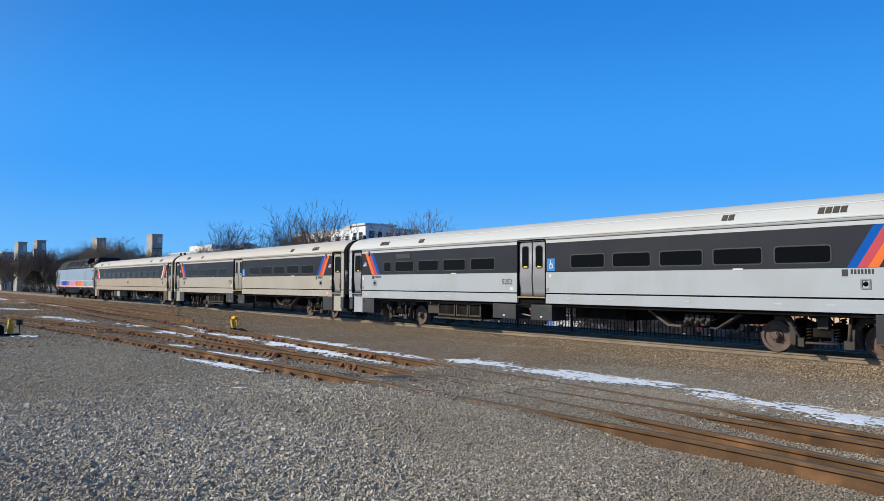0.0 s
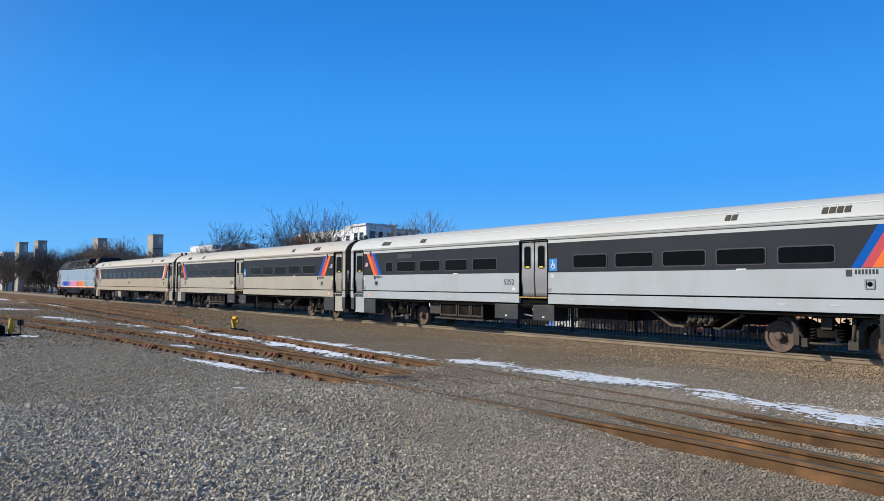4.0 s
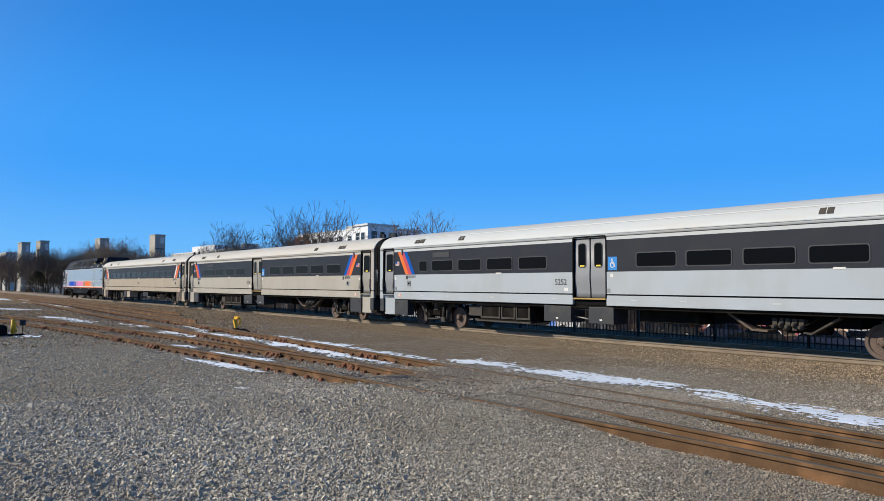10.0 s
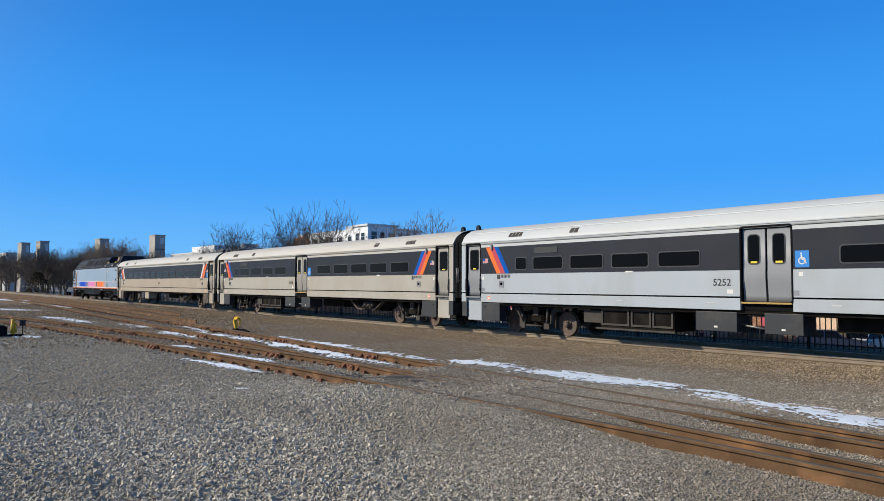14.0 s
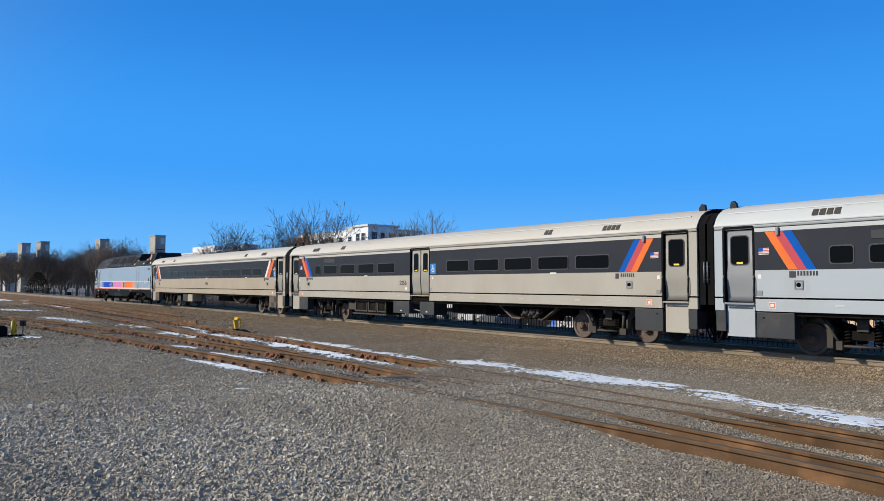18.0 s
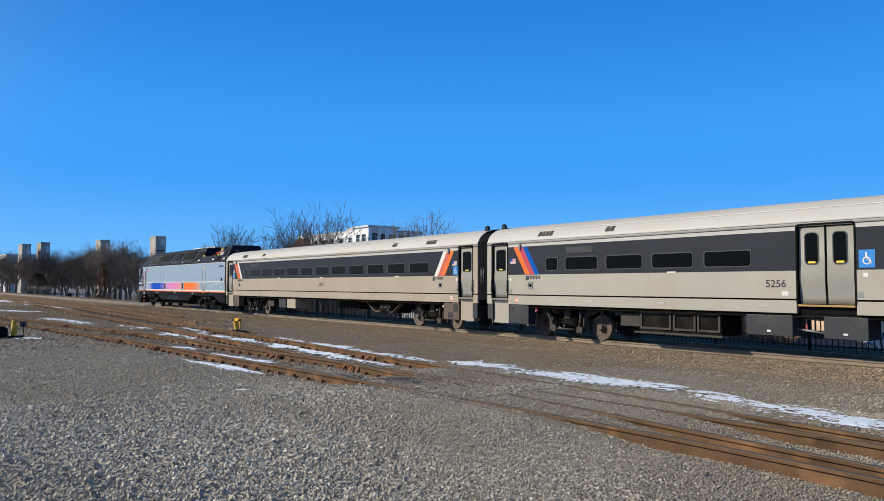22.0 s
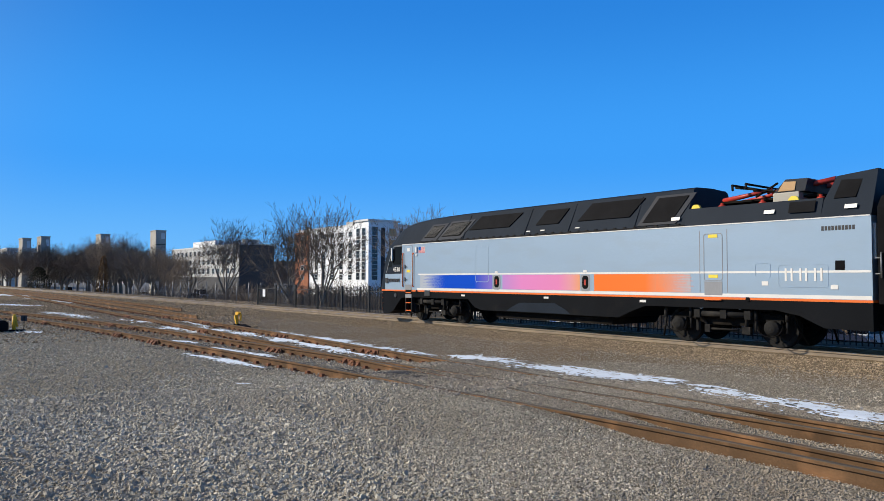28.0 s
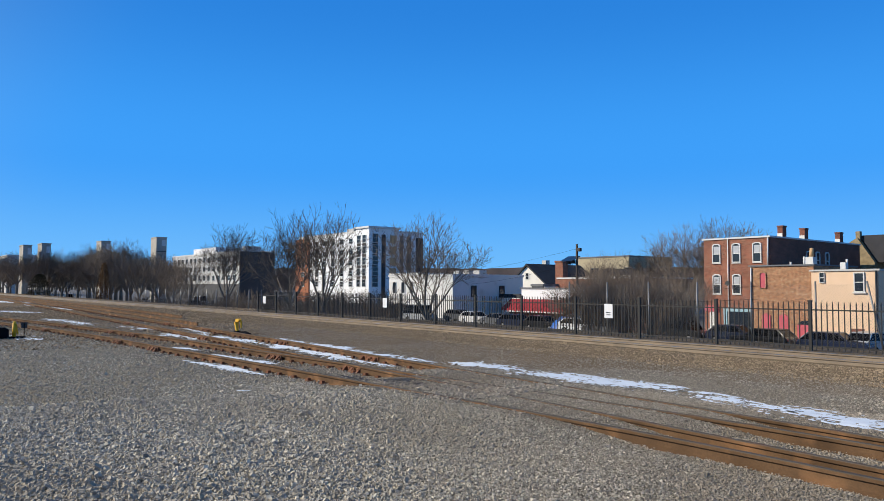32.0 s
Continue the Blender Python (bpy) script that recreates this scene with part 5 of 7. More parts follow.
    for u in (-4.47, -3.64):
        part("door_surround", both(lambda b, s: box(b, u, u + 0.02, min(s * W, s * (W + 0.005)), max(s * W, s * (W + 0.005)), 1.45, 3.2)), M["door_grey"], lo)
    for z in (1.86, 2.98):
        part("yellow_label", both(lambda b, s: box(b, -4.19, -3.91, min(s * W, s * (W + 0.008)), max(s * W, s * (W + 0.008)), z, z + 0.09)), M["sticker"], lo)
    part("foot_panel", both(lambda b, s: box(b, -4.32, -3.78, min(s * W, s * (W + 0.006)), max(s * W, s * (W + 0.006)), 1.38, 1.76)), M["door_grey"], lo)
    part("foot_step", both(lambda b, s: box(b, -4.30, -3.80, min(s * W, s * (W + 0.06)), max(s * W, s * (W + 0.06)), 1.24, 1.28)), M["orange"], lo)
    outline_door("louvre_frame", -2.22, -0.98, 1.62, 2.2, M["loco_grey"], 0.014)
    part("louvre", both(lambda b, s: [box(b, u, u + 0.05, min(s * W, s * (W + 0.01)), max(s * W, s * (W + 0.01)), 1.78, 2.1) for u in (-2.05, -1.9, -1.68, -1.54, -1.32, -1.17)]), M["white_mark"], lo)
    outline_door("small_hatch", -2.84, -2.42, 1.86, 2.25, M["loco_grey"], 0.014)
    part("small_label", both(lambda b, s: [box(b, u, u + 0.17, min(s * W, s * (W + 0.006)), max(s * W, s * (W + 0.006)), z, z + 0.11) for u, z in ((-2.66, 1.66), (-0.93, 1.58))]), M["white_mark"], lo)
    part("socket_box", both(lambda b, s: box(b, -0.82, -0.60, min(s * W, s * (W + 0.006)), max(s * W, s * (W + 0.006)), 2.05, 2.28)), M["black"], lo)
    part("sill_port", both(lambda b, s: turned(b, [(s * W, 0.07), (s * (W + 0.02), 0.06)], 12, (-3.05, 0, 1.28))), M["black"], lo)
    bm = bmesh.new()
    for k in range(10):
        box(bm, -1.13 + 0.079 * k, -1.07 + 0.079 * k, -W - 0.004, -W, 3.02, 3.13)
    part("maker_mark", bm, M["grey_mark"], lo, "dark bars of a maker's mark")
    # cab: dark rounded hood round the windows, pillars, door, steps
    front = [(-19.12, 4.29, 0.96, W, W), (-19.40, 4.24, 0.97, W, W), (-19.68, 4.15, 0.99, 1.472, W), (-19.92, 4.00, 1.01, 1.465, 1.47), (-20.12, 3.78, 1.04, 1.455, 1.462), (-20.32, 3.38, 1.08, 1.44, 1.448),
             (-20.52, 2.92, 1.12, 1.42, 1.425), (-20.68, 2.45, 1.14, 1.39, 1.40), (-20.78, 2.07, 1.14, 1.36, 1.372)]
    bm = bmesh.new()
    rows = []
    for u, h, t, w, base in front:
        zs = min(3.34, 2.05 + (h - 2.05) * 0.72)
        rows.append([bm.verts.new((u, y, z)) for y, z in ((-base, 2.05), (-w, zs), (-t - 0.03, h - 0.05 * (h - 2.05)), (-t * 0.8, h), (0, h + 0.02), (t * 0.8, h), (t + 0.03, h - 0.05 * (h - 2.05)), (w, zs), (base, 2.05))])
    for a, b in zip(rows, rows[1:]):
        for i in range(8):
            bm.faces.new((a[i], b[i], b[i + 1], a[i + 1])).smooth = 1 < i < 6
        bm.faces.new((a[8], b[8], b[0], a[0]))
    bm.faces.new(rows[0])
    bm.faces.new(rows[-1][::-1])
    bmesh.ops.recalc_face_normals(bm, faces=bm.faces)
    part("cab_hood", bm, M["loco_dark"], lo, "dark rounded hood round the cab windows")

    def at_side(u):
        return float(np.interp(-u, [19.13, 19.54, 19.8, 20.18, 20.45, 20.76], [W, W, 1.47, 1.452, 1.432, 1.375]))

    def side_sheet(name, outline, lift, material, label="", thick=0.02):
        """A flat piece that follows the bend of the cab's side: outline of (u, z), run as a fan of its points."""
        for s in (-1, 1):
            bm = bmesh.new()
            out = [bm.verts.new((u, s * (at_side(u) + lift), z)) for u, z in outline]
            inn = [bm.verts.new((u, s * (at_side(u) + lift - thick), z)) for u, z in outline]
            bm.faces.new(out)
            bm.faces.new(inn[::-1])
            k = len(outline)
            for i in range(k):
                bm.faces.new((out[i], inn[i], inn[(i + 1) % k], out[(i + 1) % k]))
            bmesh.ops.recalc_face_normals(bm, faces=bm.faces)
            part(name, bm, material, lo, label)
    side_sheet("cab_window", [(-19.80, 2.46), (-19.17, 2.46), (-19.17, 3.24), (-19.62, 3.24), (-19.72, 3.16), (-19.80, 3.02)], 0.008, M["pane"], "dark cab side window")
    side_sheet("quarter_light", [(-20.30, 2.34), (-19.92, 2.34), (-19.92, 2.94)], 0.008, M["pane"])
    side_sheet("pillar_line", [(-20.44, 2.10), (-20.40, 2.10), (-19.93, 3.02), (-19.72, 3.27), (-19.14, 3.27), (-19.14, 3.315), (-19.74, 3.315), (-19.96, 3.06)], 0.010, M["galv"], "pale line along the cab pillar")
    part("windscreen", prism(bmesh.new(), [(-20.73, 2.38), (-20.66, 2.34), (-20.26, 3.38), (-20.34, 3.42)], -1.0, 1.0), M["pane"], lo)
    part("wing_mirror", both(lambda b, s: box(b, -19.86, -19.79, min(s * (W + 0.03), s * (W + 0.10)), max(s * (W + 0.03), s * (W + 0.10)), 2.62, 3.22)), M["white_mark"], lo, "pale upright mirror")
    part("mirror_arm", both(lambda b, s: box(b, -19.84, -19.80, min(s * (W - 0.02), s * (W + 0.04)), max(s * (W - 0.02), s * (W + 0.04)), 2.56, 2.63)), M["black"], lo)
    for u in (-19.02, -18.25):
        part("grab_rail", both(lambda b, s: [rod(b, (u, s * (W + 0.05), 1.50), (u, s * (W + 0.05), 2.93), 0.024, n=8)] + [rod(b, (u, s * (W - 0.01), z), (u, s * (W + 0.06), z), 0.026, n=6) for z in (1.50, 2.93)]), M["orange"], lo, "orange and white grab rail beside the cab door")
        part("rail_stripe", both(lambda b, s: box(b, u - 0.009, u + 0.009, min(s * (W + 0.072), s * (W + 0.078)), max(s * (W + 0.072), s * (W + 0.078)), 1.56, 2.88)), M["white_mark"], lo)
    outline_door("cab_door", -18.92, -18.32, 1.58, 3.30, M["door_grey"])
    part("door_label", both(lambda b, s: box(b, -18.76, -18.48, min(s * W, s * (W + 0.005)), max(s * W, s * (W + 0.005)), 2.10, 2.22)), M["sticker"], lo)
    part("door_notice", both(lambda b, s: box(b, -18.73, -18.54, min(s * W, s * (W + 0.004)), max(s * W, s * (W + 0.004)), 3.03, 3.17)), M["white_mark"], lo)
    for z in (1.79, 2.35):
        part("door_handle", both(lambda b, s: (box(b, -18.90, -18.84, min(s * W, s * (W + 0.03)), max(s * W, s * (W + 0.03)), z - 0.07, z + 0.09), box(b, -18.88, -18.70, min(s * (W + 0.02), s * (W + 0.04)), max(s * (W + 0.02), s * (W + 0.04)), z - 0.015, z + 0.015))), M["gasket"], lo)
    part("foot_panel", both(lambda b, s: box(b, -18.86, -18.36, min(s * W, s * (W + 0.012)), max(s * W, s * (W + 0.012)), 1.34, 1.56)), M["door_grey"], lo)
    part("step_pocket", both(lambda b, s: box(b, -18.84, -18.38, min(s * W, s * (W + 0.010)), max(s * W, s * (W + 0.010)), 1.15, 1.335)), M["black"], lo)
    part("step_plate", both(lambda b, s: box(b, -18.84, -18.38, min(s * 1.40, s * (W + 0.012)), max(s * 1.40, s * (W + 0.012)), 0.99, 1.145)), M["door_grey"], lo)
    for z in (1.20, 0.76, 0.42):
        part("cab_step", both(lambda b, s: box(b, -18.80, -18.42, min(s * 1.30, s * (W + 0.02)), max(s * 1.30, s * (W + 0.02)), z, z + 0.035)), M["orange"], lo, "orange cab step")
    part("step_frame", both(lambda b, s: [box(b, u, u + 0.05, min(s * 1.30, s * (W + 0.01)), max(s * 1.30, s * (W + 0.01)), 0.36, 1.0) for u in (-18.86, -18.40)]), M["loco_gear"], lo)
    part("sill_socket", both(lambda b, s: turned(b, [(s * 1.47, 0.10), (s * 1.49, 0.09)], 14, (-19.62, 0, 1.08))), M["dark_box"], lo)
    part("sill_vent", both(lambda b, s: turned(b, [(s * 1.47, 0.085), (s * (W + 0.012), 0.075)], 14, (-18.0, 0, 1.27))), M["black"], lo)
    part("sill_box", both(lambda b, s: box(b, -17.42, -17.05, min(s * 1.47, s * (W + 0.03)), max(s * 1.47, s * (W + 0.03)), 1.10, 1.33, bevel=0.01)), M["dark_box"], lo)
    part("side_lamp", both(lambda b, s: (box(b, -18.08, -17.96, min(s * W, s * (W + 0.06)), max(s * W, s * (W + 0.06)), 2.96, 3.20, bevel=0.02), turned(b, [(s * W, 0.06), (s * (W + 0.04), 0.05)], 12, (-18.02, 0, 2.86)))), M["white_mark"], lo)
    for z in (0.45, 0.70, 0.95, 1.15):
        part("corner_rung", both(lambda b, s: rod(b, (-20.98, s * 1.24, z), (-20.80, s * 1.38, z), 0.022, n=6)), M["orange"], lo)
    part("corner_post", both(lambda b, s: rod(b, (-20.99, s * 1.22, 0.36), (-20.99, s * 1.22, 1.25), 0.022, n=6)), M["loco_gear"], lo)
    lettering("fleet_number", "4530", 0.275, pose(-19.54, -W - 0.012, 2.15), M["white_mark"], lo)
    for a, b, z0, z1 in [(-20.49, -20.25, 1.64, 1.86)] + [(-20.19 + 0.133 * k, -20.10 + 0.133 * k, 1.69, 1.83) for k in range(7)]:
        side_sheet("operator_mark", [(a, z0), (b, z0), (b, z1), (a, z1)], 0.034, M["grey_mark"])
    part("flag", one_box(-17.88, -17.42, -W - 0.004, -W, 2.94, 3.20), M["white_mark"], lo)
    part("flag_canton", one_box(-17.88, -17.71, -W - 0.006, -W - 0.004, 3.06, 3.20), M["blue"], lo)
    bm = bmesh.new()
    for k in range(6):
        box(bm, -17.88 if k < 3 else -17.71, -17.42, -W - 0.006, -W - 0.004, 2.945 + 0.043 * k, 2.966 + 0.043 * k)
    part("flag_stripe", bm, M["pink"], lo)
    # raster wedges where the blue thins out towards the cab
    for s in (-1, 1):
        for k in range(13):
            z = 1.45 + 0.52 * k / 13
            part("raster_line", prism(bmesh.new(), [(-17.35 + 0.2 * math.sin(k * 2.1), z + 0.018), (-15.92, z), (-15.92, z + 0.039), (-17.35 + 0.2 * math.sin(k * 2.1), z + 0.022)], *sorted((s * W, s * (W + 0.0065)))), M["loco_blue"], lo)
    part("sill_label", both(lambda b, s: [box(b, u, u + 0.22, min(s * 1.474, s * (W + 0.004)), max(s * 1.474, s * (W + 0.004)), z, z + 0.07) for u, z in ((-6.5, 1.12), (-15.0, 1.13), (-10.5, 1.14), (-10.9, 0.75), (-10.5, 0.75))]), M["white_mark"], lo)
    # rear face
    part("rear_door", one_box(0.0, 0.02, -0.5, 0.5, 1.35, 3.2), M["band"], lo)
    part("rear_light", one_box(0.0, 0.05, -1.35, -1.15, 2.3, 3.15), M["white_mark"], lo)
    part("coupler", rod(rod(bmesh.new(), (0, 0, 0.85), (0.45, 0, 0.85), 0.12, n=8), (0, -0.9, 0.8), (0.4, -0.9, 0.5), 0.04, n=6), M["grime"], lo)
    part("buffer_beam", one_box(-21.05, -20.8, -1.15, 1.15, 0.35, 0.75, bevel=0.03), M["grime"], lo)
    for u in (-17.1, -3.92):
        tr = truck(lo, u, 2.78, 0.53, boxed=True)
        for s in (-1, 1):
            bm = rod(bmesh.new(), (u - 0.8, s * 1.28, 0.86), (u + 0.9, s * 1.28, 0.86), 0.09, n=10)
            for k in (-0.7, 0.1, 0.8):
                box(bm, u + k - 0.09, u + k + 0.09, s * 1.28 - 0.12, s * 1.28 + 0.12, 0.74, 0.98)
            part("traction_rod", bm, M["loco_gear"], lo)
            for k in (-1.39, 1.39):
                part("axle_cap", turned(bmesh.new(), [(s * 1.1, 0.22), (s * 1.28, 0.20), (s * 1.34, 0.12), (s * 1.36, 0.05)], 16, (u + k, 0, 0.53)), M["loco_gear"], lo)
                for d in (-0.42, 0.42):
                    part("damper", rod(rod(bmesh.new(), (u + k + d, s * 1.26, 1.0), (u + k + d, s * 1.26, 0.72), 0.055, n=8), (u + k + d, s * 1.26, 0.74), (u + k + d, s * 1.26, 0.42), 0.035, n=8), M["loco_gear"], lo)
                pts = [Vector((u + k + 0.35 * math.cos(math.pi * j / 8), s * 1.36, 0.60 - 0.30 * math.sin(math.pi * j / 8))) for j in range(9)]
                part("cable", tube(bmesh.new(), pts, 0.016, 5), M["black"], lo)
                part("sand_pipe", rod(bmesh.new(), (u + k * 1.35, s * 1.1, 0.8), (u + k * 1.55, s * 0.85, 0.12), 0.03, n=6), M["grime"], lo)
    return lo


locomotive(-59.88)

# ---- beside the tracks ----
M["brick"] = mat("red_brick", (0.25, 0.085, 0.05), 0.9, var=0.2, scale=1.2, fine=14, bump=0.006, dirt=(0.25, 0.12, 0.075), dirt_at=(0.45, 0.8), dirt_scale=2.5, world_space=True)
M["brick_tan"] = mat("mottled_orange_brick", (0.35, 0.155, 0.075), 0.9, var=0.35, scale=3.5, fine=12, bump=0.008, dirt=(0.44, 0.26, 0.14), dirt_at=(0.5, 0.75), dirt_scale=5, world_space=True)
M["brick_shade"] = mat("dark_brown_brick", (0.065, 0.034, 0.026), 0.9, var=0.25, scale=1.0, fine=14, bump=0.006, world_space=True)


def brickwork(m, mortar):
    """Lays courses of brick with pale joints over a wall material, at true brick size."""
    t = m.node_tree
    n, link = t.nodes, t.links.new
    p = n["Principled BSDF"]
    under = p.inputs["Base Color"].links[0].from_socket
    sep, com, add = n.new("ShaderNodeSeparateXYZ"), n.new("ShaderNodeCombineXYZ"), n.new("ShaderNodeMath")
    link(n.new("ShaderNodeNewGeometry").outputs["Position"], sep.inputs[0])
    link(sep.outputs["X"], add.inputs[0])
    link(sep.outputs["Y"], add.inputs[1])
    link(add.outputs[0], com.inputs["X"])
    link(sep.outputs["Z"], com.inputs["Y"])
    b = n.new("ShaderNodeTexBrick")
    link(com.outputs[0], b.inputs["Vector"])
    for key, v in (("Scale", 1.0), ("Mortar Size", 0.011), ("Brick Width", 0.215), ("Row Height", 0.075), ("Bias", 0.1)):
        b.inputs[key].default_value = v
    b.inputs["Color1"].default_value, b.inputs["Color2"].default_value = (1.35, 1.3, 1.25, 1), (0.62, 0.6, 0.6, 1)
    b.inputs["Mortar"].default_value = (*mortar, 1)
    q = n.new("ShaderNodeMix")
    q.data_type, q.blend_type = "RGBA", "MULTIPLY"
    q.inputs["Factor"].default_value = 1.0
    link(under, q.inputs["A"])
    link(b.outputs["Color"], q.inputs["B"])
    link(q.outputs["Result"], p.inputs["Base Color"])


# Darker copy of the red brick: the side wall's shade is in its colour.
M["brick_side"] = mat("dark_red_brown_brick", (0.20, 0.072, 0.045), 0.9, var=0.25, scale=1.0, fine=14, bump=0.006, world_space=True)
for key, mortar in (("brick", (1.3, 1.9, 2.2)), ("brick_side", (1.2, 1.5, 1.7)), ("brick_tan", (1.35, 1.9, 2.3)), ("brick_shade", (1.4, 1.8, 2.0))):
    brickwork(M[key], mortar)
M["cream"] = mat("peach_stucco", (0.76, 0.545, 0.37), 0.9, var=0.06, scale=0.8, fine=20, bump=0.003, dirt=(0.64, 0.45, 0.30), dirt_at=(0.55, 0.8), dirt_scale=0.7, world_space=True)
M["stucco"] = mat("white_stucco", (0.66, 0.66, 0.64), 0.9, var=0.08, scale=0.5, fine=15, dirt=(0.45, 0.44, 0.42), dirt_at=(0.55, 0.8), dirt_scale=0.4, world_space=True)
M["solar"] = mat("dark_blue_panel", (0.012, 0.03, 0.07), 0.3, var=0.1, scale=2)
M["clapboard"] = mat("white_clapboard", (0.74, 0.72, 0.66), 0.8, var=0.06, scale=0.6, fine=12, world_space=True)
M["siding"] = mat("cream_siding", (0.62, 0.58, 0.48), 0.8, var=0.08, scale=0.6, fine=12, world_space=True)
M["apt_white"] = mat("white_cladding", (0.82, 0.83, 0.84), 0.7, var=0.06, scale=0.3, fine=6, world_space=True)
M["apt_brown"] = mat("brown_spandrel", (0.030, 0.023, 0.024), 0.7, var=0.2, scale=0.5, fine=5, world_space=True)
M["apt_orange"] = mat("orange_brick_cladding", (0.34, 0.13, 0.065), 0.9, var=0.15, scale=0.5, fine=8, world_space=True)
M["glass_far"] = mat("window_glass", (0.02, 0.028, 0.04), 0.08, var=0.2, scale=0.4, spec=0.5)
M["curtain"] = mat("pale_curtain", (0.45, 0.47, 0.50), 0.9, var=0.15, scale=3)
M["trim"] = mat("white_trim", (0.66, 0.66, 0.64), 0.7, var=0.08, scale=2)
M["roofing"] = mat("grey_roofing", (0.16, 0.165, 0.175), 0.85, var=0.2, scale=0.6, fine=10, world_space=True)
M["shingle"] = mat("dark_shingle", (0.045, 0.045, 0.050), 0.9, var=0.25, scale=0.8, fine=12, bump=0.01, world_space=True)
M["grey_wall"] = mat("grey_cladding", (0.50, 0.495, 0.475), 0.85, var=0.1, scale=0.3, fine=6, world_space=True)
M["dark_wall"] = mat("charcoal_cladding", (0.062, 0.062, 0.066), 0.85, var=0.15, scale=0.3, fine=6, world_space=True)
M["concrete"] = mat("pale_concrete", (0.42, 0.39, 0.34), 0.9, var=0.12, scale=0.4, fine=8, dirt=(0.28, 0.26, 0.23), dirt_at=(0.5, 0.8), dirt_scale=0.3, world_space=True)
M["awning"] = mat("red_awning", (0.30, 0.018, 0.028), 0.8, var=0.12, scale=1.5, fine=10)
M["door_pink"] = mat("faded_pink_door", (0.55, 0.10, 0.13), 0.75, var=0.12, scale=2)
M["beige_wall"] = mat("beige_block_wall", (0.42, 0.36, 0.24), 0.9, var=0.1, scale=0.4, fine=8, world_space=True)
M["fieldstone"] = mat("tan_fieldstone", (0.30, 0.23, 0.13), 0.9, var=0.35, scale=2.5, fine=10, bump=0.01, world_space=True)
M["hill"] = mat("distant_bare_woods", (0.11, 0.085, 0.075), 0.95, var=0.25, scale=0.03, fine=0.5, world_space=True)
M["wood_pole"] = mat("dark_wood_pole", (0.07, 0.055, 0.045), 0.9, var=0.25, scale=2, fine=25, stretch=(1, 1, 0.1))
M["light_lens"] = mat("white_lens", (0.7, 0.7, 0.7), 0.3, var=0.05)


def fence():
    """Black picket fence on the embankment: posts, panels of pickets and two rails."""
    f = thing("picket_fence", pose(0, 22.4, 0), "black iron picket fence along the embankment", "fence")
    base = lambda x: ground_z(x, 22.4) - 0.02
    post = part("post", box(one_box(-0.045, 0.045, -0.045, 0.045, 0, 1.52), -0.055, 0.055, -0.055, 0.055, 1.52, 1.56), M["iron"], f)
    picket = part("picket", prism(bmesh.new(), [(-0.013, 0), (0.013, 0), (0.013, 1.40), (0, 1.47), (-0.013, 1.40)], -0.013, 0.013), M["iron"], f)
    rail = part("fence_rail", one_box(-1.53, 1.53, -0.018, 0.018, -0.02, 0.02), M["iron"], f)
    made = {"post": 0, "picket": 0, "rail": 0}

    def put(src, kind, at):
        ob = src if not made[kind] else new(src.name.split(".")[0], src.data)
        made[kind] += 1
        ob.parent = f
        ob.location = at
        return ob
    xs = [-3.9 - 3.13 * k for k in range(16)]
    rest = bmesh.new()
    for k, x in enumerate(xs):
        put(post, "post", (x, 0, base(x)))
        if k == len(xs) - 1:
            break
        c = x - 3.13 / 2
        for z in (0.16, 1.26):
            put(rail, "rail", (c, 0, base(c) + z))
        for j in range(1, 19):
            px = x - 3.13 * j / 19
            z = base(px) + 0.05
            if made["picket"] < 300:
                put(picket, "picket", (px, 0, z))
            else:
                prism(rest, [(px - 0.013, z), (px + 0.013, z), (px + 0.013, z + 1.40), (px, z + 1.47), (px - 0.013, z + 1.40)], -0.013, 0.013)
    if rest.verts:
        tagged(part("picket_rest", rest, M["iron"], f), kind="stuff")
    else:
        rest.free()
    for x, w, z0, z1, lines in ((-17.85, 0.40, 0.58, 1.13, 2), (-33.6, 0.42, 0.60, 1.14, 0), (-49.7, 0.45, 0.50, 1.03, 0)):
        s = thing("warning_sign", pose(x, 22.374, 0), "plain white warning sign wired to the iron fence", "sign", "signs on the fence")
        part("board", one_box(-w / 2, w / 2, 0, 0.012, z0, z1, bevel=0.004), M["sign_white"], s)
        bm = bmesh.new()
        for j in range(lines):
            box(bm, -0.12 + 0.03 * j, 0.10, -0.003, 0, z0 + 0.2 - 0.09 * j, z0 + 0.235 - 0.09 * j)
        if lines:
            part("writing_bar", bm, M["grey_mark"], s)
        else:
            bm.free()


def chain_fence():
    f = thing("chain_link_fence", pose(0, 24.0, 0), "galvanised chain-link fence behind the pickets", "fence")
    for x in (-6.9, -9.0, -10.7, -12.9, -15.0, -17.15, -19.2, -21.3):
        lean = 0.3 if x == -9.0 else 0.0
        part("fence_pole", rod(bmesh.new(), (x + lean, 0, ground_z(x, 24.0) - 0.1), (x - lean * 0.5, 0, 2.0), 0.03, n=8), M["galv"], f)
    for k in range(52):
        x = -53.9 - 2.45 * k
        part("fence_pole", rod(bmesh.new(), (x, 0, ground_z(x, 24.0) - 0.1), (x + 0.03 * math.sin(k * 1.7), 0, 1.50 + 0.06 * math.sin(k * 3.1)), 0.035, n=6), M["galv"], f)
    bm = bmesh.new()
    for k in range(170):
        x = -21.3 + 0.085 * k
        for d in (-1, 1):
            a, b = (x, 0, 0.0), (x + d * 1.9, 0, 1.9)
            if -21.4 < b[0] < -6.8:
                rod(bm, a, b, 0.0018, n=3, caps=False)
    tagged(part("wire_mesh", bm, M["galv"], f), kind="stuff")


fence()
chain_fence()


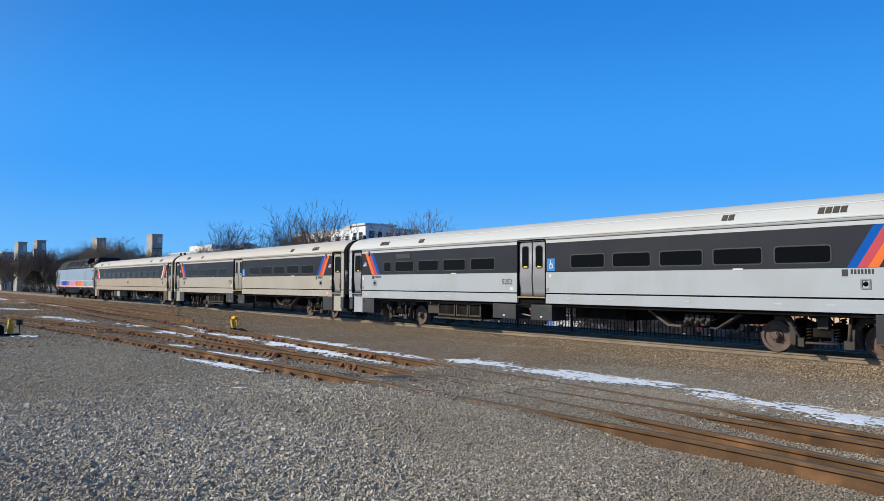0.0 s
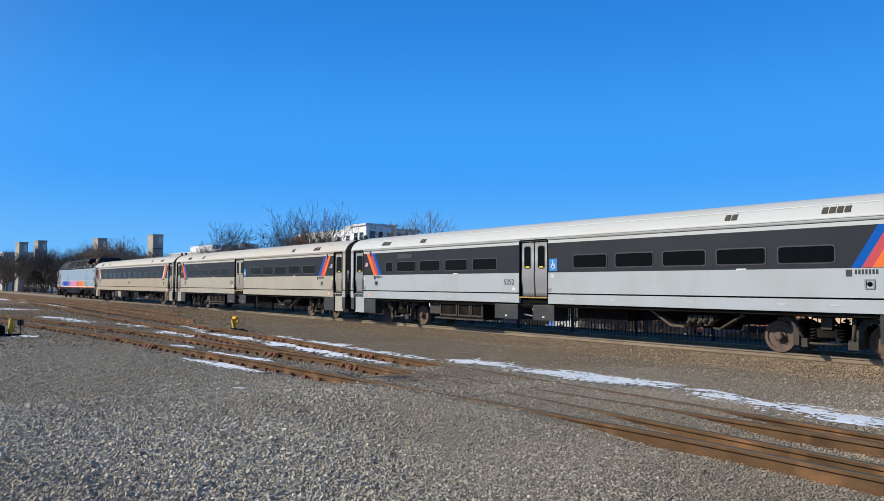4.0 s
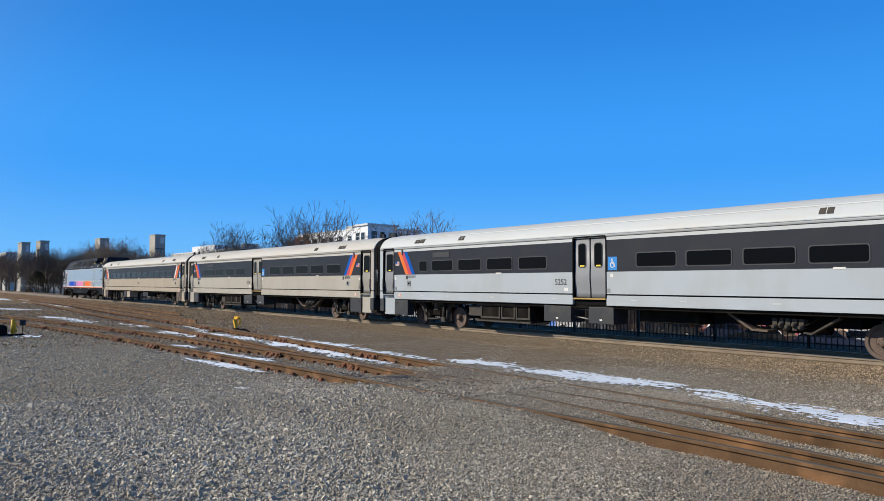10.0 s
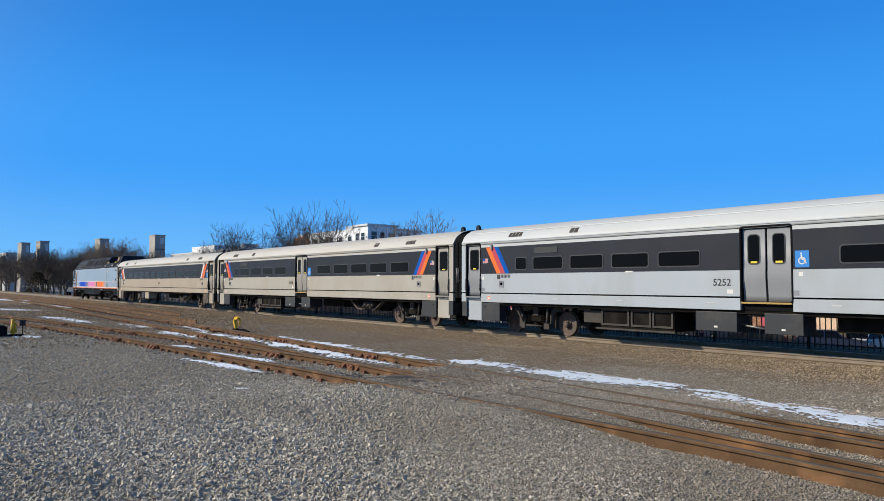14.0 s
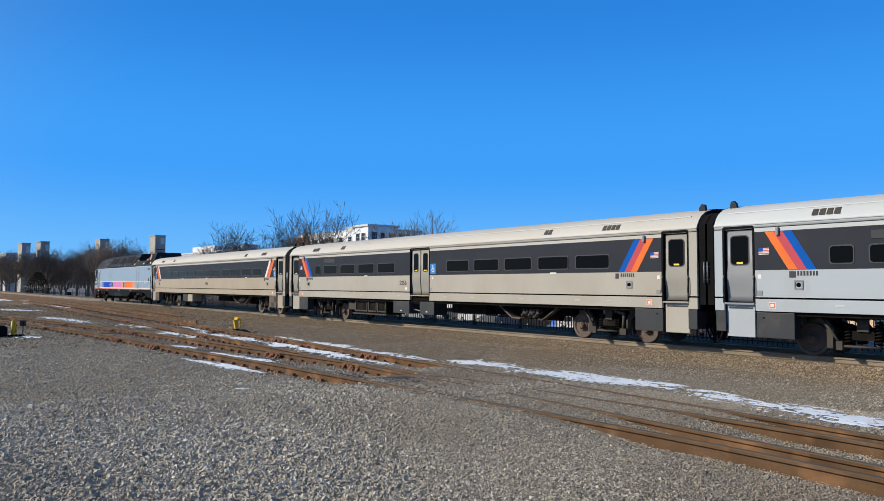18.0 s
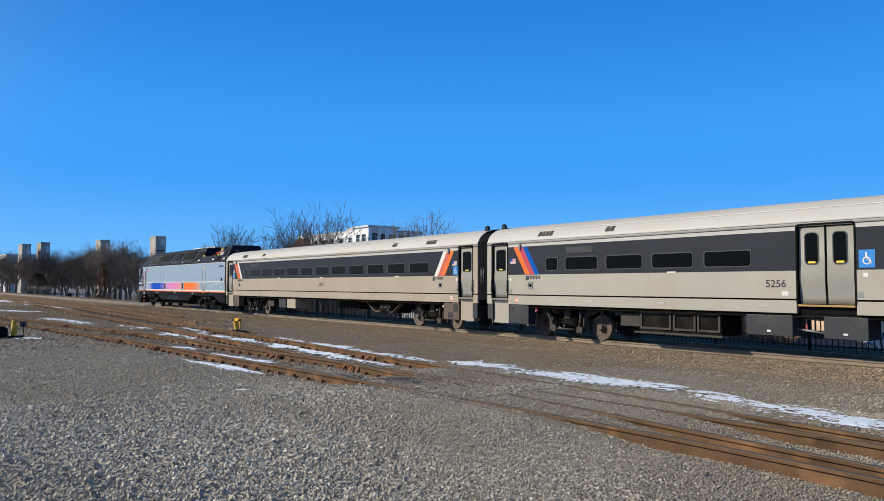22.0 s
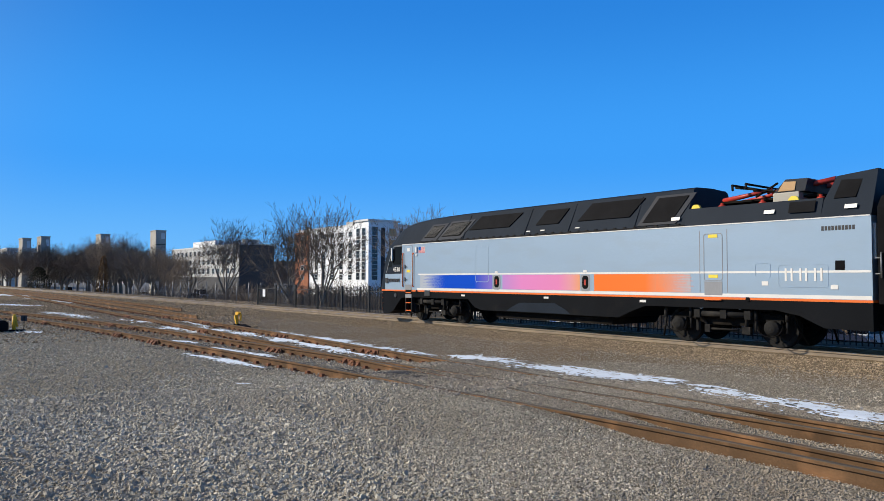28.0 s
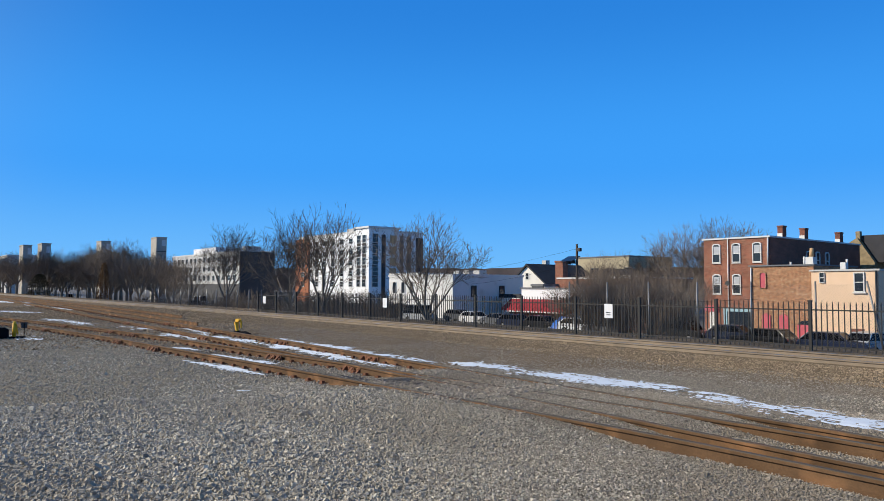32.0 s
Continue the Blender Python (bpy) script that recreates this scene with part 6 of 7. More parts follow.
def switch_stand():
    s = thing("switch_stand", pose(-27.6, 11.35, ground_z(-27.6, 11.35)), "yellow hand-thrown switch stand beside the yard track", "switch stand")
    part("base", prism(bmesh.new(), [(-0.35, 0), (0.75, 0), (0.70, 0.06), (0.2, 0.12), (-0.30, 0.08)], -0.22, 0.22), M["black"], s)
    part("post", prism(bmesh.new(), [(-0.17, 0.10), (-0.10, 0.10), (-0.12, 0.48), (-0.22, 0.48)], -0.04, 0.04), M["yellow"], s)
    part("head", prism(bmesh.new(), [(-0.25, 0.47), (-0.08, 0.48), (0.08, 0.51), (0.14, 0.57), (-0.02, 0.62), (-0.12, 0.57), (-0.23, 0.60)], -0.06, 0.06), M["yellow"], s)
    part("lever", prism(bmesh.new(), [(-0.04, 0.46), (0.06, 0.50), (0.26, 0.14), (0.16, 0.12)], -0.19, -0.12), M["yellow"], s, "bright yellow throw lever")
    part("side_arm", prism(bmesh.new(), [(0.06, 0.52), (0.14, 0.52), (0.12, 0.26), (0.06, 0.26)], 0.02, 0.08), M["yellow"], s)
    part("counterweight", rod(bmesh.new(), (0.14, -0.24, 0.10), (0.30, -0.08, 0.10), 0.06, n=10), M["black"], s)
    part("rod", rod(bmesh.new(), (0.1, -0.1, 0.06), (0.25, -1.3, 0.05), 0.025, n=6), M["plate"], s)
    m = thing("switch_machine", pose(-29.6, 3.74, ground_z(-29.6, 3.74)), "black switch machine with a yellow lever at the yard's edge", "switch machine")
    part("case", one_box(-0.35, 0.30, -1.00, -0.14, 0.02, 0.36, bevel=0.06), M["black"], m)
    part("lid", one_box(-0.30, 0.25, -0.92, -0.22, 0.36, 0.40, bevel=0.015), M["black"], m)
    part("post", rod(bmesh.new(), (0.0, 0.05, 0.0), (0.0, 0.05, 0.56), 0.07, 0.055, n=10), M["yellow"], m)
    part("head", rod(bmesh.new(), (0.0, 0.02, 0.54), (0.0, 0.10, 0.56), 0.06, n=10), M["yellow"], m)
    part("lever", rod(bmesh.new(), (0.0, 0.10, 0.52), (0.02, 0.16, 0.14), 0.03, n=8), M["yellow"], m)
    part("foot", one_box(-0.2, 0.2, -0.14, 0.4, 0.0, 0.06, bevel=0.01), M["black"], m)
    part("target", one_box(0.0, 0.02, 0.26, 0.46, 0.36, 0.56), M["dark_box"], m)
    part("mast", rod(bmesh.new(), (0.03, 0.36, 0), (0.03, 0.36, 0.52), 0.015, n=6), M["grime"], m)


switch_stand()


def rail_braces():
    """Clusters of rusty joint bars and braces along the yard rails."""
    spots = [(-15.6, "b", 0), (-21.5, "b", 0), (-29.5, "b", 0), (-17.4, "a", 1), (-13.8, "a", 1), (-21.8, "a", 0), (-25.2, "a", 0), (-25.0, "b", -1), (-30.5, "a", 1),
             (-33.5, "a", 0), (-36.0, "a", 1), (-28.2, "a", 1), (-35.5, "b", 0), (-37.0, "b", -1)]
    for x, tr, side in spots:
        y = front_a(x) + (GAUGE if side == 1 else 0) if tr == "a" else back_b(x) - (GAUGE if side == -1 else 0)
        b = thing("rail_joint", pose(x, y, -0.145), "rusty bolted joint bar clamped on the yard rail", "rail joint", "rail joints")
        part("bar", one_box(-0.42, 0.42, -0.065, -0.036, 0.04, 0.135, bevel=0.008), M["plate"], b)
        for k in range(4):
            u = -0.3 + 0.2 * k
            part("bolt", rod(bmesh.new(), (u, -0.12, 0.085), (u, -0.06, 0.085), 0.028, n=6), M["plate"], b)
        for k in (-1, 0, 1):
            part("brace", prism(bmesh.new(), [(-0.20, 0.0), (-0.06, 0.0), (-0.05, 0.12), (-0.09, 0.12)], k * 0.3 - 0.05, k * 0.3 + 0.05, "x"), M["plate"], b)


rail_braces()

# ---- trees ----


def bare_tree_mesh(name, seed, height, spread, limbs=5, depth=5, trunk=0.16, low=0.2, twig=0.0075):
    """Verts and faces of a leafless tree: tapered trunk, limbs and many fine twigs."""
    rng = random.Random(seed)
    verts, faces = [], []
    wood = []

    def bar(p, q, r0, r1, n):
        d = (q - p).normalized()
        a = d.orthogonal().normalized()
        b = d.cross(a)
        s = len(verts)
        for c, r in ((p, r0), (q, r1)):
            for i in range(n):
                t = 2 * math.pi * i / n
                verts.append(tuple(c + (a * math.cos(t) + b * math.sin(t)) * r))
        for i in range(n):
            j = (i + 1) % n
            faces.append((s + i, s + j, s + n + j, s + n + i))
            wood.append(0 if r0 > max(0.03, twig * 1.6) else 1)

    def grow(p, d, length, r, level):
        steps = 3 if level < 3 else 2
        q = p
        for k in range(steps):
            d = (d + Vector((rng.uniform(-1, 1), rng.uniform(-1, 1), rng.uniform(-0.4, 0.9))) * (0.13 if level < 2 else 0.17)).normalized()
            nq = q + d * (length / steps)
            ra, rb = r * (1 - 0.45 * k / steps), r * (1 - 0.45 * (k + 1) / steps)
            bar(q, nq, ra, rb, 6 if level < 2 else 3)
            if level < depth and (k > 0 or level > 1):
                for _ in range(rng.choice((1, 1, 2, 2)) if level < depth - 1 else rng.choice((0, 1, 1, 2))):
                    side = d.orthogonal().normalized()
                    side.rotate(Matrix.Rotation(rng.uniform(0, 6.28), 3, d))
                    nd = (d * rng.uniform(0.55, 1.0) + side * rng.uniform(0.45, 0.95) * spread + Vector((0, 0, 0.22))).normalized()
                    grow(nq, nd, length * rng.uniform(0.5, 0.78), max(twig, rb * rng.uniform(0.45, 0.7)), level + 1)
            q = nq
        if level < depth:
            grow(q, d, length * 0.6, max(twig, r * 0.5), level + 1)

    top = height * low
    q = Vector((0, 0, -0.3))
    nq = Vector((rng.uniform(-0.1, 0.1), rng.uniform(-0.1, 0.1), top))
    bar(q, nq, trunk * 1.25, trunk, 8)
    for k in range(limbs):
        a = 2 * math.pi * (k + rng.random() * 0.7) / limbs
        d = Vector((math.cos(a) * spread * 0.6, math.sin(a) * spread * 0.6, 1.0)).normalized()
        grow(nq, d, height * 0.30 * rng.uniform(0.85, 1.15), trunk * rng.uniform(0.45, 0.65), 1)
    grow(nq, Vector((0, 0, 1)), height * 0.34, trunk * 0.75, 1)
    h = max(v[2] for v in verts)
    k = height / h
    verts = [(x * k, y * k, z * k) for x, y, z in verts]
    return verts, faces, wood


def tree_kind(seed, height, spread, label, **k):
    verts, faces, wood = bare_tree_mesh("tree", seed, height, spread, **k)
    t = thing("bare_tree", pose(0, 0, 0), label, "tree", "bare trees")
    tr = [f for f, w in zip(faces, wood) if w == 0]
    tw = [f for f, w in zip(faces, wood) if w == 1]
    for nm, fs, mt in (("trunk", tr, M["bark"]), ("crown", tw, M["twig"])):
        used = sorted({i for f in fs for i in f})
        at = {v: i for i, v in enumerate(used)}
        from_arrays(nm, [verts[i] for i in used], [tuple(at[i] for i in f) for f in fs], mt, t)
    return t


BARE = "leafless grey-brown tree with fine branches behind the fence"
SCRUB = "tangle of leafless brown scrub and vines behind the fence"
FARWOOD = "leafless dark street tree with a bare trunk and dense twigs"
kinds = [tree_kind(11, 10.0, 1.0, BARE, depth=5, limbs=6, twig=0.012), tree_kind(23, 10.0, 0.9, BARE, limbs=6, depth=5, twig=0.012), tree_kind(37, 10.0, 1.15, BARE, limbs=6, depth=5, twig=0.012),
         tree_kind(41, 5.0, 1.3, SCRUB, limbs=8, depth=4, trunk=0.05, low=0.05, twig=0.013),
         tree_kind(45, 5.0, 0.8, "thicket of fine upright leafless brown shoots behind the fence", limbs=10, depth=5, trunk=0.035, low=0.04, twig=0.0062),
         tree_kind(53, 10.0, 1.2, FARWOOD, limbs=9, depth=5, trunk=0.26, low=0.26, twig=0.017), tree_kind(67, 10.0, 1.1, FARWOOD, limbs=8, depth=5, trunk=0.24, low=0.29, twig=0.017)]
homes = {0: [(-42.5, 32.1, 10.3), (-92.2, 36.0, 13.0), (-52.0, 80.0, 13.0), (-47.0, 80, 13.4)],
         1: [(-60.5, 33.0, 12.6), (-57.1, 80.0, 10.5), (-80, 38, 8), (-112, 38, 10)],
         2: [(-69.1, 34.0, 13.0), (-49.5, 84.0, 13.0), (-63.6, 80.0, 10.0), (-66.0, 80, 9.5), (-104, 33, 8.0)],
         3: [(-73, 32, 4.6), (-80, 33, 4.2), (-66, 31, 3.6), (-70, 31, 3.6), (-76, 31, 4.0), (-63.5, 30.5, 3.2), (-59.5, 31, 3.4), (-84, 31, 4.2), (-78, 36, 4.4), (-67, 37, 4.0), (-72.5, 38, 4.4), (-90, 36, 4.6), (-53, 31, 3.0), (-61.5, 35, 3.8), (-56, 32, 3.4), (-98, 31, 4.4), (-108, 31, 4.0), (-118, 32, 3.6), (-88, 31, 4.2), (-74, 40, 4.6), (-71, 39, 4.2), (-68, 40, 4.8), (-66, 42, 4.6), (-63, 39, 4.4), (-61, 41, 4.8), (-58.5, 38.5, 4.2), (-65, 36, 3.8), (-76, 43, 5.0), (-57, 37, 3.6)],
         4: [(-31, 39, 6.0), (-32.5, 40, 5.6), (-28.9, 39, 5.8), (-29.5, 42, 6.4), (-35.0, 42, 5.6), (-27.6, 41, 6.0), (-33.0, 42.5, 6.2), (-31.0, 44.5, 6.6), (-27.0, 38, 5.0), (-30.0, 37.5, 4.8), (-33.8, 38.8, 5.0), (-34.6, 45.5, 6.2)],
         5: [(-148.8, 36.0, 13.6), (-173.9, 31.0, 13.0), (-128, 38, 10), (-166.0, 35.0, 14.0), (-152, 33, 11.5), (-200, 33, 12.2), (-225, 31, 11), (-184, 34, 12.6), (-220.4, 27.0, 10.6), (-260, 27, 11), (-180, 29, 11.5), (-232, 38, 13), (-300, 36, 13.5), (-205, 26.5, 11.5), (-250, 26, 12), (-188, 27, 11), (-158, 36, 14.5), (-140, 33, 12.5)],
         6: [(-197.6, 29.0, 11.0), (-115.9, 36.0, 10.0), (-137, 35, 12), (-176, 38, 13.5), (-285, 28, 11), (-158, 31, 12.2), (-240, 33, 12), (-210, 36, 12.5), (-122, 33, 10.5), (-145, 42, 12), (-192, 40, 13.5), (-275, 31, 12), (-250, 40, 13), (-228, 26.2, 12), (-300, 27, 13), (-172, 28, 11.5), (-165, 41, 15), (-130, 34, 11), (-340, 28, 13)]}
turn = random.Random(8)
for k, spots in homes.items():
    tall = 5.0 if k in (3, 4) else 10.0
    for i, (x, y, h) in enumerate(spots):
        m = pose(x, y, ground_z(x, y) - 0.05, 0, 0, turn.uniform(0, 360)) @ Matrix.Scale(h / tall, 4)
        if i == 0:
            kinds[k].matrix_basis = m
        else:
            c = copy_thing(kinds[k], m)
            c.matrix_basis = m


def leafy_clump(name, label, x, y, wide, low, high, colour, seed, count=1500):
    """A dense evergreen mass of small leaves on short stems, narrower towards its ragged top."""
    rng = random.Random(seed)
    z0 = ground_z(x, y)
    t = thing(name, pose(x, y, z0), label, "shrub")
    part("stem", rod(bmesh.new(), (0, 0, -0.2), (0.1, 0, high * 0.8), 0.14, 0.04, n=7), M["bark"], t)
    verts, faces = [], []
    for _ in range(count):
        f = rng.random()
        z = low + (high - low) * f
        r = wide / 2 * (1 - 0.75 * f ** 2) * rng.uniform(0.45, 1.08)
        a = rng.uniform(0, 6.283)
        c = Vector((r * math.cos(a), r * math.sin(a), z + rng.uniform(-0.15, 0.15)))
        u = Vector((rng.gauss(0, 1), rng.gauss(0, 1), rng.gauss(0, 1))).normalized() * rng.uniform(0.10, 0.22)
        v = u.orthogonal().normalized() * rng.uniform(0.05, 0.11)
        k = len(verts)
        verts += [tuple(c - u), tuple(c + v), tuple(c + u), tuple(c - v)]
        faces.append((k, k + 1, k + 2, k + 3))
    from_arrays("leaves", verts, faces, mat(name + "_leaf", colour, 0.8, var=0.35, scale=1.5, fine=9, spec=0.2, rand=0.4, island=True), t)


leafy_clump("evergreen_shrub", "dark evergreen shrub beside the far fence", -167.0, 25.6, 4.6, 0.2, 4.4, (0.035, 0.032, 0.018), 5)
leafy_clump("ivy_thicket", "brown ivy that wraps a tree trunk behind the fence", -132.0, 30.0, 2.4, 0.4, 8.2, (0.15, 0.085, 0.04), 9)

# ---- buildings behind ----
LOT = -2.72


def window_on(parent, x0, x1, z0, z1, y, arched=False, frame_mat="trim", glass="glass_far", axis="y", bars=True, depth=0.10):
    """A framed window on a wall at y (axis y) or on a wall at x = y that runs along y (axis x)."""
    o = [(x0, z0), (x1, z0), (x1, z1), (x0, z1)]
    w = min(0.10, (x1 - x0) * 0.10)
    if arched:
        m = (x0 + x1) / 2
        o = [(x0, z0), (x1, z0), (x1, z1), (m + (x1 - x0) * 0.25, z1 + 0.13), (m - (x1 - x0) * 0.25, z1 + 0.13), (x0, z1)]
    cx, cz = (x0 + x1) / 2, (z0 + z1) / 2
    kx, kz = 1 - 2 * w / (x1 - x0), 1 - 2 * w / (z1 - z0)
    inn = [(cx + (u - cx) * kx, cz + (v - cz) * kz) for u, v in o]
    f = bmesh.new()
    ring(f, o, inn, -depth, 0.05)
    if bars:
        box(f, inn[0][0], inn[1][0], -0.06, -0.02, cz - 0.03, cz + 0.03)
    p = bmesh.new()
    prism(p, inn, -0.035, 0.01)
    for b in (f, p):
        if axis == "x":
            bmesh.ops.transform(b, matrix=Matrix.Translation((y, 0, 0)) @ Matrix.Rotation(radians(90), 4, "Z"), verts=b.verts)
        else:
            bmesh.ops.transform(b, matrix=Matrix.Translation((0, y, 0)), verts=b.verts)
    win = part("window", f, M[frame_mat], parent)
    part("pane", p, M[glass], win)
    return win


def block(name, x0, x1, y0, y1, top, wall, label, category="building", base=LOT, side=None, parapet=0.3, cap="trim", roof="roofing"):
    """A flat-roofed building: walls, roof and parapet cap. The side wall may have a material of its own."""
    b = thing(name, pose(0, 0, 0), label, category)
    part("wall", one_box(x0, x1, y0, y1, base - 0.3, top), M[wall], b)
    if side:
        part("side_wall", one_box(x1, x1 + 0.06, y0 + 0.03, y1, base - 0.3, top - 0.01), M[side], b)
    part("roof", one_box(x0 + 0.2, x1 - 0.2, y0 + 0.2, y1 - 0.2, top, top + 0.05), M[roof], b)
    bm = bmesh.new()
    e = 0.12
    for q in ((x0 - e, x1 + e, y0 - e, y0 + 0.2), (x0 - e, x1 + e, y1 - 0.2, y1 + e), (x0 - e, x0 + 0.2, y0 + 0.2, y1 - 0.2), (x1 - 0.2, x1 + e, y0 + 0.2, y1 - 0.2)):
        box(bm, *q, top, top + parapet)
    part("cornice", bm, M[cap], b)
    return b


def town():
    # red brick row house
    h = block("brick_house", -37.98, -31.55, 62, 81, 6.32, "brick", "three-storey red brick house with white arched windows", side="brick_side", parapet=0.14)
    for i, x in enumerate((-36.64, -34.66, -32.67)):
        for z0, z1 in ((4.12, 5.80), (1.22, 2.94)):
            if i == 2 and z0 < 2:
                continue
            window_on(h, x - 0.42, x + 0.42, z0, z1, 62, True)
            part("curtain", one_box(x - 0.28, x + 0.28, 61.945, 61.960, z0 + 0.85, z1 - 0.12), M["curtain"], h)
            part("sill", one_box(x - 0.46, x + 0.46, 61.9, 62.0, z0 - 0.08, z0 - 0.02), M["trim"], h)
    part("downpipe", rod(bmesh.new(), (-35.46, 61.9, LOT), (-35.46, 61.9, 6.3), 0.05, n=6), M["trim"], h)
    part("corner_pipe", rod(bmesh.new(), (-31.68, 61.9, 3.7), (-31.62, 61.9, 6.3), 0.07, n=6), M["trim"], h)
    part("door", one_box(-37.4, -36.65, 61.9, 62.0, LOT, -0.5), M["trim"], h, "white back door")
    part("door_head", one_box(-37.9, -36.5, 61.88, 62.0, -0.45, 0.1), M["door_pink"], h)
    part("shopfront", one_box(-36.0, -32.3, 61.93, 62.0, -2.2, -0.1), mat("pale_blue_shopfront", (0.30, 0.48, 0.56), 0.7, var=0.15, scale=2), h, "pale blue shopfront")
    part("shop_window", one_box(-35.6, -32.6, 61.88, 61.93, -1.8, -0.4), M["glass_far"], h)
    for y, w in ((64.75, 0.72), (69.05, 0.72), (76.7, 0.72)):
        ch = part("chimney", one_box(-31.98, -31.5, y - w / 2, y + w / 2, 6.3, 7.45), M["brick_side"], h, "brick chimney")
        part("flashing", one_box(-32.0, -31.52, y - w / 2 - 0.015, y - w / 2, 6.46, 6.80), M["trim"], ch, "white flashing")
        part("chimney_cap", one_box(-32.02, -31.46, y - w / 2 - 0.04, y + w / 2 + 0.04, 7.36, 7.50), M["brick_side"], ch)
    for y in (69.2, 71.2, 73.2):
        window_on(h, y - 0.4, y + 0.4, 3.7, 5.2, -31.49, True, axis="x")
    part("dish", turned(bmesh.new(), [(0, 0.24), (0.08, 0.2), (0.12, 0.06)], 14, (-35.25, 61.4, 2.2)), M["dark_box"], h)
    # lower wing in mottled brick
    w = block("brick_wing", -31.2, -25.98, 58, 66, 3.58, "brick_tan", "low mottled brick wing with pink doors", cap="roofing", parapet=0.12)
    window_on(w, -30.4, -29.8, 1.75, 3.0, 58, True, "brick_tan", "door_pink", bars=False)
    for x0, x1 in ((-30.2, -29.5), (-28.75, -28.05)):
        part("pink_door", prism(bmesh.new(), [(x0, -2.2), (x1, -2.2), (x1, -0.5), ((x0 + x1) / 2, -0.32), (x0, -0.5)], 57.9, 58.0), M["door_pink"], w, "faded pink door")
    part("arch_door", prism(bmesh.new(), [(-27.3, -2.4), (-26.1, -2.4), (-26.1, -1.15), (-27.3, -1.15)], 57.88, 58.0), M["door_pink"], w, "pink double doors under an arched light")
    part("arch_light", prism(bmesh.new(), [(-27.3, -1.13), (-26.1, -1.13), (-26.4, -0.86), (-26.7, -0.78), (-27.0, -0.86)], 57.9, 58.0), M["glass_far"], w)
    part("downpipe", rod(bmesh.new(), (-31.1, 57.9, LOT), (-31.1, 57.9, 3.5), 0.06, n=6), M["trim"], w)
    for x, y, zz, hh in ((-27.6, 60, 3.5, 0.9), (-29.2, 61, 3.5, 0.5), (-25.5, 63, 3.5, 0.7)):
        part("roof_vent", rod(bmesh.new(), (x, y, zz), (x, y, zz + hh), 0.09, n=8), M["trim"], w)
    part("roof_hood", prism(bmesh.new(), [(-28.0, 3.5), (-27.3, 3.5), (-27.35, 4.4), (-27.95, 4.4)], 61, 61.7), M["trim"], w)
    part("orange_vent", rod(bmesh.new(), (-27.65, 61.4, 4.4), (-27.6, 61.4, 5.15), 0.19, 0.16, n=10), M["boarding"], w)
    dk = block("brick_shed", -51.2, -43.2, 60, 66, 1.55, "brick_shade", "low dark brown brick shed behind the thicket", parapet=0.1, cap="roofing")
    part("door", one_box(-47.6, -46.6, 59.93, 60.0, LOT, -0.6), M["dark_box"], dk)
    # peach stucco house
    c = block("stucco_house", -25.98, -21.16, 57.6, 66, 3.10, "cream", "peach stucco building with two windows", cap="grey_wall", parapet=0.13)
    window_on(c, -25.35, -24.95, 2.2, 3.0, 57.6)
    window_on(c, -22.85, -22.1, 1.5, 2.98, 57.6)
    part("sill", one_box(-22.95, -22.0, 57.45, 57.6, 1.4, 1.5), M["trim"], c)
    part("opening", one_box(-23.1, -22.2, 57.56, 57.6, -2.1, -1.25), M["brick_side"], c, "dark boarded opening")
    part("corner_pipe", rod(bmesh.new(), (-21.3, 57.5, LOT), (-21.3, 57.5, 3.1), 0.07, n=6), M["dark_box"], c)
    part("roof_hood", one_box(-24.8, -24.4, 60, 60.4, 3.1, 3.85), M["trim"], c)
    # fieldstone gable behind
    g = thing("stone_house", pose(0, 0, 0), "tan fieldstone gable with a dark grey roof", "building")
    part("wall", prism(bmesh.new(), [(-34.6, LOT), (-31.2, LOT), (-31.2, 4.6), (-32.9, 7.35), (-34.6, 6.3)], 84, 92), M["fieldstone"], g)
    part("roof", prism(bmesh.new(), [(-33.0, 7.6), (-32.75, 7.35), (-31.2, 4.6), (-14, 4.6), (-14, 7.6)], 84.6, 94), M["shingle"], g)
    part("chimney", one_box(-33.12, -32.7, 84.2, 84.8, 6.2, 8.05), M["fieldstone"], g)
    # white stucco block
    s = block("stucco_block", -94.9, -78.7, 64, 78, 3.35, "stucco", "long low white stucco building with arched windows", parapet=0.3, cap="stucco")
    part("parapet_step", one_box(-94.9, -87.0, 64.0, 70, 3.35, 3.95), M["stucco"], s)
    for x in (-93.3, -90.9, -88.7):
        window_on(s, x - 0.55, x + 0.55, 0.7, 2.5, 64, True, "stucco", bars=False)
    for y in (67.9, 73.5):
        window_on(s, y - 0.5, y + 0.5, 0.3, 2.0, -78.64, False, "dark_box", axis="x")
    for k in range(3):
        part("roof_unit", one_box(-86 + 2.4 * k, -84.6 + 2.4 * k, 70, 71.5, 3.4, 4.3), M["grey_wall"], s)
    # garage with the red awning
    ga = block("garage", -72.9, -62.9, 72, 82, 1.55, "apt_white", "white garage with a long red awning", parapet=0.2, cap="roofing")
    part("garage_opening", one_box(-75.0, -64.5, 71.6, 72.0, LOT, -1.0), M["brick_side"], ga)
    part("annex", one_box(-77.0, -72.9, 72, 80, LOT, 0.2), M["stucco"], ga)
    bm = prism(bmesh.new(), [(71.95, 0.10), (70.0, -1.25), (70.0, -1.65), (71.95, -1.65)], -75.1, -63.1, "x")
    aw = part("awning", bm, M["awning"], ga, "red fabric awning with a scalloped white edge")
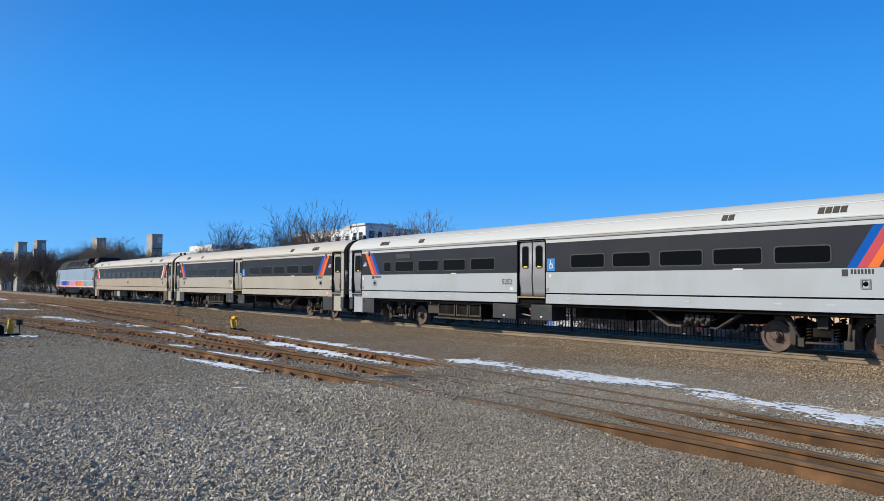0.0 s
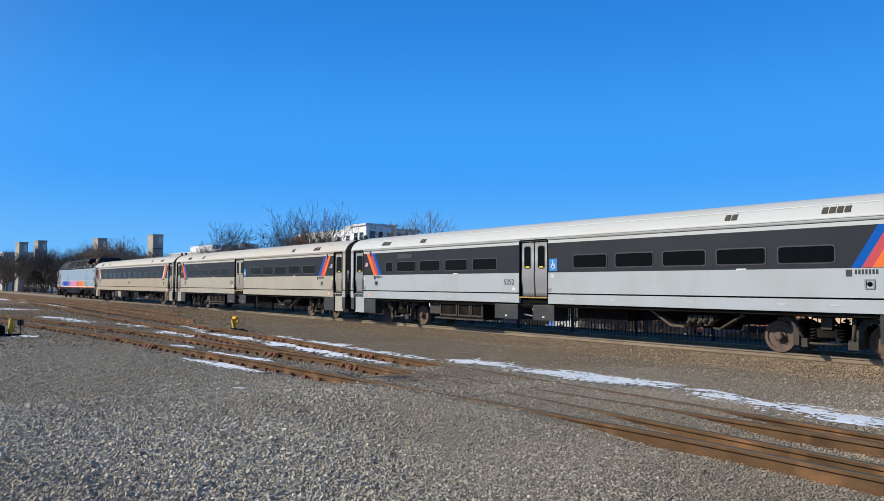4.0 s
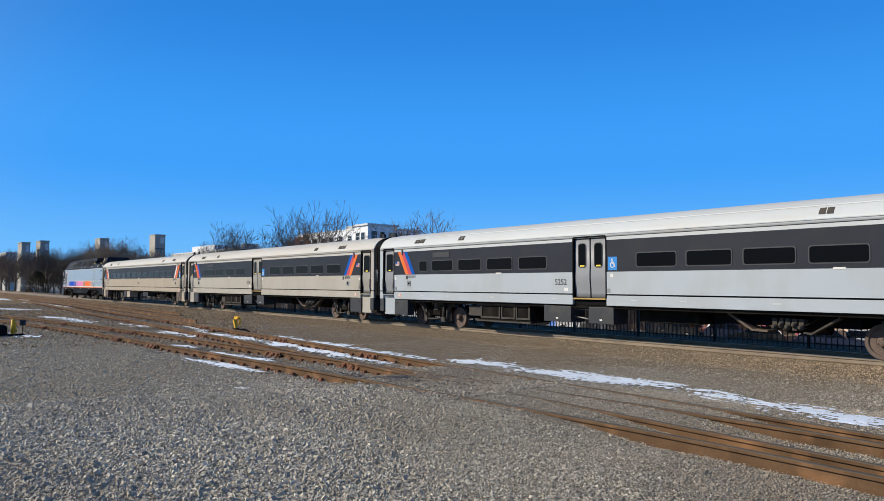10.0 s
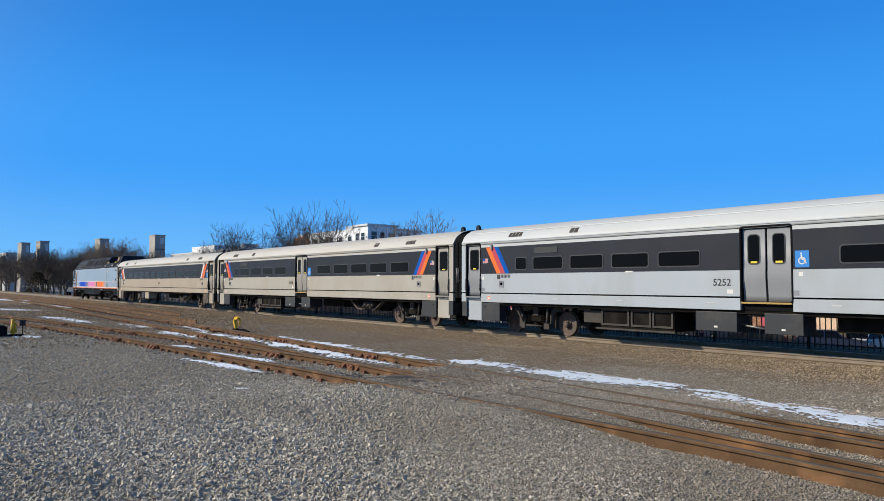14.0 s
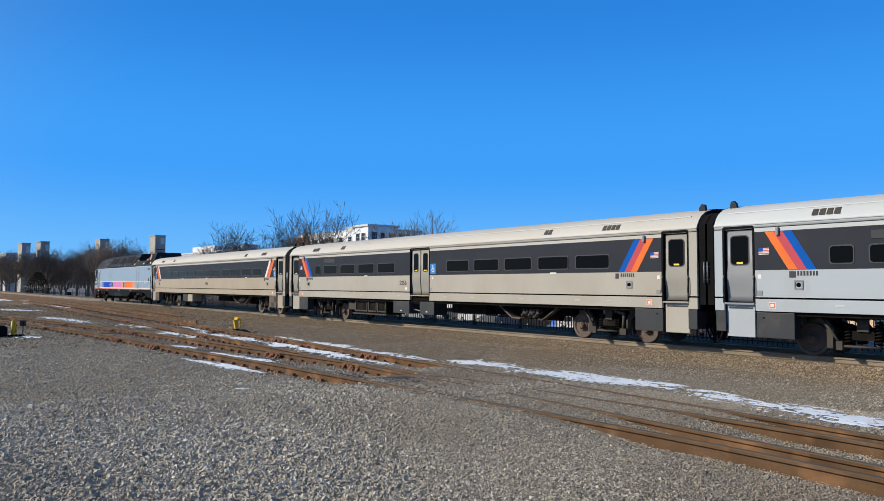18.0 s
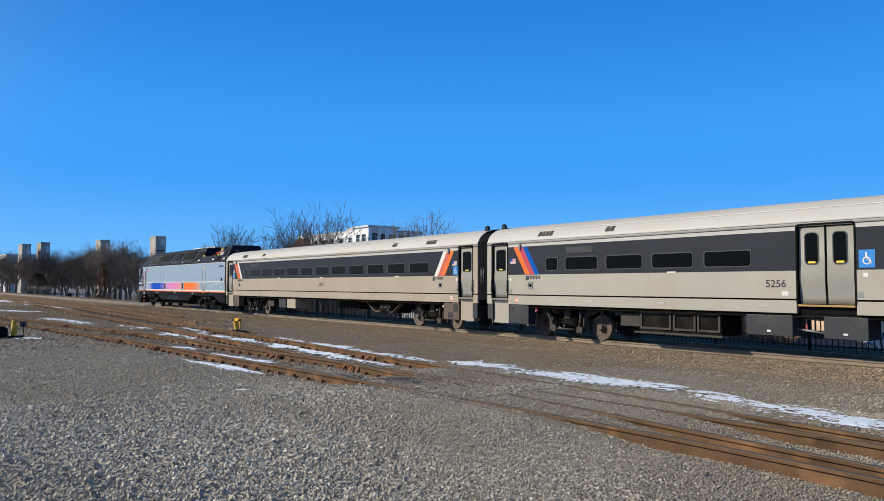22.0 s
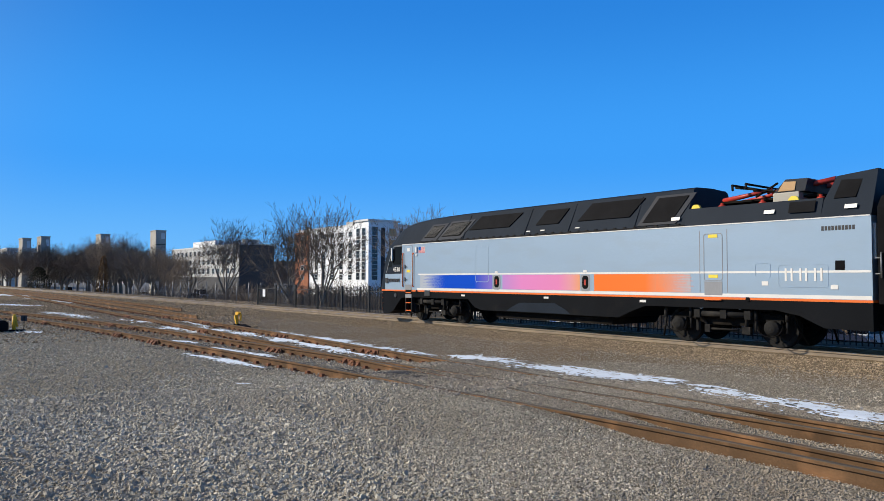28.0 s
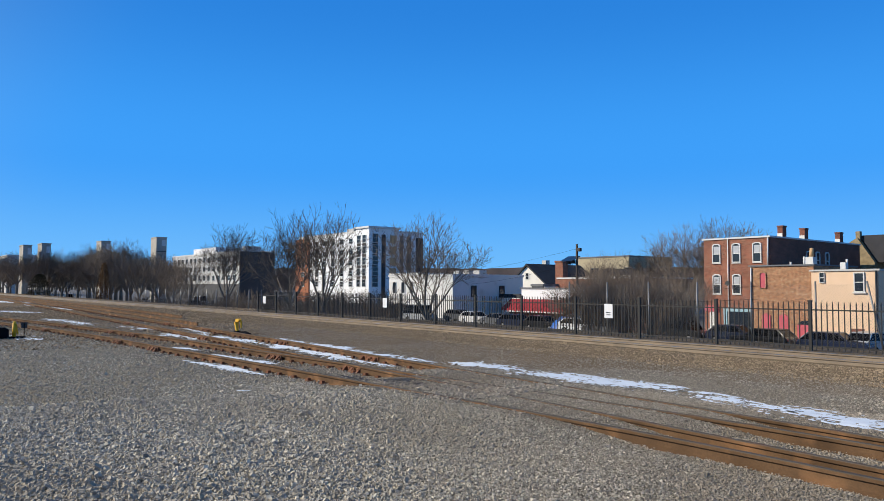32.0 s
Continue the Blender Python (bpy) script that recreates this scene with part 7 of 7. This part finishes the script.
    for k in range(16):
        part("awning_rib", prism(bmesh.new(), [(71.93, 0.13), (69.97, -1.22), (70.0, -1.26), (71.95, 0.09)], -75.0 + 0.78 * k, -74.94 + 0.78 * k, "x"), M["awning"], aw)
        part("valance", one_box(-75.0 + 0.75 * k, -74.5 + 0.75 * k, 69.96, 69.99, -1.68, -1.5), M["trim"], aw)
    part("roof_unit", one_box(-73.6, -71.2, 73, 75, 0.2, 1.7), M["dark_box"], ga)
    bm = bmesh.new()
    for k in range(6):
        box(bm, -79.5 + 0.9 * k, -78.8 + 0.9 * k, 73, 74, 0.2, 0.75)
    part("rooftop_clutter", bm, M["dark_box"], ga)
    # gabled house and its neighbours
    g = thing("gabled_house", pose(0, 0, 0), "cream clapboard house with a steep dark roof", "house")
    part("wall", prism(bmesh.new(), [(-95.6, LOT), (-87.4, LOT), (-87.4, 2.6), (-91.6, 5.7), (-95.6, 2.6)], 92, 106), M["clapboard"], g)
    part("roof", prism(bmesh.new(), [(-96.1, 2.25), (-91.6, 5.75), (-86.9, 2.25), (-86.8, 2.45), (-91.6, 6.05), (-96.2, 2.45)], 91.6, 106.4), M["shingle"], g)
    window_on(g, -92.1, -91.2, 3.2, 4.4, 92)
    part("chimney", one_box(-92.8, -91.8, 97, 98, 5.3, 6.8), M["grey_wall"], g)
    r = thing("long_house", pose(0, 0, 0), "long dark-roofed house behind the garage", "house")
    part("wall", one_box(-88, -74, 104, 114, LOT, 4.0), M["siding"], r)
    part("roof", prism(bmesh.new(), [(103.6, 3.8), (109, 5.3), (114.4, 3.8)], -88.4, -73.6, "x"), M["shingle"], r)
    st = thing("chimney_stack", pose(0, 0, 0), "broad red brick chimney stack", "chimney")
    part("stack", one_box(-79.3, -77.7, 86, 87.2, LOT, 6.0), M["brick"], st)
    part("stack_cap", one_box(-79.4, -77.6, 85.9, 87.3, 5.8, 6.1), M["brick"], st)
    lb = block("brick_warehouse", -77.0, -60.5, 84.0, 96, 3.1, "brick", "low red brick building with a white window", cap="trim", parapet=0.22)
    window_on(lb, -63.9, -62.2, 0.95, 2.65, 84, False)
    part("loading_roof", one_box(-79.5, -76.8, 80.5, 84, 1.9, 2.3), M["roofing"], lb)
    part("loading_window", one_box(-79.3, -77.0, 80.6, 81, 0.9, 1.9), M["glass_far"], lb)
    be = block("beige_warehouse", -95.8, -82.9, 110, 124, 7.6, "beige_wall", "wide beige block warehouse", cap="roofing", parapet=0.25)
    for k in range(3):
        window_on(be, -92 + 4 * k, -90 + 4 * k, 4.0, 5.6, 110, False, "roofing")
    # white apartment block
    a = block("apartment_block", -197.4, -157.5, 100, 117.4, 16.3, "apt_white", "six-storey white apartment block with dark window bays", cap="trim", parapet=0.5)
    part("corner_tower", one_box(-164.0, -157.3, 99.7, 109, LOT, 17.2), M["apt_white"], a)
    part("tower_cap", one_box(-164.4, -156.9, 99.3, 109.4, 17.2, 17.7), M["trim"], a)
    part("roof_house", one_box(-176, -172, 104, 108, 16.3, 18.2), M["grey_wall"], a)
    part("orange_wing", one_box(-199.0, -190.5, 99.6, 100.0, LOT, 16.0), M["apt_orange"], a, "orange brick end of the block")
    rows = (13.4, 10.4, 7.5, 4.6, 1.7)
    for x in (-194, -186, -181.6, -176.7, -171.7, -166.9):
        for k, z in enumerate(rows):
            window_on(a, x - 1.0, x + 1.0, z, z + 1.5, 99.98 if x > -190 else 99.55, glass="glass_far", depth=0.12)
            if k and x > -190:
                if k > 1:
                    part("spandrel", one_box(x - 0.9, x + 0.9, 99.93, 99.999, z + 1.55, rows[k - 1] - 0.06), M["apt_brown"], a)
                part("sill_panel", one_box(x - 0.55, x + 0.55, 99.90, 99.93, z - 0.62, z - 0.1), M["trim"], a)
    for x in (-162.4, -159.6):
        for k, z in enumerate(rows):
            window_on(a, x - 0.95, x + 0.95, z, z + 2.1, 99.68, depth=0.12)
            if k:
                part("spandrel", one_box(x - 0.9, x + 0.9, 99.63, 99.70, z + 2.15, rows[k - 1] - 0.06), M["apt_brown"], a)
    for k, z in enumerate(rows):
        window_on(a, 100.6, 102.5, z, z + 2.4, -157.22, axis="x")
        if k:
            part("spandrel", one_box(-157.3, -157.2, 100.7, 102.4, z + 2.45, rows[k - 1] - 0.06), M["apt_brown"], a)
    part("side_strip", one_box(-157.3, -157.15, 103.6, 104.8, LOT, 15.6), M["apt_brown"], a, "dark vertical strip")
    for z in rows[:4]:
        part("boarded_window", one_box(-157.3, -157.1, 106.2, 108.2, z, z + 2.1), M["boarding"], a, "tan boarded window")
    for y0, y1 in ((109.6, 110.7), (112.0, 113.2)):
        for k, z in enumerate(rows):
            part("side_window", one_box(-157.5, -157.4, y0, y1, z, z + 2.1), M["glass_far"], a)
            part("spandrel", one_box(-157.5, -157.42, y0, y1, z - 0.85, z - 0.03), M["apt_brown"], a)
    part("side_bay", one_box(-157.5, -157.3, 115.0, 117.4, LOT, 15.2), M["apt_brown"], a)
    # grey block with the dark end
    gb = block("grey_block", -286, -219, 90, 102, 13.0, "grey_wall", "four-storey grey apartment block with a charcoal end wall", side="dark_wall", cap="trim", parapet=0.4)
    part("ground_floor", one_box(-286, -219.1, 89.88, 90.0, LOT, 2.5), M["dark_wall"], gb, "dark open ground floor")
    part("roof_house", one_box(-222, -219.5, 92, 97, 13.0, 14.8), M["grey_wall"], gb)
    part("upper_storey", one_box(-262, -240, 89.9, 101, 13.4, 15.2), M["apt_white"], gb)
    for x in np.arange(-283, -221, 4.6):
        for z in (10.0, 6.8, 3.6):
            window_on(gb, x - 1.2, x + 1.2, z, z + 1.9, 89.98, depth=0.12)
    fb = block("far_office", -450, -372, 44, 56, 15.3, "grey_wall", "long distant grey office block", cap="trim", parapet=0.4)
    for x in np.arange(-446, -374, 6.5):
        for z in (11.6, 8.0):
            window_on(fb, x - 2, x + 2, z, z + 2.4, 43.98, depth=0.12)
    # concrete towers of the far station
    for x, y, wx, wy, top in ((-212.8, 62.85, 5.4, 2.85, 15.6), (-213.2, 48.1, 5.6, 2.4, 13.9), (-213.5, 33.6, 6.4, 2.1, 12.65), (-213.5, 29.3, 6.4, 1.95, 12.05)):
        t = thing("concrete_tower", pose(x, y, 0), "pale concrete stair tower with a square opening", "tower", "station towers")
        part("shaft", one_box(-wx / 2, wx / 2, -wy / 2, wy / 2, LOT - 0.3, top), M["concrete"], t)
        part("cap", one_box(-wx / 2 - 0.1, wx / 2 + 0.1, -wy / 2 - 0.1, wy / 2 + 0.1, top, top + 0.25), M["concrete"], t)
        # White plate puts the sky's brightness into colour; no hole is cut.
        part("opening", one_box(wx / 2 - 0.02, wx / 2 + 0.06, wy * 0.02, wy * 0.40, top - 2.3, top - 0.6), M["trim"], t, "white plate for the sky seen through a square opening")
        part("band", one_box(wx / 2 - 0.02, wx / 2 + 0.05, -wy / 2 + 0.1, wy / 2 - 0.1, top - 4.0, top - 3.8), M["dark_box"], t)
    # utility pole with lamps and a flat panel
    p = thing("utility_pole", pose(-55.6, 64, LOT), "dark wooden utility pole with floodlights and a panel", "utility pole")
    part("pole", rod(bmesh.new(), (0, 0, -0.2), (0, 0, 9.6), 0.17, 0.13, n=10), M["wood_pole"], p)
    part("panel", prism(bmesh.new(), [(-0.75, 7.55), (0.65, 8.15), (0.62, 8.22), (-0.78, 7.62)], -1.9, -0.05, "x"), M["solar"], p, "tilted dark blue panel")
    for dx, dz in ((0.45, 8.9), (-1.2, 7.4), (-0.5, 7.5)):
        part("floodlight", box(one_box(dx - 0.22, dx + 0.22, -0.3, 0.1, dz - 0.2, dz + 0.2, bevel=0.04), dx * 0.5 - 0.04, dx * 0.5 + 0.04, -0.05, 0.05, dz - 0.02, dz + 0.02), M["dark_box"], p)
    w = thing("overhead_wires", pose(0, 0, 0), "thin sagging overhead wires between the buildings", "wires")
    for a0, b0 in (((-55.6, 64, 6.3), (-95, 66, 3.6)), ((-55.6, 64, 4.6), (-95, 70, 2.0)), ((-55.6, 64, 3.0), (-21, 40, 1.9)), ((-55.6, 64, 2.2), (-19, 36, 1.2))):
        bm = bmesh.new()
        pa, pb = Vector(a0), Vector(b0)
        pts = [pa.lerp(pb, k / 12) - Vector((0, 0, 0.9 * math.sin(math.pi * k / 12))) for k in range(13)]
        for u, v in zip(pts, pts[1:]):
            rod(bm, u, v, 0.014, n=3, caps=False)
        part("wire", bm, M["black"], w)
    # distant wooded ridge
    bm = bmesh.new()
    lo, hi = [], []
    for k in range(121):
        a = radians(4 + 96 * k / 120)
        d = 900
        x, y = -math.cos(a) * d, math.sin(a) * d
        z = 27 + 6 * noise.noise(Vector((k * 0.06, 3, 0))) + 1.6 * noise.noise(Vector((k * 0.9, 7, 0)))
        lo.append(bm.verts.new((x, y, -6)))
        hi.append(bm.verts.new((x * 1.03, y * 1.03, z)))
    for k in range(120):
        bm.faces.new((lo[k], lo[k + 1], hi[k + 1], hi[k]))
    tagged(part("backdrop", bm, M["hill"]), "low wooded ridge on the horizon", "backdrop", kind="structure")


town()

# ---- parked vehicles ----


def vehicle(name, paint, x, y, turn_deg, label, category="car", van=False):
    """A parked car: body, cabin, glass, lamps, wheels with tyres and rims."""
    v = thing(name, pose(x, y, LOT, 0, 0, turn_deg), label, category, "parked vehicles")
    L, Wd = (2.5, 0.95) if van else (2.25, 0.88)
    H = 2.1 if van else 1.48
    body = [(-L, 0.35), (-L + 0.35, 0.25), (L - 0.3, 0.25), (L, 0.38), (L, 0.72), (L - 0.15, 0.90), (0.95 if not van else 1.6, 1.0), (-L + 0.15, 1.0), (-L, 0.85)]
    bm = prism(bmesh.new(), body, -Wd, Wd)
    bmesh.ops.bevel(bm, geom=list(bm.edges), offset=0.05, segments=2, affect="EDGES")
    part("body", bm, paint, v)
    cab = [(-L + 0.2, 0.99), (1.0, 0.99), (0.35, H), (-L + 0.75, H)] if not van else [(-L + 0.05, 0.99), (1.65, 0.99), (1.1, H), (-L + 0.15, H)]
    bm = prism(bmesh.new(), cab, -Wd + 0.06, Wd - 0.06)
    for q in bm.verts:
        if q.co.z > 1.2:
            q.co.y *= 0.84
    part("cabin", bm, M["pane"], v, "dark glass cabin")
    roof = [(cab[3][0] - 0.06, H - 0.02), (cab[2][0] + 0.06, H - 0.02), (cab[2][0] - 0.08, H + 0.05), (cab[3][0] + 0.1, H + 0.05)]
    part("roof", prism(bmesh.new(), roof, -Wd * 0.82, Wd * 0.82), paint, v)
    for s in (-1, 1):
        for a, b in ((cab[0], cab[3]), (cab[1], cab[2]), ((-0.3, 0.99), (-0.35, H))):
            part("pillar", rod(bmesh.new(), (a[0], s * (Wd - 0.05), a[1]), (b[0], s * (Wd - 0.06) * 0.85, b[1]), 0.045, n=5), paint, v)
    for k in (-1.38, 1.38):
        for s in (-1, 1):
            w = part("wheel", turned(bmesh.new(), [(-0.1, 0.27), (-0.09, 0.32), (0.09, 0.32), (0.1, 0.27)], 18, (k, s * (Wd - 0.08), 0.32)), M["black"], v)
            part("rim", turned(bmesh.new(), [(s * 0.095, 0.20), (s * 0.115, 0.17), (s * 0.11, 0.03)], 14, (k, s * (Wd - 0.08), 0.32)), M["galv"], w)
    for s in (-1, 1):
        part("headlight", one_box(L - 0.12, L + 0.01, s * 0.62 - 0.16, s * 0.62 + 0.16, 0.62, 0.78, bevel=0.02), M["light_lens"], v)
        part("tail_light", one_box(-L - 0.01, -L + 0.08, s * 0.68 - 0.12, s * 0.68 + 0.12, 0.68, 0.88, bevel=0.02), M["red"], v)
    return v


PAINT = {n: mat(n + "_car_paint", c, 0.3, 0.2, var=0.04, coat=0.6) for n, c in (("black", (0.014, 0.014, 0.016)), ("silver", (0.38, 0.40, 0.42)), ("white", (0.72, 0.72, 0.72)), ("blue", (0.02, 0.09, 0.30)), ("navy", (0.012, 0.02, 0.05)), ("grey", (0.12, 0.125, 0.135)), ("maroon", (0.12, 0.012, 0.015)))}
for col, x, y, a, van in (("black", -81.0, 56, 8, True), ("silver", -75.7, 56, 5, True), ("grey", -72.3, 60, 12, False), ("white", -65.5, 57, 4, False), ("grey", -60.8, 56, 170, False), ("navy", -56.4, 55, 5, False),
                          ("black", -51.8, 54.5, 3, False), ("white", -46.0, 53.5, 8, False), ("grey", -41.8, 52, 175, False), ("black", -35.2, 53.5, 4, True), ("navy", -30.3, 54, 2, False), ("black", -26.8, 51.5, 178, False),
                          ("navy", -21.5, 51, 5, False), ("white", -169.0, 60, 0, True), ("grey", -125.0, 52, 4, False), ("silver", -115.0, 52, 175, False), ("white", -180.0, 50, 3, False), ("grey", -92.0, 54, 8, False),
                          ("silver", -205.0, 46, 4, False), ("black", -150.0, 52, 0, False), ("navy", -103.0, 53, 3, False), ("white", -236.0, 44, 0, True), ("silver", -20.0, 53.5, 80, False)):
    vehicle("parked_van" if van else "parked_car", PAINT[col], x, y, a, f"{col} parked {'van' if van else 'car'} in the lot behind the fence", "van" if van else "car", van)
tp = thing("tarpaulin_heap", pose(-48.6, 54, LOT), "bright blue tarpaulin over a heap in the lot", "tarpaulin")
bm = bmesh.new()
bmesh.ops.create_icosphere(bm, subdivisions=3, radius=1.0)
for q in bm.verts:
    n = noise.noise(q.co * 1.7)
    q.co = Vector((q.co.x * 1.5, q.co.y * 1.0, max(0, q.co.z) * 1.55)) * (1 + 0.22 * n)
part("sheet", bm, mat("blue_tarpaulin", (0.02, 0.12, 0.45), 0.6, var=0.15, scale=2, fine=12, bump=0.02), tp)
cn = thing("traffic_cone", pose(-55.0, 55.5, LOT), "orange and white traffic barrel among the parked cars", "traffic cone")
part("cone", rod(bmesh.new(), (0, 0, 0), (0, 0, 1.1), 0.3, 0.22, n=14), M["orange"], cn)
part("collar", rod(bmesh.new(), (0, 0, 0.55), (0, 0, 0.75), 0.285, 0.27, n=14), M["trim"], cn)


def motions():
    """The train rolls to the right and out of sight; the wheels turn with the way it goes."""
    run = bend([(float(a), float(b)) for a, b in RUN])
    for ob, place in MOVING:
        walk(ob, [(t, pose(place + s, TRACK_Y, 0)) for t, s in RUN])
    for ob, x, r in ROLLING:
        rows, last, final = [(0.0, pose(x, 0, r))], run(0.0), frame(32.0) - 1
        for k in range(1, final + 1):
            t = k / FPS
            s = run(t)
            if k == final or k % 60 == 0 or abs(run((k + 1) / FPS) - last) / r > 1.3:
                rows.append((t, pose(x, 0, r) @ Matrix.Rotation((s - run(0.0)) / r, 4, "Y")))
                last = s
        walk(ob, rows)


motions()
